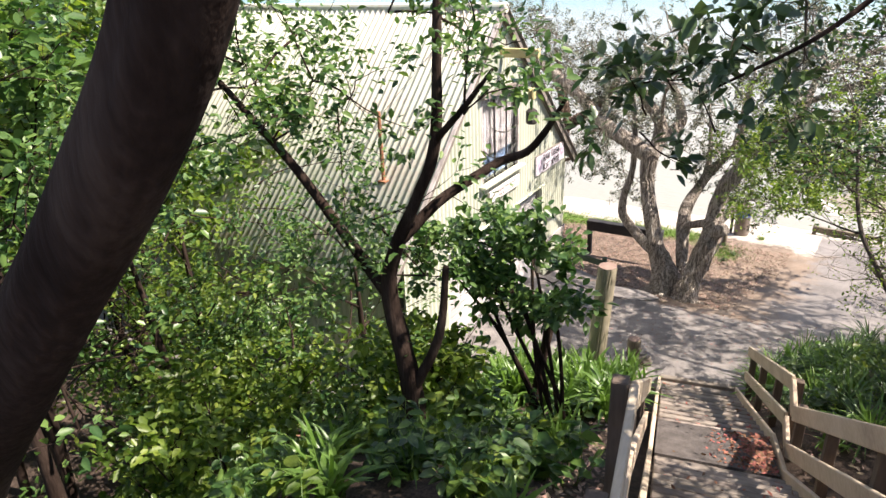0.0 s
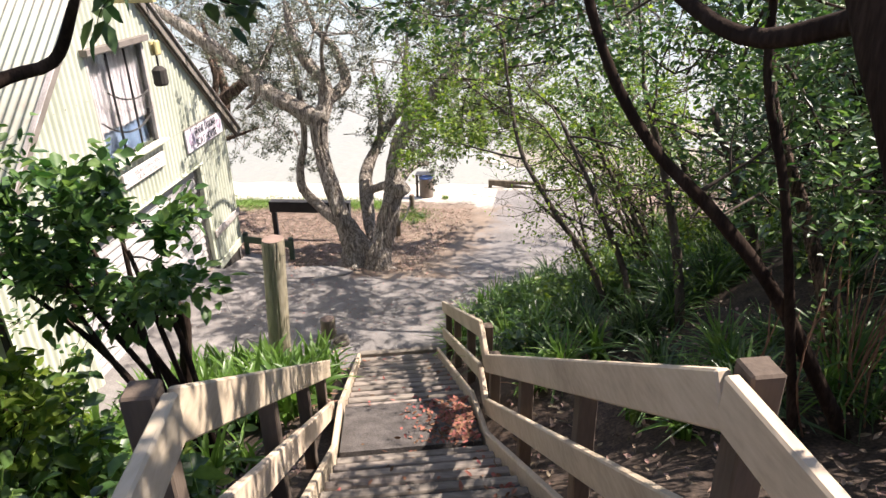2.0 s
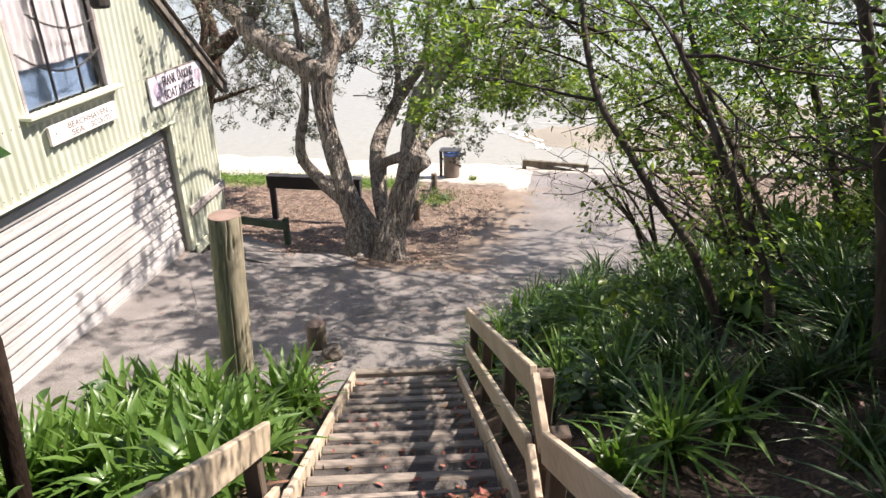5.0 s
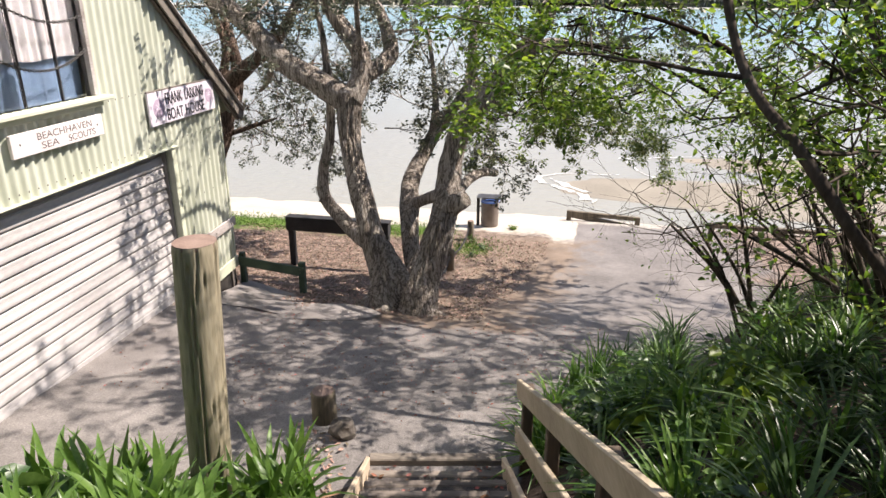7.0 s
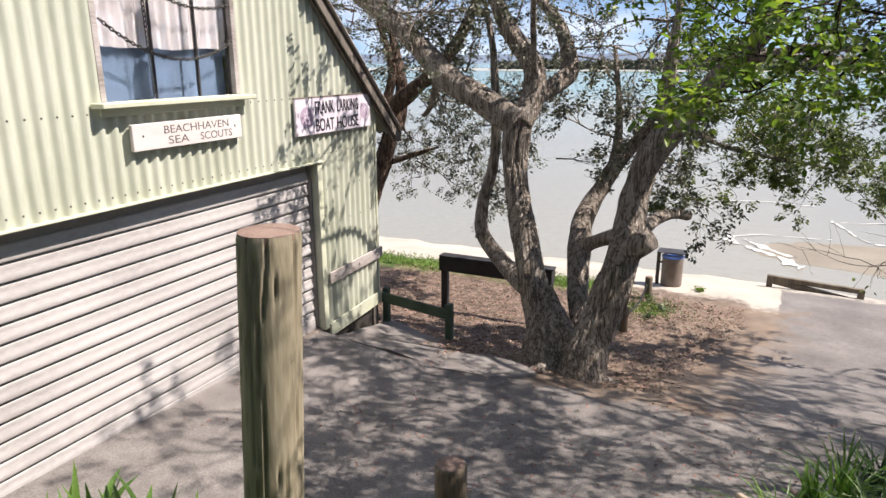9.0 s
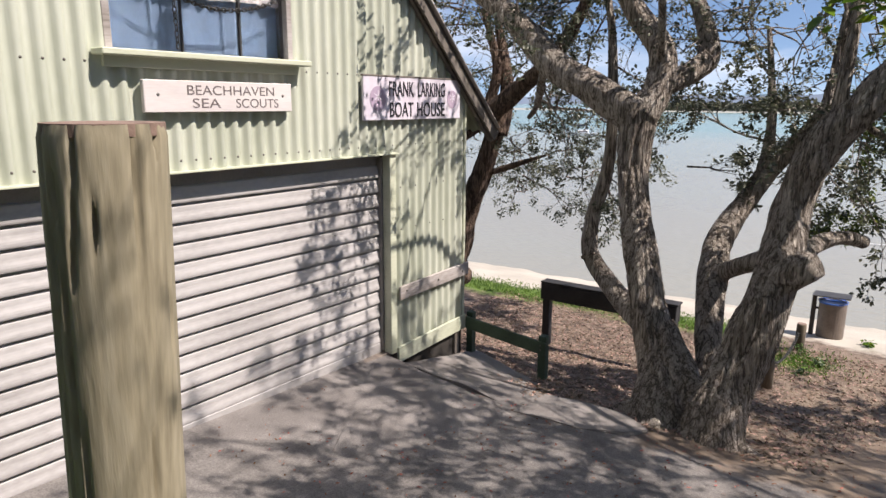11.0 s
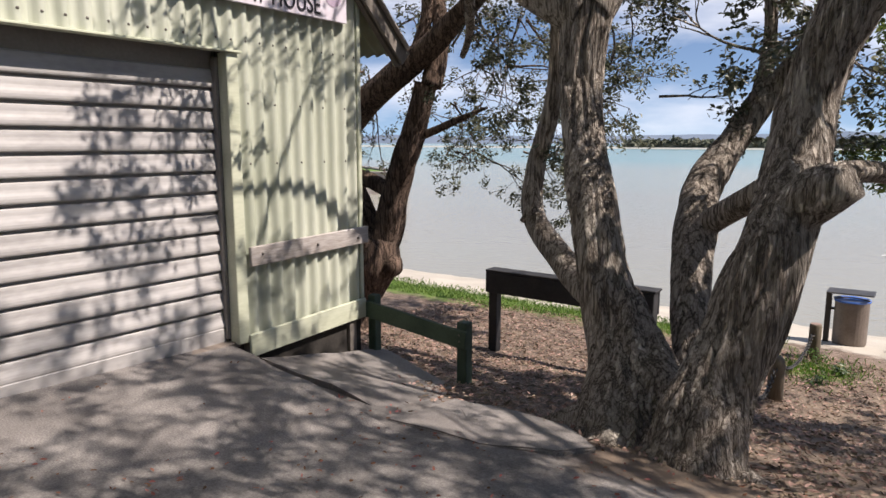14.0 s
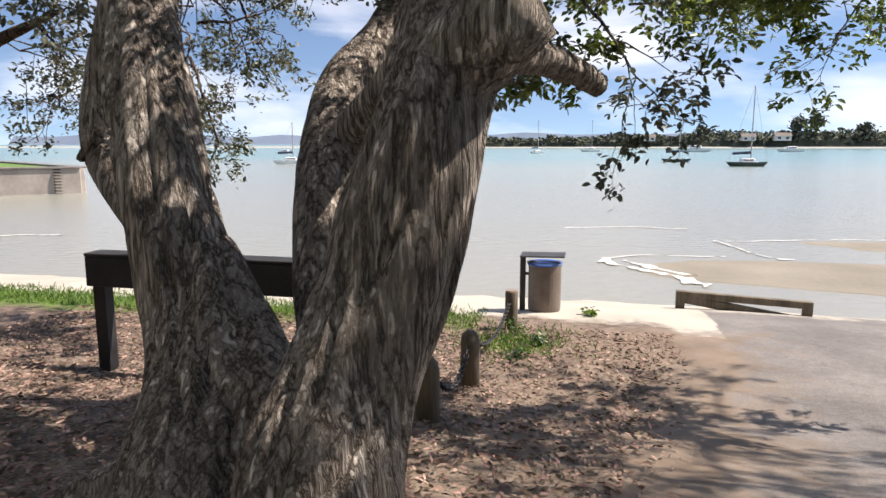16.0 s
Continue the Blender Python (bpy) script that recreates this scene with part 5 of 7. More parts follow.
def ramp_rail(x0, x1, y, top0, top1, foot0, foot1, label, posts=()):
    r = thing("ramp_rail", (x0, y, 0), label, "rail", group="rails along the boat ramp")
    w = x1 - x0
    part("top_rail", bm_beam((0, 0, top0 - 0.06), (w, 0, top1 - 0.06), 0.12, 0.12, 0.01), M_BOLLARD, r)
    part("kick_rail", bm_beam((0, 0.002, foot0 + 0.04), (w, 0.002, foot1 + 0.04), 0.13, 0.14, 0.01), M_BOLLARD, r)
    for x in (*posts, w - 0.06):
        t, f = np.interp(x, (0, w), (top0, top1)), np.interp(x, (0, w), (foot0, foot1))
        g = min(f, ground_z(x0 + x, y)) - 0.25
        part("post", bm_box((0.14, 0.14, t - g), (x, 0.004, (t + g) / 2), 0.01), M_BOLLARD, r)


ramp_rail(-0.25, 1.9, 25.95, -1.50, -1.60, -1.66, -2.0, "weathered timber wedge rail on the boat ramp", posts=(0.06,))
ramp_rail(3.7, 8.6, 25.0, -1.36, -1.42, -1.98, -2.45, "weathered timber rail on posts along the ramp", posts=(0.06, 1.85, 1.99))


# ---- boats and the sea wall ----
def boat(x, y, length, hull, label, mast=0.0, cabin=True, turn=0.0):
    b = thing("sailing_boat" if mast else "motor_boat", (x, y, WATER_Z), label, "boat", group="moored boats", turn=turn)
    k = 14
    bm = bmesh.new()
    rows = []
    for zz, s in ((-0.12, 0.78), (0.25, 0.93), (length * 0.10, 1.0)):
        row = []
        for i in range(k):
            a = math.tau * i / k
            px = math.cos(a)
            row.append(bm.verts.new((px * length / 2 * s, math.sin(a) * length * 0.15 * s * (1 - 0.35 * max(0, px)), zz + 0.04 * length * 0.3 * px * px)))
        rows.append(row)
    for p, q in zip(rows, rows[1:]):
        for i in range(k):
            bm.faces.new((p[i], p[(i + 1) % k], q[(i + 1) % k], q[i]))
    part("hull", bm, hull, b)
    bm = bmesh.new()
    bm.faces.new([bm.verts.new((math.cos(math.tau * i / k) * length * 0.49, math.sin(math.tau * i / k) * length * 0.145, length * 0.10)) for i in range(k)])
    part("deck", bm, M_HULL_WHITE, b)
    if cabin:
        part("cabin", bm_box((length * 0.34, length * 0.16, length * 0.09), (0, 0, length * 0.145), length * 0.02), M_HULL_WHITE, b)
        part("cabin_window", bm_box((length * 0.26, length * 0.165, length * 0.03), (0, 0, length * 0.155), 0.01), M_DARK, b)
    if mast:
        part("mast", bm_round([(0.09, 0), (0.06, mast)], 8, (0.4, 0, length * 0.1)), M_MAST, b)
        part("boom", bm_beam((0.4, 0, length * 0.1 + 1.2), (-length * 0.36, 0, length * 0.1 + 1.1), 0.28, 0.34, 0.08), M_CANVAS, b, "furled dark sail")
        for s in (1, -1):
            part("stay", bm_beam((s * length * 0.46, 0, length * 0.11), (0.4, 0, length * 0.1 + mast), 0.025, 0.025, 0), M_MAST, b)
    return b


boat(17.3, 105.5, 5.2, M_HULL_DARK, "dark-hulled sailing boat with furled sail at mooring", 9.4, turn=8)
boat(11.0, 125, 4.5, M_HULL_DARK, "small dark-hulled sailing boat at mooring", 6.2, cabin=False, turn=-4)
boat(-45.0, 106, 5.0, M_HULL_WHITE, "white motor cruiser with mast at mooring", 5.5, turn=30)
boat(-17.6, 212, 5.0, M_HULL_WHITE, "white sailing boat moored far out", 9, turn=40)
boat(-2.5, 252, 7.5, M_HULL_WHITE, "white sailing boat moored far out", 10, turn=20)
boat(31.7, 254, 11.5, M_HULL_WHITE, "long white launch moored far out", turn=0)
boat(61.7, 255, 9.5, M_HULL_WHITE, "low white launch moored far out", turn=5)
boat(-77, 190, 6, M_HULL_WHITE, "white motor cruiser moored far out", 7, turn=15)
boat(-93, 205, 6, M_HULL_WHITE, "white motor cruiser moored far out", turn=-10)


def build_seawall():
    w = thing("seawall", (0, 0, 0), "stone seawall with a grassed top and picnic seat", "seawall", kind="structure")
    path = [(-60, 33.5), (-44, 38.5), (-31.9, 49.0), (-62.0, 68)]
    for (xa, ya), (xb, yb) in zip(path, path[1:]):
        part("wall_face", bm_beam((xa, ya, -1.35), (xb, yb, -1.35), 0.5, 1.9, 0.05), M_SEAWALL, w)
        part("coping", bm_beam((xa, ya, -0.36), (xb, yb, -0.36), 0.7, 0.12, 0.02), M_CONC, w)
    bm = bmesh.new()
    bm.faces.new([bm.verts.new(p) for p in ((-62.2, 68, -0.42), (-32.1, 49, -0.42), (-44.2, 38.5, -0.42), (-60, 33.6, -0.42), (-90, 60, 0.4), (-80, 80, 0.2))])
    part("turf", bm, M_TURF, w)
    for i in range(9):
        part("ladder_rung", bm_box((0.5, 0.08, 0.05), (-32.6, 47.9, -1.9 + i * 0.18), 0), M_DARK, w).rotation_euler = (0, 0, 0)
    s = thing("picnic_seat", (-38.0, 47.6, -0.42), "slatted picnic seat on the grass by the seawall", "bench")
    for x in (-0.8, 0.8):
        part("leg", bm_box((0.1, 0.6, 0.75), (x, 0, 0.37), 0.01), M_BARGE, s)
    part("seat_board", bm_box((2.2, 0.35, 0.06), (0, 0.1, 0.45), 0.01), M_BARGE, s)
    part("back_board", bm_box((2.2, 0.06, 0.25), (0, 0.3, 0.75), 0.01), M_BARGE, s)
    k = thing("blue_kiosk", (-41.0, 46.8, -0.42), "small blue box by the seawall seat", "box")
    part("body", bm_box((1.1, 1.0, 1.1), (0, 0, 0.55), 0.03), M_BLUE, k)
    part("lid", bm_box((1.2, 1.1, 0.08), (0, 0, 1.14), 0.02), M_CANVAS, k)


build_seawall()


# ---- trees ----
def over_steps(p):
    """Whether a place lies in the clear way above the steps and the forecourt below them."""
    return 4.5 < p[1] < 14.3 and -1.1 < p[0] - stair_x(p[1]) < 1.7 and p[2] < level(STAIR, p[1]) + 3.2


def crown_from(rng, tree, starts, leaf_mat, per=5, leaf=0.055, wide=0.026, scatter=0.05, bark=None, kids=4, spread=0.8, lift=0.1, twig_level=2, flat=0.6, wander=0.28, name="crown", ends=False):
    """Grows twigs from (place, way, length, radius) and hangs leaves on them."""
    tubes, tips = [], []
    for p, d, length, r in starts:
        grow(rng, p, d, length, r, twig_level, tubes, tips, spread, lift, kids, wander)
    if ends:
        tips = tips[2::4] + tips[3::4]
    tips = [q for q in tips if not over_steps(q[0])]
    tubes = [q for q in tubes if not any(over_steps(v) for v in q[0][::6])]
    join_tubes("twigwork", tubes, bark or M_TWIG, tree, kind="stuff")
    if per:
        pos, way, ln = rosettes(rng, tips, per, leaf, scatter, flat)
        part(name, leaf_mesh(name, pos, way, ln, ln * (wide / leaf), leaf_mat, rng), None, tree, kind="stuff")
    return tips


def build_main_tree():
    rng = np.random.default_rng(21)
    t = thing("pohutukawa_tree", (0, 0, 0), "old multi-stemmed coastal tree with furrowed grey bark", "tree")
    bark = "deeply furrowed grey bark"
    limb("trunk", [(-3.22, 16.12, -0.80, 0.50), (-3.28, 16.29, -0.45, 0.40), (-3.35, 16.53, -0.10, 0.30), (-3.53, 16.69, 0.25, 0.223), (-3.66, 16.75, 0.60, 0.203), (-3.77, 16.83, 0.95, 0.203), (-3.89, 16.96, 1.30, 0.198), (-4.05, 17.16, 1.70, 0.184), (-4.15, 17.28, 2.10, 0.176), (-4.20, 17.35, 2.50, 0.185), (-4.17, 17.42, 2.95, 0.205)], M_BARK, t, 88, 0.025, 0.030, 0.12, 1.0, bark)
    limb("trunk", [(-2.76, 15.9, -0.85, 0.44), (-2.71, 16.02, -0.45, 0.34), (-2.68, 16.13, -0.15, 0.29), (-2.61, 16.28, 0.15, 0.250), (-2.53, 16.40, 0.45, 0.240), (-2.45, 16.43, 0.75, 0.236), (-2.38, 16.48, 1.05, 0.228), (-2.33, 16.64, 1.35, 0.225), (-2.32, 16.80, 1.70, 0.205), (-2.28, 16.88, 2.10, 0.185), (-2.10, 16.86, 2.60, 0.180), (-1.73, 16.86, 3.10, 0.155), (-1.28, 16.95, 3.70, 0.125), (-0.87, 17.10, 4.25, 0.10), (-0.6, 17.5, 5.2, 0.05)], M_BARK, t, 88, 0.025, 0.032, 0.14, 4.0, bark)
    limb("trunk", [(-2.78, 16.45, -0.75, 0.24), (-2.88, 16.66, -0.35, 0.15), (-2.97, 16.88, 0.05, 0.130), (-3.05, 17.05, 0.36, 0.136), (-3.12, 17.30, 0.72, 0.155), (-3.18, 17.55, 1.00, 0.177), (-3.24, 17.82, 1.25, 0.164), (-3.20, 18.12, 1.50, 0.150), (-3.08, 18.38, 1.80, 0.136), (-2.94, 18.58, 2.10, 0.125), (-2.74, 18.70, 2.38, 0.105), (-2.33, 18.75, 3.00, 0.085), (-2.23, 18.75, 3.84, 0.065), (-2.15, 18.75, 4.65, 0.04)], M_BARK, t, 56, 0.03, 0.020, 0.16, 7.0, bark)
    limb("root", [(-3.50, 16.72, 0.55, 0.12), (-3.30, 16.62, 0.16, 0.20), (-3.08, 16.45, -0.14, 0.23), (-2.86, 16.2, -0.6, 0.26)], M_BARK, t, 24, 0.05, 0.02, 0.2, 2.0)
    limb("root", [(-3.4, 16.25, -0.3, 0.16), (-3.72, 16.15, -0.42, 0.10), (-4.0, 16.1, -0.56, 0.05)], M_BARK, t, 16, 0.06, 0.015, 0.25, 3.0)
    limb("root", [(-2.50, 16.05, -0.40, 0.10), (-2.05, 15.95, -0.46, 0.06), (-1.4, 16.0, -0.52, 0.04), (-0.9, 16.4, -0.66, 0.03)], M_BARK, t, 12, 0.06, 0.01, 0.25, 3.0)
    main = [
        ("limb", [(-4.17, 17.41, 2.87, 0.238), (-4.77, 17.41, 3.20, 0.207), (-5.49, 17.51, 3.59, 0.188), (-6.21, 17.61, 4.24, 0.169), (-6.93, 17.61, 4.77, 0.150), (-7.63, 17.61, 5.27, 0.125), (-8.51, 17.51, 5.84, 0.075)]),
        ("limb", [(-4.17, 17.41, 2.87, 0.226), (-4.04, 17.61, 3.23, 0.188), (-4.08, 17.72, 3.68, 0.163), (-4.48, 17.82, 4.21, 0.138), (-4.73, 17.82, 4.71, 0.113), (-4.85, 17.93, 5.53, 0.063)]),
        ("limb", [(-4.04, 17.61, 3.23, 0.144), (-3.77, 18.14, 3.46, 0.144), (-3.67, 18.35, 3.71, 0.144), (-3.92, 18.56, 4.33, 0.096), (-4.37, 18.56, 4.86, 0.072), (-4.64, 18.76, 5.64, 0.036)]),
        ("limb", [(-3.62, 16.78, 0.40, 0.14), (-4.15, 17.36, 0.46, 0.144), (-4.57, 17.65, 0.69, 0.126), (-4.91, 17.84, 1.03, 0.121), (-4.94, 17.95, 1.52, 0.101), (-4.79, 17.95, 2.04, 0.086), (-4.74, 17.95, 2.60, 0.075), (-4.77, 17.93, 3.55, 0.063), (-4.84, 17.93, 4.15, 0.046), (-5.06, 18.03, 4.90, 0.023)]),
        ("limb", [(-3.17, 17.6, 0.98, 0.12), (-2.85, 17.3, 1.2, 0.105), (-2.44, 16.85, 1.46, 0.10)]),
        ("limb", [(-2.06, 16.86, 2.5, 0.08), (-2.01, 16.9, 2.84, 0.07), (-1.96, 16.95, 3.69, 0.055), (-1.94, 17.0, 4.51, 0.035), (-1.9, 17.1, 5.2, 0.02)]),
        ("limb", [(-2.32, 16.75, 1.38, 0.10), (-2.20, 17.3, 1.44, 0.095), (-2.08, 17.9, 1.50, 0.092), (-1.90, 18.4, 1.48, 0.085), (-1.73, 18.68, 1.40, 0.075)]),
        ("limb", [(-2.36, 16.55, 1.26, 0.20), (-2.16, 16.50, 1.40, 0.175), (-2.03, 16.47, 1.47, 0.15), (-1.95, 16.46, 1.51, 0.12)]),
        ("limb", [(-2.96, 18.56, 2.05, 0.09), (-2.93, 18.75, 2.54, 0.065), (-2.95, 18.8, 3.06, 0.05), (-3.1, 18.9, 4.0, 0.03)]),
        ("limb", [(-5.48, 17.51, 3.55, 0.084), (-5.79, 17.93, 3.44, 0.063), (-6.21, 18.56, 3.02, 0.047), (-6.52, 18.87, 2.81, 0.031)]),
        ("limb", [(-1.31, 17.2, 3.7, 0.07), (-0.6, 17.0, 3.9, 0.05), (0.2, 16.6, 3.9, 0.03)]),
    ]
    for i, (name, nodes) in enumerate(main):
        limb(name, nodes, M_BARK, t, 20, 0.06, 0.009, 0.16, float(i) * 3.1)
    limb("burl", [(-3.55, 16.9, -0.25, 0.10), (-3.42, 16.92, -0.12, 0.135), (-3.38, 16.92, 0.08, 0.13), (-3.44, 16.92, 0.26, 0.10), (-3.52, 16.9, 0.36, 0.04)], M_BARK, t, 24, 0.04, 0.01, 0.2, 6.0, "smooth grey burl")
    limb("broken_twig", [(-4.97, 17.72, 0.93, 0.031), (-4.85, 17.67, 1.06, 0.023), (-4.81, 17.67, 1.25, 0.008)], M_BARK, t, 6, 0.05)
    starts = []

    def shoots(nodes, n, length, bias=(0, 0, 0.2), r=0.02):
        c = spline(nodes, 0.25)
        k = len(c)
        for _ in range(n):
            q = c[int(rng.integers(k // 3, k))][:3]
            d = rng.normal(size=3) + np.array(bias)
            starts.append((q, d, length * rng.uniform(0.7, 1.25), r))

    shoots(main[0][1], 8, 1.1, (0, 0.2, 0.3))
    shoots(main[1][1], 6, 1.2, (0, 0.1, 0.3))
    shoots(main[2][1], 6, 1.2, (0.2, 0.3, 0.1))
    shoots(main[3][1][5:], 5, 0.9, (-0.3, 0.3, -0.1))
    shoots(main[5][1], 2, 1.0, (0, 0.2, 0.2))
    shoots(main[8][1], 6, 1.0, (0, 0.5, 0.0))
    shoots(main[9][1], 5, 0.7, (0, 0.4, -0.4))
    shoots(main[10][1], 3, 0.9, (0.4, -0.3, 0.0))
    shoots([(-1.8, 16.9, 3.09, 0.1), (-1.31, 17.2, 3.76, 0.13), (-0.99, 17.4, 4.38, 0.10), (-0.6, 17.7, 5.2, 0.05)], 3, 1.1, (0.5, 0.3, 0.3))
    shoots([(-2.36, 18.1, 2.91, 0.09), (-2.25, 18.2, 3.44, 0.07), (-2.13, 18.3, 4.62, 0.04)], 7, 1.1, (0.2, 0.4, -0.1))
    for p in ((-4.3, 18.3, 2.55), (-3.9, 18.6, 2.2), (-5.0, 18.3, 2.1), (-2.4, 18.7, 2.3), (-1.9, 18.6, 2.0)):
        starts.append((p, rng.normal(size=3) + np.array([0, 0.4, -0.5]), 0.7, 0.015))
    # high crown over the forecourt, added above the view to dapple the ground
    for _ in range(5):
        a = rng.uniform(0, math.tau)
        r = rng.uniform(0.4, 3.2)
        starts.append(((-2.9 + 1.25 * r * math.cos(a), 17.0 + r * math.sin(a), rng.uniform(4.6, 6.4)), rng.normal(size=3) * np.array([1, 1, 0.5]), 1.3, 0.03))
    for _ in range(10):
        starts.append(((rng.uniform(-1.6, 0.2), rng.uniform(14.9, 16.4), rng.uniform(5.1, 6.2)), rng.normal(size=3) * np.array([1, 1, 0.3]), 0.9, 0.025))
    for _ in range(30):
        starts.append(((rng.uniform(-0.9, 2.4), rng.uniform(14.0, 16.5), rng.uniform(5.0, 6.4)), rng.normal(size=3) * np.array([1, 1, 0.3]), 1.2, 0.025))
    for _ in range(8):
        starts.append(((rng.uniform(1.2, 5.0), rng.uniform(15.5, 22.5), rng.uniform(5.0, 6.8)), rng.normal(size=3) * np.array([1, 1, 0.35]), 1.35, 0.03))
    limb("limb", [(-0.6, 17.7, 5.2, 0.07), (0.8, 18.2, 5.7, 0.06), (2.4, 19.0, 6.0, 0.045), (4.0, 20.0, 6.2, 0.025)], M_BARK, t, 12, 0.1, 0.006, 0.15)
    limb("limb", [(-0.99, 17.4, 4.38, 0.07), (0.6, 16.8, 5.2, 0.05), (2.2, 16.4, 5.8, 0.035), (3.6, 16.2, 6.1, 0.02)], M_BARK, t, 12, 0.1, 0.006, 0.15)
    # boughs that droop toward the water on the seaward side, sunlight put into their leaf colour
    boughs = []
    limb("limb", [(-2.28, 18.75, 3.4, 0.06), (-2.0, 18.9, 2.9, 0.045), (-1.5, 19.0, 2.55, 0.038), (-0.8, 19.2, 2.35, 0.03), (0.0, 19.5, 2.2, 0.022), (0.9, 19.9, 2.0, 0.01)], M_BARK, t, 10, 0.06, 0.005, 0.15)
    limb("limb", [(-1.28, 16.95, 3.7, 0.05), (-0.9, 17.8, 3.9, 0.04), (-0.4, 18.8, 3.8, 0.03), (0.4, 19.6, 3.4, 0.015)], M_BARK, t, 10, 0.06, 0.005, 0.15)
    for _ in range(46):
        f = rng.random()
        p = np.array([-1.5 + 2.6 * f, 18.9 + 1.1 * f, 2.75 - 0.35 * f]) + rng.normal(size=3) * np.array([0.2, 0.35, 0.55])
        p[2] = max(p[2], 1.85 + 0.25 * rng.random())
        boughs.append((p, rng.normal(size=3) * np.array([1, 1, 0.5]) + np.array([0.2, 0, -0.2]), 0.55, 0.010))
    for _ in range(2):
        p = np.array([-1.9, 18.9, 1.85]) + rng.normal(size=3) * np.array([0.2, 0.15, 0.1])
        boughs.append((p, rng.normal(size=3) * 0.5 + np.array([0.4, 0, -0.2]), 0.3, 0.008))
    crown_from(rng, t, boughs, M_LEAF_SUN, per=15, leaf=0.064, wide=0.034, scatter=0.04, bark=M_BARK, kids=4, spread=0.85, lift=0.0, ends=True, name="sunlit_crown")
    # more unseen crown, added to throw dapples on the asphalt
    for _ in range(6):
        starts.append(((rng.uniform(2.4, 5.0), rng.uniform(17, 19.5), rng.uniform(5.4, 6.6)), rng.normal(size=3) * np.array([1, 1, 0.35]), 1.2, 0.03))
    # unseen limb and crown added to shade the lower right of the door
    limb("limb", [(-4.0, 17.6, 3.5, 0.05), (-3.8, 16.8, 4.6, 0.04), (-3.3, 15.8, 5.3, 0.02)], M_BARK, t, 10, 0.1, 0.005, 0.15)
    for _ in range(6):
        starts.append(((rng.uniform(-3.8, -2.7), rng.uniform(15.2, 16.3), rng.uniform(5.0, 5.6)), rng.normal(size=3) * np.array([1, 1, 0.35]), 0.9, 0.02))
    # unseen crown added off to the right to shade the asphalt
    for _ in range(32):
        starts.append(((rng.uniform(2.8, 7.2), rng.uniform(15.6, 21.5), rng.uniform(5.0, 6.6)), rng.normal(size=3) * np.array([1, 1, 0.35]), 1.3, 0.03))
    crown_from(rng, t, starts, M_LEAF_POHU, per=13, leaf=0.066, wide=0.036, scatter=0.045, bark=M_BARK, kids=4, spread=0.85, lift=0.05, ends=True)
    return t


build_main_tree()


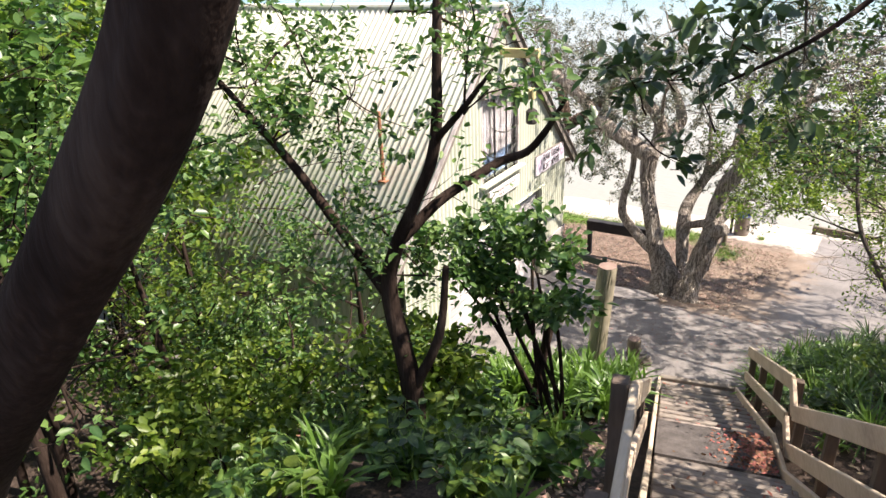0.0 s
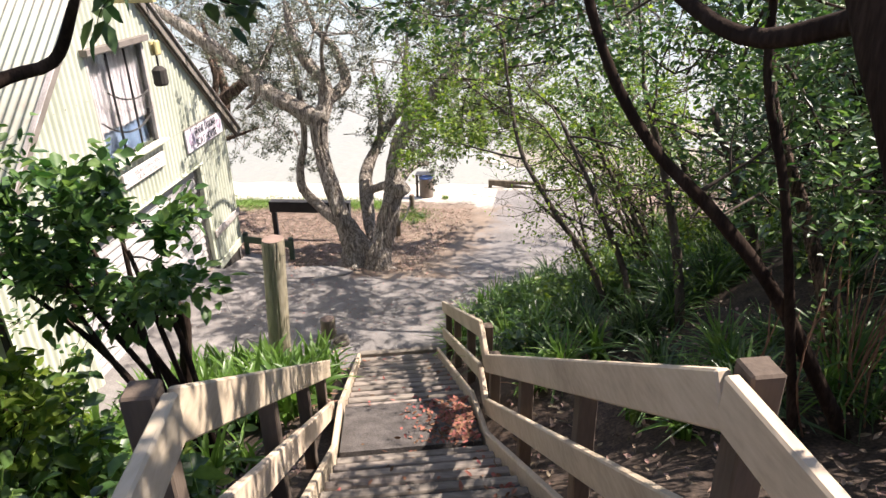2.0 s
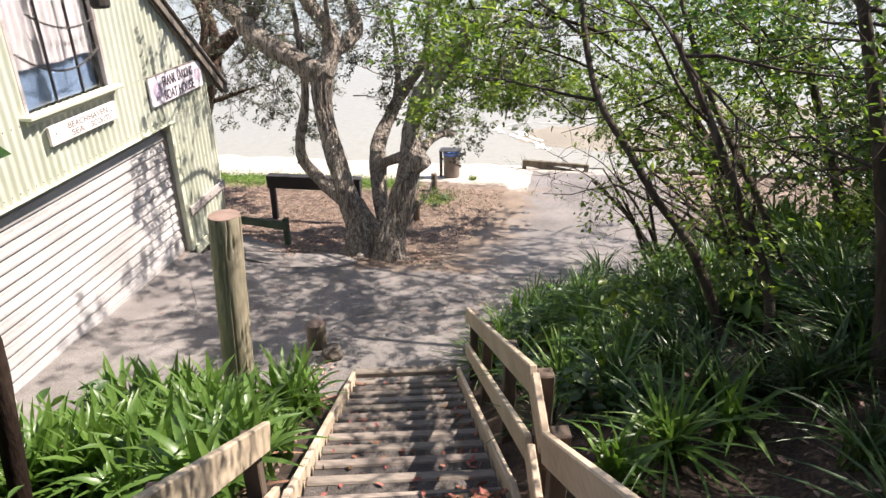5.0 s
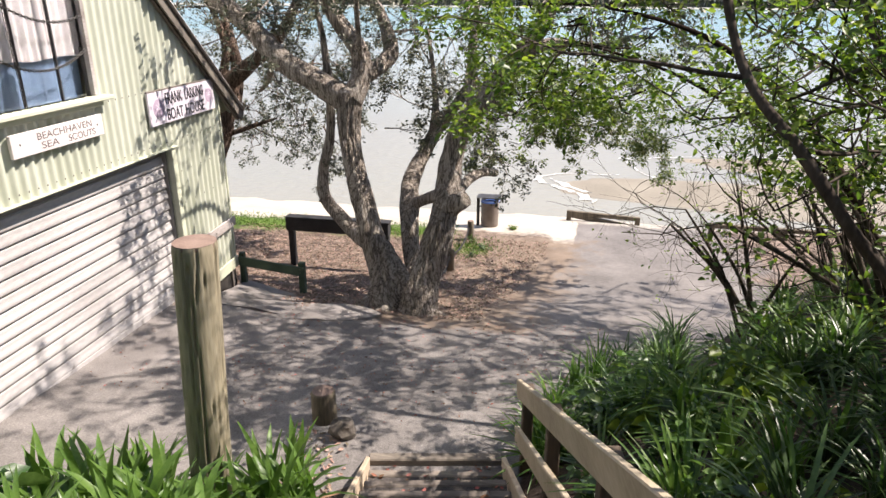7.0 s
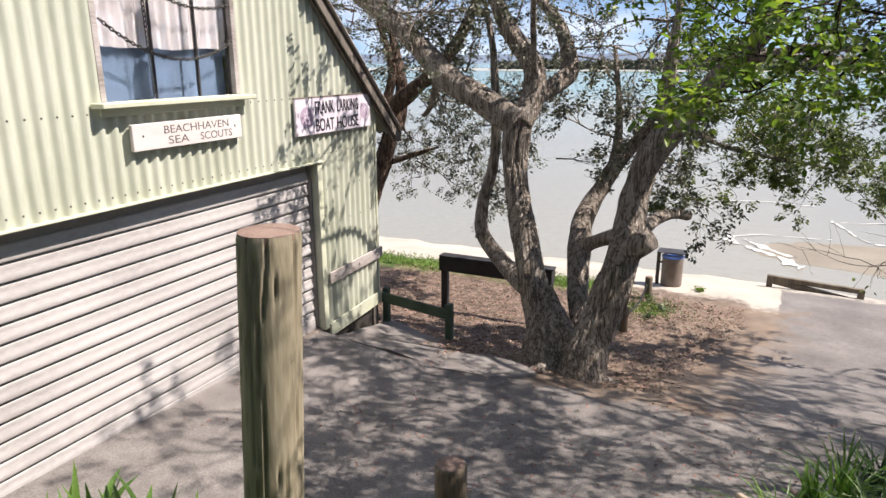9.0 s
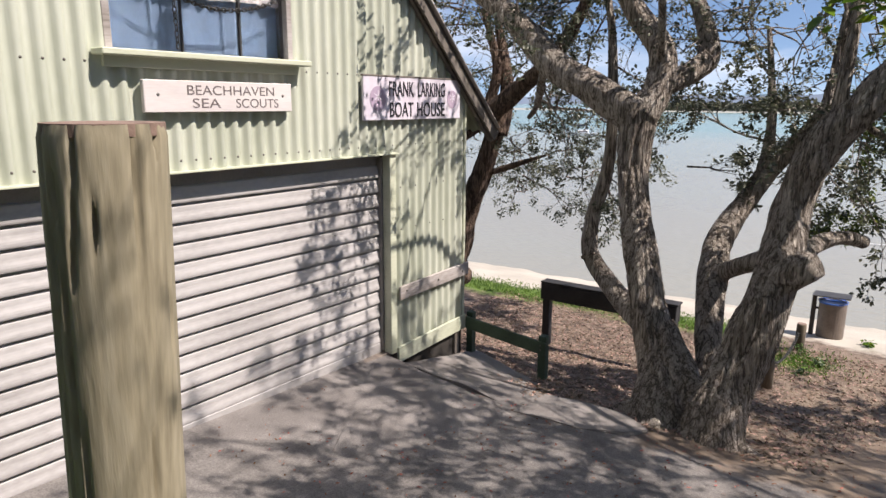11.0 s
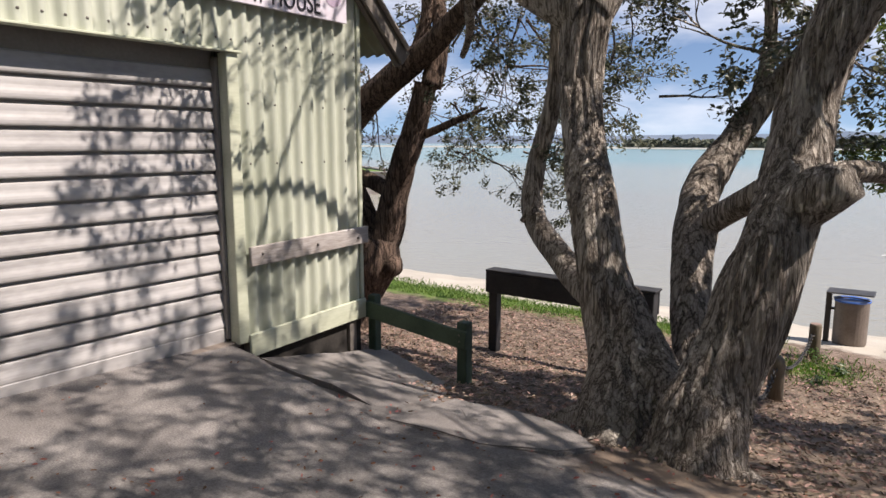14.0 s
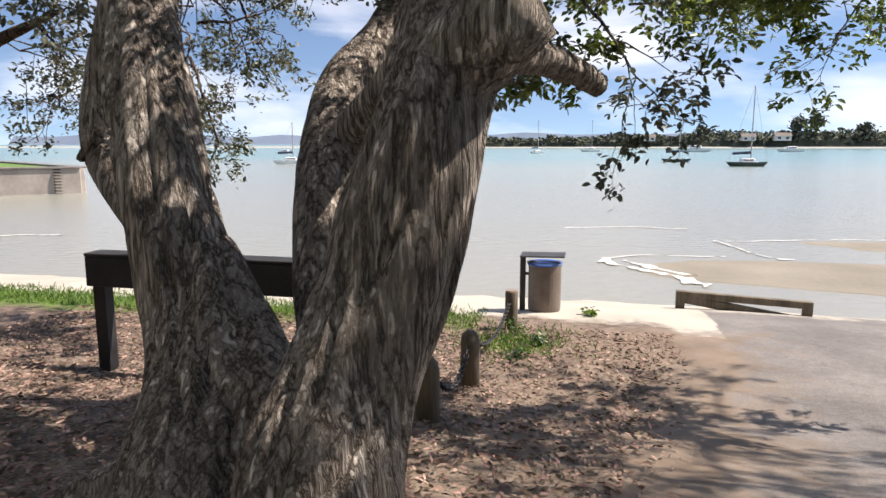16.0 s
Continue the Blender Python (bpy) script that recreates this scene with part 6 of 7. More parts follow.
def build_wall_tree():
    rng = np.random.default_rng(33)
    t = thing("coastal_tree", (0, 0, 0), "gnarled reddish brown coastal tree behind the boathouse corner", "tree")
    limb("trunk", [(-8.89, 19.10, -1.45, 0.55), (-8.79, 19.10, -0.62, 0.43), (-8.55, 19.10, -0.29, 0.44), (-8.38, 19.10, -0.01, 0.44), (-8.26, 19.10, 0.37, 0.37)], M_BARK_RED, t, 48, 0.04, 0.022, 0.3, 2.0, "twisted brown trunk with a burl")
    limb("limb", [(-8.40, 19.10, 0.23, 0.28), (-8.53, 19.10, 0.51, 0.27), (-8.88, 19.10, 1.27, 0.26), (-9.02, 19.10, 1.76, 0.27), (-8.65, 19.10, 2.14, 0.25), (-8.07, 19.10, 2.52, 0.20), (-7.4, 19.1, 2.9, 0.17), (-6.7, 19.05, 3.35, 0.14), (-6.0, 18.9, 3.9, 0.11), (-5.4, 18.7, 4.8, 0.06)], M_BARK_RED, t, 32, 0.05, 0.016, 0.2, 5.0)
    limb("limb", [(-8.30, 19.25, 0.15, 0.29), (-8.09, 19.25, 0.56, 0.23), (-7.97, 19.25, 1.00, 0.20), (-7.74, 19.25, 1.56, 0.18), (-7.56, 19.25, 2.01, 0.16), (-7.38, 19.25, 2.53, 0.15)], M_BARK_RED, t, 32, 0.05, 0.016, 0.22, 8.0)
    limb("limb", [(-7.3, 19.25, 2.5, 0.15), (-7.25, 19.4, 3.2, 0.12), (-7.5, 19.5, 4.3, 0.07), (-7.7, 19.5, 5.2, 0.03)], M_BARK_RED, t, 16, 0.08, 0.01, 0.15)
    limb("limb", [(-8.70, 19.20, 1.24, 0.11), (-8.39, 19.20, 1.16, 0.12), (-8.00, 19.20, 1.01, 0.12)], M_BARK_RED, t, 12, 0.06, 0.008)
    limb("limb", [(-7.56, 19.30, 1.84, 0.08), (-7.43, 19.30, 1.85, 0.06), (-6.93, 19.30, 2.02, 0.05), (-6.41, 19.30, 2.19, 0.02)], M_BARK_RED, t, 10, 0.06, 0.005)
    limb("burl", [(-7.95, 19.1, -0.1, 0.16), (-7.82, 19.07, -0.06, 0.15), (-7.74, 19.06, -0.05, 0.09)], M_BARK_RED, t, 16, 0.04, 0.01, 0.3)
    limb("limb", [(-7.58, 19.2, 2.84, 0.10), (-7.4, 19.3, 3.6, 0.08), (-7.7, 19.3, 4.6, 0.05)], M_BARK_RED, t, 12, 0.08, 0.006)
    starts = []
    for _ in range(26):
        starts.append(((rng.uniform(-9.5, -6.0), rng.uniform(19.0, 21.5), rng.uniform(2.8, 5.6)), rng.normal(size=3) * np.array([1, 1, 0.6]), 1.2, 0.025))
    for _ in range(17):
        starts.append(((rng.uniform(-8.0, -5.7), rng.uniform(20.2, 21.8), rng.uniform(1.5, 3.2)), rng.normal(size=3) * 0.7 + np.array([0.4, 0.3, -0.2]), 0.9, 0.02))
    crown_from(rng, t, starts, M_LEAF_POHU, per=15, leaf=0.066, wide=0.034, scatter=0.05, bark=M_BARK_RED, kids=4, spread=0.9, lift=0.0, ends=True)


build_wall_tree()


def build_near_trees():
    rng = np.random.default_rng(41)
    # dark trunk that leans across at the top of the steps
    t = thing("leaning_tree", (0, 0, 0), "dark trunk leaning close beside the top steps", "tree")
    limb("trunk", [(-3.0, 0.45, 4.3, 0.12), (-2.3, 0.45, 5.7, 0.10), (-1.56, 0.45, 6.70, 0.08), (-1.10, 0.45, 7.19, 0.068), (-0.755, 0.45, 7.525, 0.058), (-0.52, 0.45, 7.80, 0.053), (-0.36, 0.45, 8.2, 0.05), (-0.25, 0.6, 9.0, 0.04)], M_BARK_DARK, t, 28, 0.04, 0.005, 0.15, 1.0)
    crown_from(rng, t, [((-0.5 + rng.uniform(-0.6, 1.2), 1.0 + rng.uniform(-1.5, 1.5), rng.uniform(9.2, 10.6)), rng.normal(size=3) * np.array([1, 1, 0.5]), 1.3, 0.03) for _ in range(6)], M_LEAF_DARK, per=5, leaf=0.09, wide=0.045, scatter=0.06)
    # dark trunk beyond the east rail
    t = thing("dark_tree", (0, 0, 0), "dark slender tree beyond the handrail", "tree")
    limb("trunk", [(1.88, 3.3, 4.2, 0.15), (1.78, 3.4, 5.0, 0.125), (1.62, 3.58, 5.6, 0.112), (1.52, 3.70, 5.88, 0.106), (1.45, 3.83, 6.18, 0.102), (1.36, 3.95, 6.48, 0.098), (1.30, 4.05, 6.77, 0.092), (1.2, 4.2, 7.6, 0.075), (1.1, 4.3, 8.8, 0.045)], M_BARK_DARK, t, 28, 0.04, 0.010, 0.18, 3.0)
    limb("limb", [(1.38, 3.95, 6.52, 0.05), (1.29, 4.10, 6.45, 0.042), (1.06, 4.34, 6.39, 0.034), (0.8, 4.75, 6.6, 0.026), (0.3, 5.6, 7.1, 0.014)], M_BARK_DARK, t, 10, 0.08)
    # crown added above the view to shade the west rail and the steps
    crown_from(rng, t, [((0.9 + rng.uniform(-0.8, 1.5), 3.8 + rng.uniform(-1.2, 2.5), rng.uniform(8.3, 9.4)), rng.normal(size=3) * np.array([1, 1, 0.4]), 1.2, 0.03) for _ in range(7)] + [((rng.uniform(-0.3, 1.3), rng.uniform(5.0, 7.6), rng.uniform(8.7, 9.5)), rng.normal(size=3) * np.array([1, 1, 0.3]), 1.0, 0.03) for _ in range(5)] + [((rng.uniform(1.0, 2.3), rng.uniform(3.2, 6.6), rng.uniform(8.3, 8.9)), rng.normal(size=3) * np.array([1, 1, 0.25]), 0.9, 0.03) for _ in range(13)] + [((rng.uniform(1.3, 2.0), rng.uniform(3.0, 4.6), rng.uniform(8.3, 8.8)), rng.normal(size=3) * np.array([1, 1, 0.2]), 0.7, 0.03) for _ in range(10)], M_LEAF_DARK, per=5, leaf=0.09, wide=0.045, scatter=0.06)
    # leaning stems on the east bank
    stems = [
        [(2.9, 5.6, 3.0, 0.06), (2.03, 5.6, 4.53, 0.046), (1.52, 5.6, 5.17, 0.04), (1.08, 5.6, 5.62, 0.035), (0.76, 5.6, 6.16, 0.03), (0.5, 5.8, 7.0, 0.02)],
        [(3.2, 6.4, 2.8, 0.07), (2.52, 6.5, 4.64, 0.052), (2.22, 6.5, 5.28, 0.046), (2.01, 6.5, 5.83, 0.04), (1.9, 6.6, 6.8, 0.03)],
        [(2.2, 8.0, 2.2, 0.06), (2.1, 8.2, 3.4, 0.05), (1.9, 8.4, 4.4, 0.04), (1.6, 8.6, 5.4, 0.025)],
        [(1.6, 8.6, 2.0, 0.05), (1.7, 8.8, 3.0, 0.04), (1.3, 9.1, 4.0, 0.03), (0.9, 9.4, 4.8, 0.02)],
        [(2.0, 9.2, 1.4, 0.05), (1.35, 9.4, 3.0, 0.038), (0.95, 9.5, 3.55, 0.034), (0.72, 9.7, 3.88, 0.03), (0.50, 10.0, 4.19, 0.027), (0.36, 10.2, 4.65, 0.024), (0.2, 10.5, 5.6, 0.016)],
        [(2.6, 10.0, 1.6, 0.045), (2.2, 10.4, 2.9, 0.038), (1.6, 10.8, 4.0, 0.03), (1.2, 11.2, 5.0, 0.02)],
        [(3.3, 8.6, 2.4, 0.08), (3.0, 9.0, 3.8, 0.06), (2.5, 9.3, 5.0, 0.04)],
        [(3.4, 11.0, 1.4, 0.07), (3.2, 11.4, 2.8, 0.06), (2.7, 11.8, 4.2, 0.04)],
    ]
    for i, nodes in enumerate(stems):
        t = thing("bank_tree", (0, 0, 0), "slender leaning tree with small bright leaves on the bank", "tree", group="slender trees on the east bank")
        limb("trunk", nodes, M_BARK_DARK if i == 0 else M_BARK_RED if i == 1 else M_STEM, t, 12, 0.09, 0.004, 0.15, float(i))
        c = spline(nodes, 0.2)
        starts = []
        for _ in range(6):
            q = c[int(rng.integers(int(len(c) * 0.6), len(c)))][:3]
            near = i == 0
            starts.append((q, rng.normal(size=3) * np.array([1, 1, 0.6]) * (0.5 if near else 1) + np.array([0.5 if near else -0.3, 0.7 if near else 0.4, 0.3 if near else 0.15]), 0.6 if near else 1.15, 0.016))
        if i == 0:
            for _ in range(11):
                starts.append(((rng.uniform(0.25, 1.3), rng.uniform(5.6, 6.5), rng.uniform(6.2, 7.0)), rng.normal(size=3) * np.array([1, 1, 0.4]), 0.6, 0.012))
        crown_from(rng, t, starts, M_LEAF_BRIGHT if i in (2, 3, 4, 5, 7) else M_LEAF_MID, per=4, leaf=0.06, wide=0.034, scatter=0.06, bark=M_STEM, kids=4, spread=0.8)


build_near_trees()


def build_bank_bushes():
    """Open, twiggy bushes at the edge of the east bank."""
    rng = np.random.default_rng(52)
    spots = [(2.1, 14.4, 0.45, 8), (2.9, 13.4, 0.9, 8), (3.2, 14.9, 0.4, 7), (2.6, 12.2, 0.9, 6)]
    for k, (x, y, lift, n) in enumerate(spots):
        t = thing("twiggy_bush", (0, 0, 0), "open twiggy bush with sparse bright leaves", "bush", group="bushes on the east bank")
        z = ground_z(x, y) - 0.05
        starts = []
        for i in range(n):
            d = np.array([rng.normal() * 0.45 - 0.40, rng.normal() * 0.4, 1.0])
            L = rng.uniform(1.3, 2.1)
            p = np.array([x + rng.normal() * 0.12, y + rng.normal() * 0.12, z])
            mid1 = p + d / np.linalg.norm(d) * L * 0.5 + rng.normal(size=3) * 0.1
            end = mid1 + (d * np.array([1.1, 1.0, 0.8])) / np.linalg.norm(d) * L * 0.6
            nodes = [(*p, 0.032), (*mid1, 0.024), (*end, 0.012)]
            limb("stem", nodes, M_STEM, t, 6, 0.12, 0.0, 0.2, float(i))
            starts.append((mid1, d + rng.normal(size=3) * 0.7, 0.9, 0.010))
            starts.append((end, d * np.array([1, 1, 0.3]) + rng.normal(size=3) * 0.5, 0.9, 0.009))
        tips = crown_from(rng, t, starts, M_LEAF_BRIGHT, per=0, bark=M_STEM, kids=4, spread=0.8, lift=0.02, wander=0.35)
        tips = [q for q in tips if q[0][2] > 3.0 or rng.random() < 0.06]
        if tips:
            pos, way, ln = rosettes(rng, tips, 4, 0.055, 0.05)
            part("foliage", leaf_mesh("foliage", pos, way, ln, ln * 0.55, M_LEAF_BRIGHT, rng), None, t, kind="stuff")
    # hanging leafy canopy over the forecourt edge
    t = thing("canopy_tree", (0, 0, 0), "small-leaved tree spreading bright foliage over the path edge", "tree")
    limb("trunk", [(3.1, 12.4, 0.8, 0.08), (2.6, 12.8, 2.3, 0.06), (1.8, 13.2, 3.5, 0.04), (0.9, 13.4, 4.2, 0.025), (-0.2, 13.6, 4.5, 0.015), (-1.0, 13.8, 4.5, 0.008)], M_BARK_DARK, t, 14, 0.09, 0.005, 0.15)
    limb("limb", [(2.1, 13.1, 3.0, 0.035), (1.3, 13.2, 3.5, 0.025), (0.5, 13.4, 3.9, 0.016), (-0.6, 13.6, 4.2, 0.007)], M_BARK_DARK, t, 10, 0.09)
    starts = []
    for _ in range(13):
        starts.append(((rng.uniform(1.1, 2.4), rng.uniform(10.8, 12.3), rng.uniform(3.6, 4.9)), rng.normal(size=3) * np.array([1, 1, 0.6]), 0.7, 0.012))
    for _ in range(18):
        f = rng.random()
        p = np.array([0.8 - 1.9 * f, 13.4 + 0.3 * f, 4.15 - 0.1 * f]) + rng.normal(size=3) * np.array([0.35, 0.45, 0.42])
        starts.append((p, rng.normal(size=3) * np.array([1, 1, 0.6]) + np.array([-0.3, 0, 0]), 0.85, 0.012))
    crown_from(rng, t, starts, M_LEAF_BRIGHT, per=6, leaf=0.075, wide=0.04, scatter=0.05, bark=M_BARK_DARK, kids=4)


build_bank_bushes()


def build_west_trees():
    rng = np.random.default_rng(63)
    t = thing("forked_shrub", (0, 0, 0), "dark many-forked small tree below the steps", "tree")
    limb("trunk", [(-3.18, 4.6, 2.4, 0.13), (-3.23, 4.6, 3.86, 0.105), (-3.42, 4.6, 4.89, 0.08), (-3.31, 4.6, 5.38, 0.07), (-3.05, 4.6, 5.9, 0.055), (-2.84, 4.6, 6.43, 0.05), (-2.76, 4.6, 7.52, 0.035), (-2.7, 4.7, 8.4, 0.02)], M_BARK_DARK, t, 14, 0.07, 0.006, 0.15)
    limb("limb", [(-3.30, 4.6, 5.42, 0.06), (-3.05, 4.9, 5.75, 0.05), (-2.85, 5.15, 5.92, 0.045), (-2.68, 5.5, 6.04, 0.042), (-2.5, 5.7, 6.10, 0.038), (-2.25, 5.6, 6.38, 0.03), (-2.05, 5.5, 6.68, 0.015)], M_BARK_DARK, t, 10, 0.07)
    limb("limb", [(-3.42, 4.6, 4.85, 0.06), (-4.23, 4.5, 5.95, 0.045), (-4.67, 4.4, 6.49, 0.035), (-5.17, 4.3, 7.07, 0.02)], M_BARK_DARK, t, 10, 0.07)
    limb("limb", [(-3.2, 4.6, 3.9, 0.06), (-2.95, 4.7, 4.5, 0.045), (-2.9, 4.8, 5.2, 0.03)], M_BARK_DARK, t, 10, 0.07)
    limb("limb", [(-2.84, 4.6, 6.43, 0.03), (-2.5, 4.5, 6.75, 0.025), (-2.25, 4.5, 7.05, 0.012)], M_BARK_DARK, t, 8, 0.07)
    starts = []
    for p in ((-2.76, 4.6, 7.4), (-4.5, 4.4, 6.3), (-4.9, 4.3, 6.8), (-2.5, 4.5, 6.7), (-3.6, 4.6, 5.6), (-4.2, 4.5, 5.9), (-3.2, 4.9, 5.0), (-5.2, 4.3, 7.1), (-4.0, 4.8, 6.6), (-3.5, 5.0, 7.4), (-4.7, 4.4, 7.0), (-4.2, 4.5, 7.2), (-4.5, 4.5, 6.6), (-5.0, 4.6, 6.3), (-4.9, 4.5, 7.4), (-3.9, 4.4, 6.9)):
        for _ in range(2):
            starts.append((p, rng.normal(size=3), 0.75, 0.012))
    crown_from(rng, t, starts, M_LEAF_MID, per=4, leaf=0.09, wide=0.05, scatter=0.07, bark=M_BARK_DARK, kids=3)
    # thin stems down the west slope
    for i, (x, y, h, lean) in enumerate(((-8.5, 6.0, 4.6, 0.3), (-7.2, 4.6, 4.8, -0.2), (-5.6, 6.6, 3.6, 0.2), (-9.4, 5.2, 5.0, 0.2), (-6.6, 2.6, 5.2, 0.5), (-8.0, 3.2, 5.5, -0.3), (-5.2, 2.0, 4.6, -0.4), (-10.5, 6.6, 5.2, 0.1), (-10.2, 3.6, 5.5, 0.3))):
        z = ground_z(x, y) - 0.1
        t = thing("slope_tree", (0, 0, 0), "thin-stemmed young tree on the shady slope", "tree", group="thin trees on the west slope")
        nodes = [(x, y, z, 0.075), (x + lean * 0.3, y + 0.1, z + h * 0.4, 0.06), (x + lean * 0.7, y, z + h * 0.75, 0.04), (x + lean, y - 0.1, z + h, 0.02)]
        limb("trunk", nodes, M_BARK_DARK, t, 10, 0.12, 0.004, 0.15, float(i))
        starts = [((x + lean * 0.8 + rng.normal() * 0.4, y + rng.normal() * 0.4, z + h * rng.uniform(0.45, 1.05)), rng.normal(size=3) + np.array([0, 0, 0.1]), 1.2, 0.018) for _ in range(12)]
        crown_from(rng, t, starts, M_LEAF_BRIGHT if i % 2 else M_LEAF_MID, per=5, leaf=0.10, wide=0.055, scatter=0.08, bark=M_BARK_DARK, kids=3)


    # big-leaved shrub on bare stems beside the west rail
    t = thing("stemmed_shrub", (0, 0, 0), "large-leaved shrub on bare thin stems beside the handrail", "shrub")
    starts = []
    for i, (bx, tx, ty, tz) in enumerate(((-2.15, -2.3, 5.9, 4.65), (-2.22, -2.5, 6.0, 4.85), (-2.3, -2.75, 5.9, 4.65), (-2.15, -2.9, 6.1, 5.0), (-2.3, -3.15, 6.0, 4.75), (-2.4, -2.65, 6.2, 5.0), (-2.5, -3.35, 6.1, 5.0), (-2.45, -3.5, 5.9, 4.7))):
        z = ground_z(bx, 6.0) - 0.05
        limb("stem", [(bx, 6.0, z, 0.03), (bx - 0.02, 6.02, z + 0.6, 0.024), ((bx + tx) / 2, 6.0, 3.9, 0.022), (tx, ty, tz - 0.15, 0.014)], M_BARK_DARK, t, 8, 0.1, 0.003, 0.15, float(i))
        for _ in range(2):
            starts.append(((tx, ty, tz - 0.2), rng.normal(size=3) * np.array([1, 1, 0.4]) + np.array([-0.1, 0, 0.15]), 0.42, 0.010))
    crown_from(rng, t, starts, M_LEAF_MID, per=4, leaf=0.13, wide=0.08, scatter=0.05, bark=M_BARK_DARK, kids=3)
    t = thing("dead_stub", (0, 0, 0), "upright mossy dead stem stub among the leaves", "stump")
    z = ground_z(-2.62, 7.0) - 0.1
    limb("stem", [(-3.0, 7.0, z, 0.07), (-2.92, 6.99, z + 0.5, 0.056), (-2.74, 6.97, 3.45, 0.058), (-2.74, 6.97, 3.66, 0.05), (-2.74, 6.97, 3.72, 0.02)], M_BARK_DARK, t, 14, 0.06, 0.006, 0.2, 2.0)


build_west_trees()


def build_screen_trees():
    """Hanging foliage above the steps, tall trees behind the slope and the dark thicket on the east side."""
    rng = np.random.default_rng(71)
    t = thing("overhanging_tree", (0, 0, 0), "dark large-leaved branches hanging over the steps", "tree")
    limb("trunk", [(2.4, 5.7, 3.0, 0.04), (1.88, 5.5, 5.15, 0.028), (1.62, 5.5, 6.0, 0.024), (1.45, 5.4, 6.8, 0.022), (0.6, 4.9, 7.5, 0.024), (-0.4, 4.5, 7.6, 0.016)], M_BARK_DARK, t, 12, 0.1, 0.005, 0.15)
    limb("limb", [(0.1, 4.7, 7.56, 0.02), (-0.2, 4.5, 7.3, 0.014), (-0.7, 4.5, 7.0, 0.008)], M_BARK_DARK, t, 8, 0.1)
    starts = []
    for _ in range(13):
        p = np.array([-0.75, 4.5, 6.95]) + rng.normal(size=3) * np.array([0.42, 0.3, 0.22])
        p[2] = max(p[2], 6.7)
        starts.append((p, rng.normal(size=3) * 0.6 + np.array([0.1, 0, 0.1]), 0.42, 0.008))
    crown_from(rng, t, starts, M_LEAF_DARK, per=3, leaf=0.13, wide=0.065, scatter=0.04, bark=M_BARK_DARK, kids=3, twig_level=1, flat=0.9)
    for i, (x, y, h) in enumerate(((-12.5, 7.5, 9), (-15, 11, 10), (-17.5, 8, 10), (-11.5, 3.5, 8.5), (-14, 4.0, 9.5), (-19, 13, 10), (-21, 9, 11), (-9.0, 1.0, 8), (-16.5, 2, 10))):
        z = ground_z(max(x, -25), y) - 0.1
        t = thing("background_tree", (0, 0, 0), "leafy green tree closing off the slope", "tree", group="tall trees behind the slope")
        limb("trunk", [(x, y, z, 0.16), (x + 0.2, y, z + h * 0.4, 0.12), (x - 0.1, y + 0.2, z + h * 0.8, 0.06)], M_BARK_DARK, t, 10, 0.3, 0.006, 0.15, float(i))
        starts = [((x + rng.normal() * 1.1, y + rng.normal() * 1.1, z + h * rng.uniform(0.3, 1.0)), rng.normal(size=3), 1.7, 0.03) for _ in range(20)]
        crown_from(rng, t, starts, (M_LEAF_BRIGHT, M_LEAF_MID)[i % 2], per=6, leaf=0.20, wide=0.11, scatter=0.14, bark=M_BARK_DARK, kids=4)
    for i, (x, y, h) in enumerate(((4.2, 5.6, 3.6), (5.2, 7.4, 3.6), (4.4, 8.8, 3.4), (5.6, 10.2, 3.8), (4.6, 11.8, 3.2), (6.4, 12.6, 4.0), (7.4, 9.0, 4.2), (5.2, 14.2, 3.2), (7.6, 14.8, 4.0), (6.2, 16.4, 3.4), (3.6, 4.0, 3.2), (9.2, 12.0, 4.6))):
        z = ground_z(x, y) - 0.1
        t = thing("thicket_shrub", (0, 0, 0), "dark dense evergreen shrub in the bank thicket", "shrub", group="thicket on the east bank")
        starts = []
        for k in range(5):
            d = np.array([rng.normal() * 0.25, rng.normal() * 0.25, 1.0])
            p = np.array([x + rng.normal() * 0.3, y + rng.normal() * 0.3, z])
            e = p + d * h * 0.6
            limb("stem", [(*p, 0.05), (*(p + d * h * 0.3), 0.04), (*e, 0.025)], M_BARK_DARK, t, 7, 0.25, 0.0, 0.2, float(k))
            for f in (0.35, 0.65, 1.0):
                starts.append((p + d * h * 0.6 * f, d * 0.4 + rng.normal(size=3) * 0.8, 1.1, 0.018))
        crown_from(rng, t, starts, (M_LEAF_DARK, M_LEAF_DARK, M_LEAF_MID)[i % 3], per=6, leaf=0.11, wide=0.04, scatter=0.09, bark=M_BARK_DARK, kids=4)
    # tree added only to keep sun off the bank beyond the east rail
    t = thing("shade_tree", (0, 0, 0), "added dark leafy tree that shades the bank beyond the handrail", "tree")
    limb("trunk", [(4.4, 6.6, ground_z(4.4, 6.6) - 0.1, 0.12), (4.5, 6.8, 5.2, 0.09), (4.3, 7.1, 7.2, 0.05), (4.2, 7.3, 8.2, 0.02)], M_BARK_DARK, t, 12, 0.15, 0.006, 0.15)
    starts = [((rng.uniform(3.4, 5.3), rng.uniform(6.0, 8.8), rng.uniform(6.4, 8.0)), rng.normal(size=3) * np.array([1, 1, 0.5]), 0.9, 0.02) for _ in range(7)]
    crown_from(rng, t, starts, M_LEAF_DARK, per=5, leaf=0.10, wide=0.045, scatter=0.07, bark=M_BARK_DARK, kids=4)
    # tangle of dry stalks beside the leaning stems
    t = thing("dry_stalks", (2.6, 6.1, ground_z(2.6, 6.1) - 0.03), "tangle of dry reddish stalks among dark blades", "plant")
    for _ in range(26):
        a = rng.uniform(0, math.tau)
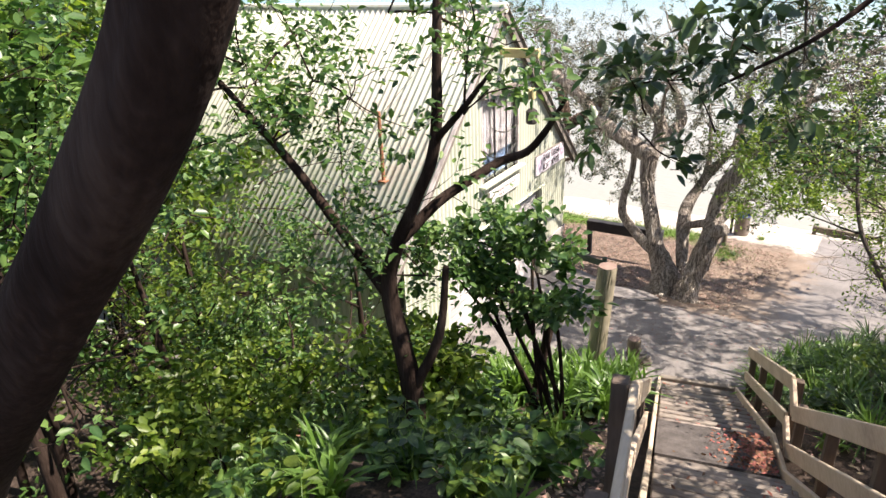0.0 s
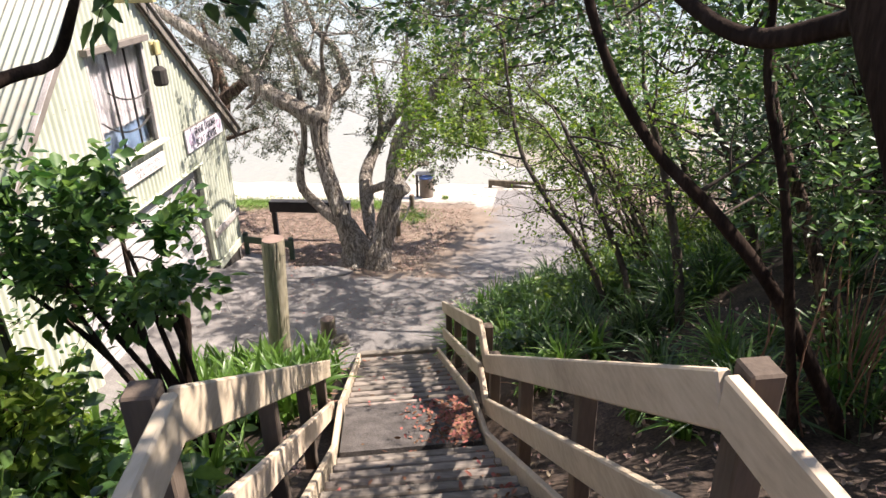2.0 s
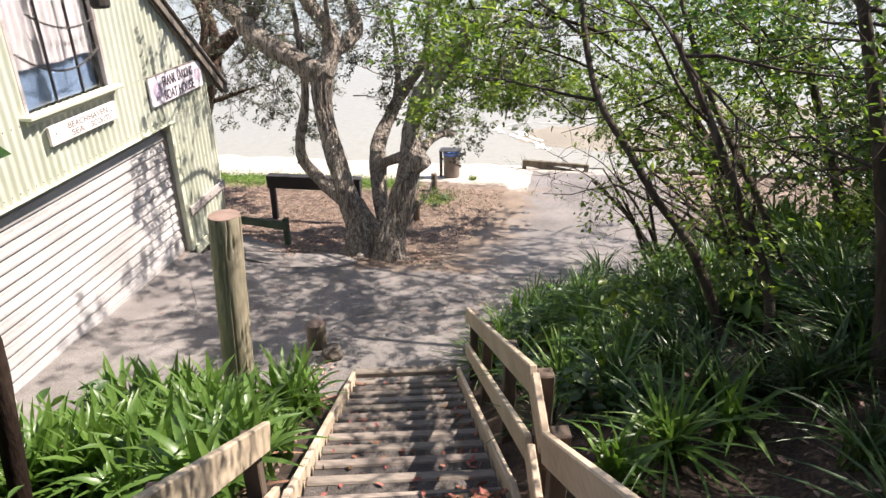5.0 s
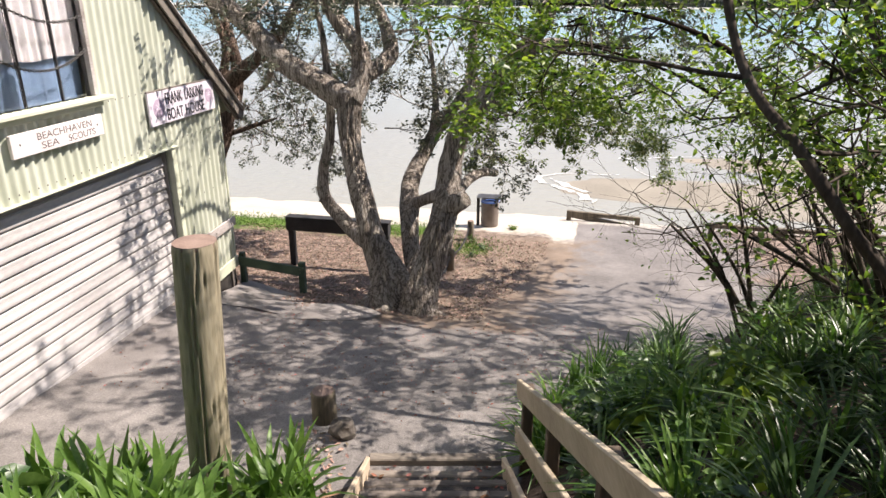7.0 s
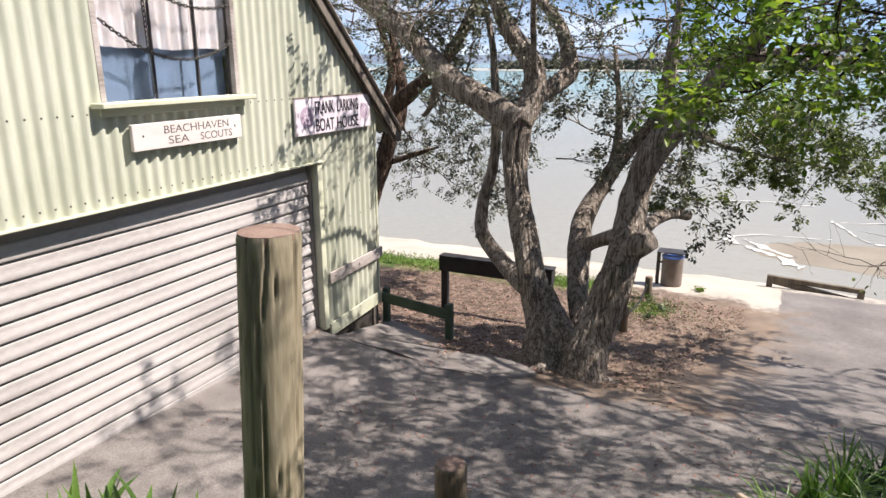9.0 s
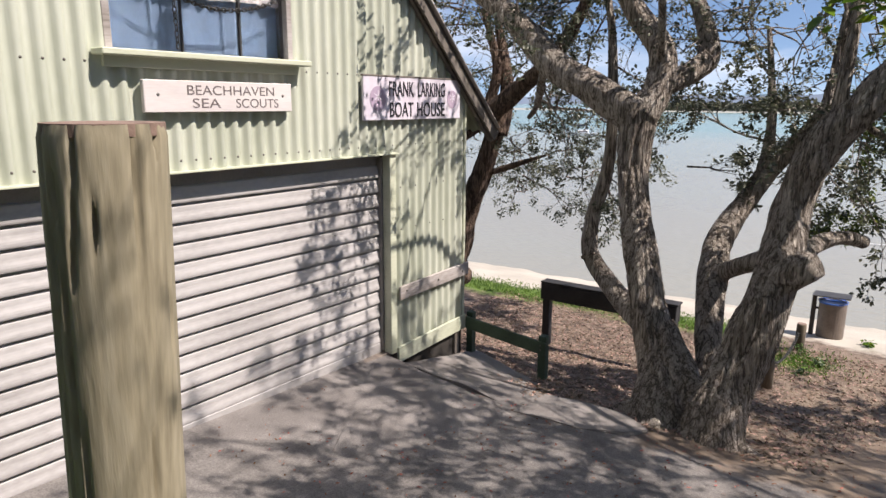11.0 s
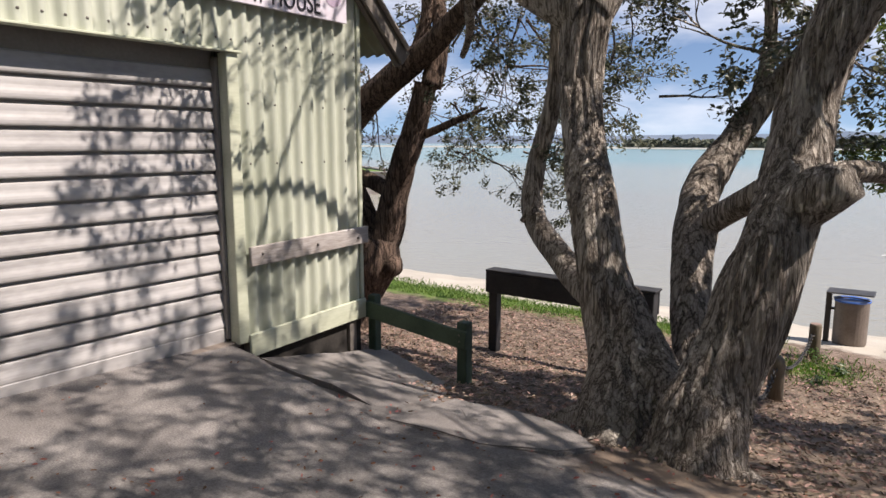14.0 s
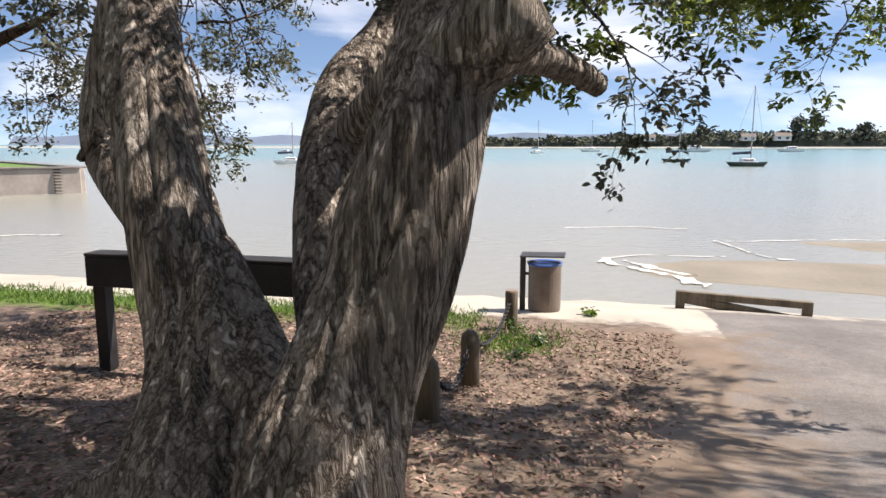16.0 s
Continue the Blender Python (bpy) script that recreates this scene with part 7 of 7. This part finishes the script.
        d = np.array([math.cos(a) * 0.22, math.sin(a) * 0.22, 1.0])
        L = rng.uniform(0.8, 1.5)
        p = rng.normal(size=3) * np.array([0.22, 0.22, 0])
        limb("stalk", [(*p, 0.009), (*(p + d * L * 0.5 + rng.normal(size=3) * 0.05), 0.007), (*(p + d * L), 0.003)], M_STRAP_DRY, t, 4, 0.2)


build_screen_trees()


# ---- undergrowth ----
def strap_clump(rng, n, length, wide, spread, material, name):
    """Arching strap leaves from one crown, each a curved, creased blade."""
    vs, fs = [], []
    seg = 6
    for _ in range(n):
        a = rng.uniform(0, math.tau)
        out = rng.uniform(0.25, 1.0) * spread
        L = length * rng.uniform(0.65, 1.15)
        w0 = wide * rng.uniform(0.7, 1.15)
        base = np.array([rng.normal() * 0.05, rng.normal() * 0.05, 0])
        o = len(vs)
        ca, sa = math.cos(a), math.sin(a)
        twist = rng.normal() * 0.25
        for i in range(seg + 1):
            t = i / seg
            r = out * L * (0.25 * t + 0.85 * t * t)
            h = L * (1.0 * t - 0.62 * out / spread * t * t * 1.25)
            w = w0 * (0.75 + 0.5 * t) * (1 - t ** 3.5) * 0.5 + 0.001
            c = base + np.array([ca * r, sa * r, h])
            s = np.array([-sa * math.cos(twist * t), ca * math.cos(twist * t), math.sin(twist * t)])
            vs.extend([c - s * w, c + np.array([0, 0, -w * 0.35]), c + s * w])
        for i in range(seg):
            for j in range(2):
                fs.append((o + 3 * i + j, o + 3 * i + j + 1, o + 3 * i + j + 4, o + 3 * i + j + 3))
    return mesh_from(name, vs, fs, material, smooth=True)


def broad_clump(rng, stems, height, leaf, material, name, per=9):
    """A leafy herb: leaning stems with broad leaves."""
    tubes, pos, way = [], [], []
    for _ in range(stems):
        d = np.array([rng.normal() * 0.45, rng.normal() * 0.45, 1.0])
        d /= np.linalg.norm(d)
        p = np.array([rng.normal() * 0.12, rng.normal() * 0.12, 0])
        L = height * rng.uniform(0.6, 1.1)
        e = p + d * L
        tubes.append(tube([(*p, 0.008), (*(p + d * L * 0.5 + rng.normal(size=3) * 0.03), 0.006), (*e, 0.003)], 4, 0.2))
        for k in range(per):
            f = rng.uniform(0.35, 1.0)
            pos.append(p + d * L * f)
            a = rng.uniform(0, math.tau)
            way.append((math.cos(a), math.sin(a), rng.uniform(-0.1, 0.5)))
    n = len(pos)
    ln = leaf * rng.uniform(0.6, 1.2, n)
    return tubes, leaf_mesh(name, pos, way, ln, ln * 0.62, material, rng, fold=0.18, droop=0.3)


def build_undergrowth():
    rng = np.random.default_rng(77)
    straps = []
    for i in range(4):
        t = thing("strap_leaf_plant", (0, 0, -50 - i), "clump of arching glossy green strap leaves", "plant", group="strap-leaved plants beside the steps")
        for _ in range(28):
            part("leaf", strap_clump(rng, 1, 0.92, 0.056, 0.58, M_STRAP, "leaf"), None, t)
        part("dry_leaf", strap_clump(rng, 2, 0.5, 0.03, 1.1, M_STRAP_DRY, "dry_leaf"), None, t, "dry straw-coloured leaf")
        straps.append(t)
    dark = []
    for i in range(4):
        t = thing("long_blade_plant", (0, 0, -60 - i), "dense tuft of long drooping dark green blades", "plant", group="long-bladed plants on the east bank")
        for _ in range(10):
            part("leaf", strap_clump(rng, 1, 1.0, 0.030, 0.9, M_LEAF_MID if i % 2 else M_STRAP, "leaf"), None, t)
        part("inner_foliage", strap_clump(rng, 56, 0.95, 0.026, 0.9, M_LEAF_DARK if i % 2 else M_STRAP, "inner_foliage"), None, t, kind="stuff")
        dark.append(t)
    broad = []
    for i, (m, lf, h) in enumerate(((M_LEAF_BRIGHT, 0.17, 0.6), (M_LEAF_MID, 0.20, 0.75), (M_LEAF_MID, 0.13, 0.9), (M_LEAF_BRIGHT, 0.22, 0.5), (M_LEAF_DARK, 0.16, 0.7))):
        t = thing("broadleaf_plant", (0, 0, -70 - i), "leafy broad-leaved plant in the shade", "plant", group="broad-leaved plants on the slope")
        tubes, me = broad_clump(rng, 9, h, lf, m, "leaves")
        join_tubes("stalk", tubes, M_STRAP, t)
        part("foliage", me, None, t, kind="stuff")
        broad.append(t)
    used = set()

    def put(kind, x, y, s):
        src = kind[int(rng.integers(0, len(kind)))]
        m = pose(x, y, ground_z(x, y) - 0.03, rng.normal() * 5, rng.normal() * 5, rng.uniform(0, 360)) @ Matrix.Scale(s, 4)
        if src.name not in used:
            used.add(src.name)
            src.matrix_world = m
            return
        c = copy_thing(src, m)
        c.scale = (s, s, s)

    # west side of the lower steps
    k = 0
    while k < 62:
        y = rng.uniform(7.5, 11.0)
        x = stair_x(y) - rng.uniform(1.0, 3.4)
        if ground_z(x, y) > 0.3 and y - 0.25 * (x + 2) < 10.9 and math.hypot(x + 2.95, y - 10.1) > 0.38:
            put(straps, x, y, rng.uniform(0.9, 1.3))
            k += 1
    # east bank
    k = 0
    while k < 120:
        y = rng.uniform(5.8, 15.5)
        x = stair_x(min(y, 11.4)) + rng.uniform(1.1, 5.0)
        if on_bank(x, y) and ground_z(x, y) < 4.6 and not (y < 7.4 and x < stair_x(y) + 1.8):
            near = y > 10.5 or x < stair_x(y) + 2.4
            put(straps if near and rng.random() < 0.5 else dark, x, y, rng.uniform(0.6, 0.95))
            k += 1
    for x, y in ((-0.62, 12.3), (-0.35, 12.75), (-0.1, 13.2), (0.15, 13.6), (0.5, 14.1), (0.9, 14.6), (-0.45, 12.0), (0.3, 13.0), (0.7, 13.6), (1.3, 15.1), (-0.5, 11.6), (-0.2, 12.2)):
        put(straps if rng.random() < 0.4 else dark, x, y, rng.uniform(0.7, 0.95))
    k = 0
    while k < 26:
        y = rng.uniform(8.4, 14.0)
        x = stair_x(min(y, 11.4)) + rng.uniform(1.05, 3.2)
        if on_bank(x, y):
            put(broad, x, y, rng.uniform(0.6, 0.95))
            k += 1
    # west slope, seen from the top of the steps
    k = 0
    while k < 230:
        y = rng.uniform(0.8, 9.2)
        x = stair_x(y) - rng.uniform(1.5, 8.5)
        if y > 6.4 and x > -4.2:
            continue
        z = ground_z(x, y)
        if x < -5.4 and y > 7.6:
            continue
        put(broad if rng.random() < 0.68 else straps, x, y, rng.uniform(0.6, 0.95) if x > stair_x(y) - 2.6 or y < 5.2 else rng.uniform(0.9, 1.6))
        k += 1
    for x, y in ((-2.5, 20.9), (-2.25, 21.5), (-2.6, 22.1), (-1.75, 23.8)):
        put(broad, x, y, 0.32)
    # rounded leafy shrubs beside the west rail
    for x, y, s, m in ((-3.5, 5.4, 1.0, M_LEAF_BRIGHT), (-6.0, 5.6, 1.3, M_LEAF_BRIGHT), (-7.2, 6.3, 1.5, M_LEAF_MID), (-4.9, 6.6, 1.2, M_LEAF_BRIGHT), (-8.4, 6.2, 1.6, M_LEAF_BRIGHT), (-5.4, 4.0, 1.2, M_LEAF_BRIGHT), (-7.0, 4.2, 1.5, M_LEAF_BRIGHT), (-9.6, 6.8, 1.7, M_LEAF_BRIGHT)):
        t = thing("leafy_shrub", (0, 0, 0), "rounded leafy green shrub beside the handrail", "shrub", group="shrubs beside the west rail")
        z = ground_z(x, y) - 0.05
        starts = [((x + rng.normal() * 0.1, y + rng.normal() * 0.1, z + 0.02), np.array([rng.normal() * 0.35, rng.normal() * 0.35, 1.0]), 1.0 * s, 0.02) for _ in range(5)]
        crown_from(rng, t, starts, m, per=4, leaf=0.13, wide=0.075, scatter=0.05, bark=M_BARK_DARK, kids=4, spread=0.7, lift=0.3)


build_undergrowth()


def build_grass():
    rng = np.random.default_rng(90)
    n = 9000
    x = rng.uniform(-16, -3.2, n)
    y = 22.3 + rng.uniform(0, 1.7, n) * rng.uniform(0.5, 1, n)
    extra = rng.normal(size=(900, 2)) * np.array([0.35, 0.45]) + np.array([-2.6, 21.7])
    x, y = np.concatenate([x, extra[:, 0]]), np.concatenate([y, extra[:, 1]])
    pos = np.array([(a, b, ground_z(a, b) - 0.01) for a, b in zip(x, y)])
    way = rng.normal(size=(len(pos), 3)) * 0.45 + np.array([0, 0, 1.0])
    ob = new("grass", leaf_mesh("grass", pos, way, rng.uniform(0.05, 0.14, len(pos)), 0.014, M_GRASS, rng))
    tagged(ob, "short bright green grass strip above the beach", "grass", kind="stuff")


build_grass()


def apron_top(x, y):
    """Height of the sloping apron before the door."""
    if x > -4.5 or y > 14.9:
        return -9.0
    return float(np.interp(y, (9.6, 15.0), (0.20, 0.005))) - 0.06 * max(0.0, x + 6.4)


def build_litter():
    rng = np.random.default_rng(95)
    pos, way = [], []
    while len(pos) < 26000:
        x, y = rng.uniform(-9, -0.7), rng.uniform(15.7, 22.6)
        if x > -1.75 + 0.16 * (y - 15.5) + 0.1 * rng.normal():
            continue
        pos.append((x, y, ground_z(x, y) + rng.uniform(0.004, 0.02)))
        way.append((rng.normal(), rng.normal(), rng.normal() * 0.12))
    ob = new("leaf_litter", leaf_mesh("leaf_litter", pos, way, rng.uniform(0.025, 0.085, len(pos)), 0.022, M_LITTER, rng, droop=0.0))
    tagged(ob, "brown fallen leaves and bark strewn on soil", "leaf litter", kind="stuff")
    pos, way = [], []
    while len(pos) < 2600:
        y = rng.uniform(3.0, 12.0)
        x = stair_x(y) + rng.uniform(0.95, 3.6) if rng.random() < 0.6 else stair_x(y) - rng.uniform(0.95, 1.6)
        pos.append((x, y, ground_z(x, y) + rng.uniform(0.005, 0.03)))
        way.append((rng.normal(), rng.normal(), rng.normal() * 0.15))
    ob = new("bank_litter", leaf_mesh("bank_litter", pos, way, rng.uniform(0.04, 0.11, len(pos)), 0.035, M_LITTER, rng, droop=0.0))
    tagged(ob, "brown fallen leaves on the dark bank", "leaf litter", kind="stuff")
    pos, way = [], []
    while len(pos) < 1500:
        x, y = rng.uniform(-6.2, 0.4), rng.uniform(12.2, 16.2)
        if rng.random() < 0.25:
            x, y = -5.35 + rng.normal() * 0.16, 14.05 + rng.normal() * 0.1
        z = max(ground_z(x, y), apron_top(x, y))
        pos.append((x, y, z + rng.uniform(0.006, 0.016)))
        way.append((rng.normal(), rng.normal(), rng.normal() * 0.1))
    ob = new("forecourt_litter", leaf_mesh("forecourt_litter", pos, way, rng.uniform(0.015, 0.05, len(pos)), 0.016, M_RED_LITTER, rng, droop=0.0))
    tagged(ob, "small fallen leaves scattered on worn asphalt", "leaf litter", kind="stuff")
    # reddish leaves gathered on the landing and steps
    pos, way = [], []
    for _ in range(520):
        y = rng.uniform(6.42, 7.38)
        off = 0.62 - abs(rng.normal()) * 0.28
        if off < -0.6:
            continue
        pos.append(stair_point(off, y, float(np.interp(y, (6.38, 7.42), (2.63, 2.33))) + rng.uniform(0.008, 0.02)))
        way.append((rng.normal(), rng.normal(), rng.normal() * 0.12))
    for y0, z0, y1, z1, n in ((3.3, 4.65, 6.38, 2.63, 11), (7.42, 2.33, 11.55, 0.15, 12)):
        for _ in range(300):
            i = int(rng.integers(0, n))
            f = rng.uniform(0.3, 0.95)
            run, rise = (y1 - y0) / n, (z0 - z1) / n
            off = rng.uniform(-0.6, 0.62) if rng.random() < 0.6 else 0.6 - abs(rng.normal()) * 0.12
            pos.append(stair_point(off, y0 + run * (i + f), z0 - rise * (i + 1) + 0.004))
            way.append((rng.normal(), rng.normal(), rng.normal() * 0.12))
    ob = new("step_litter", leaf_mesh("step_litter", pos, way, rng.uniform(0.03, 0.08, len(pos)), 0.03, M_RED_LITTER, rng, droop=0.0))
    tagged(ob, "reddish brown fallen leaves on the steps", "leaf litter", kind="stuff")


build_litter()
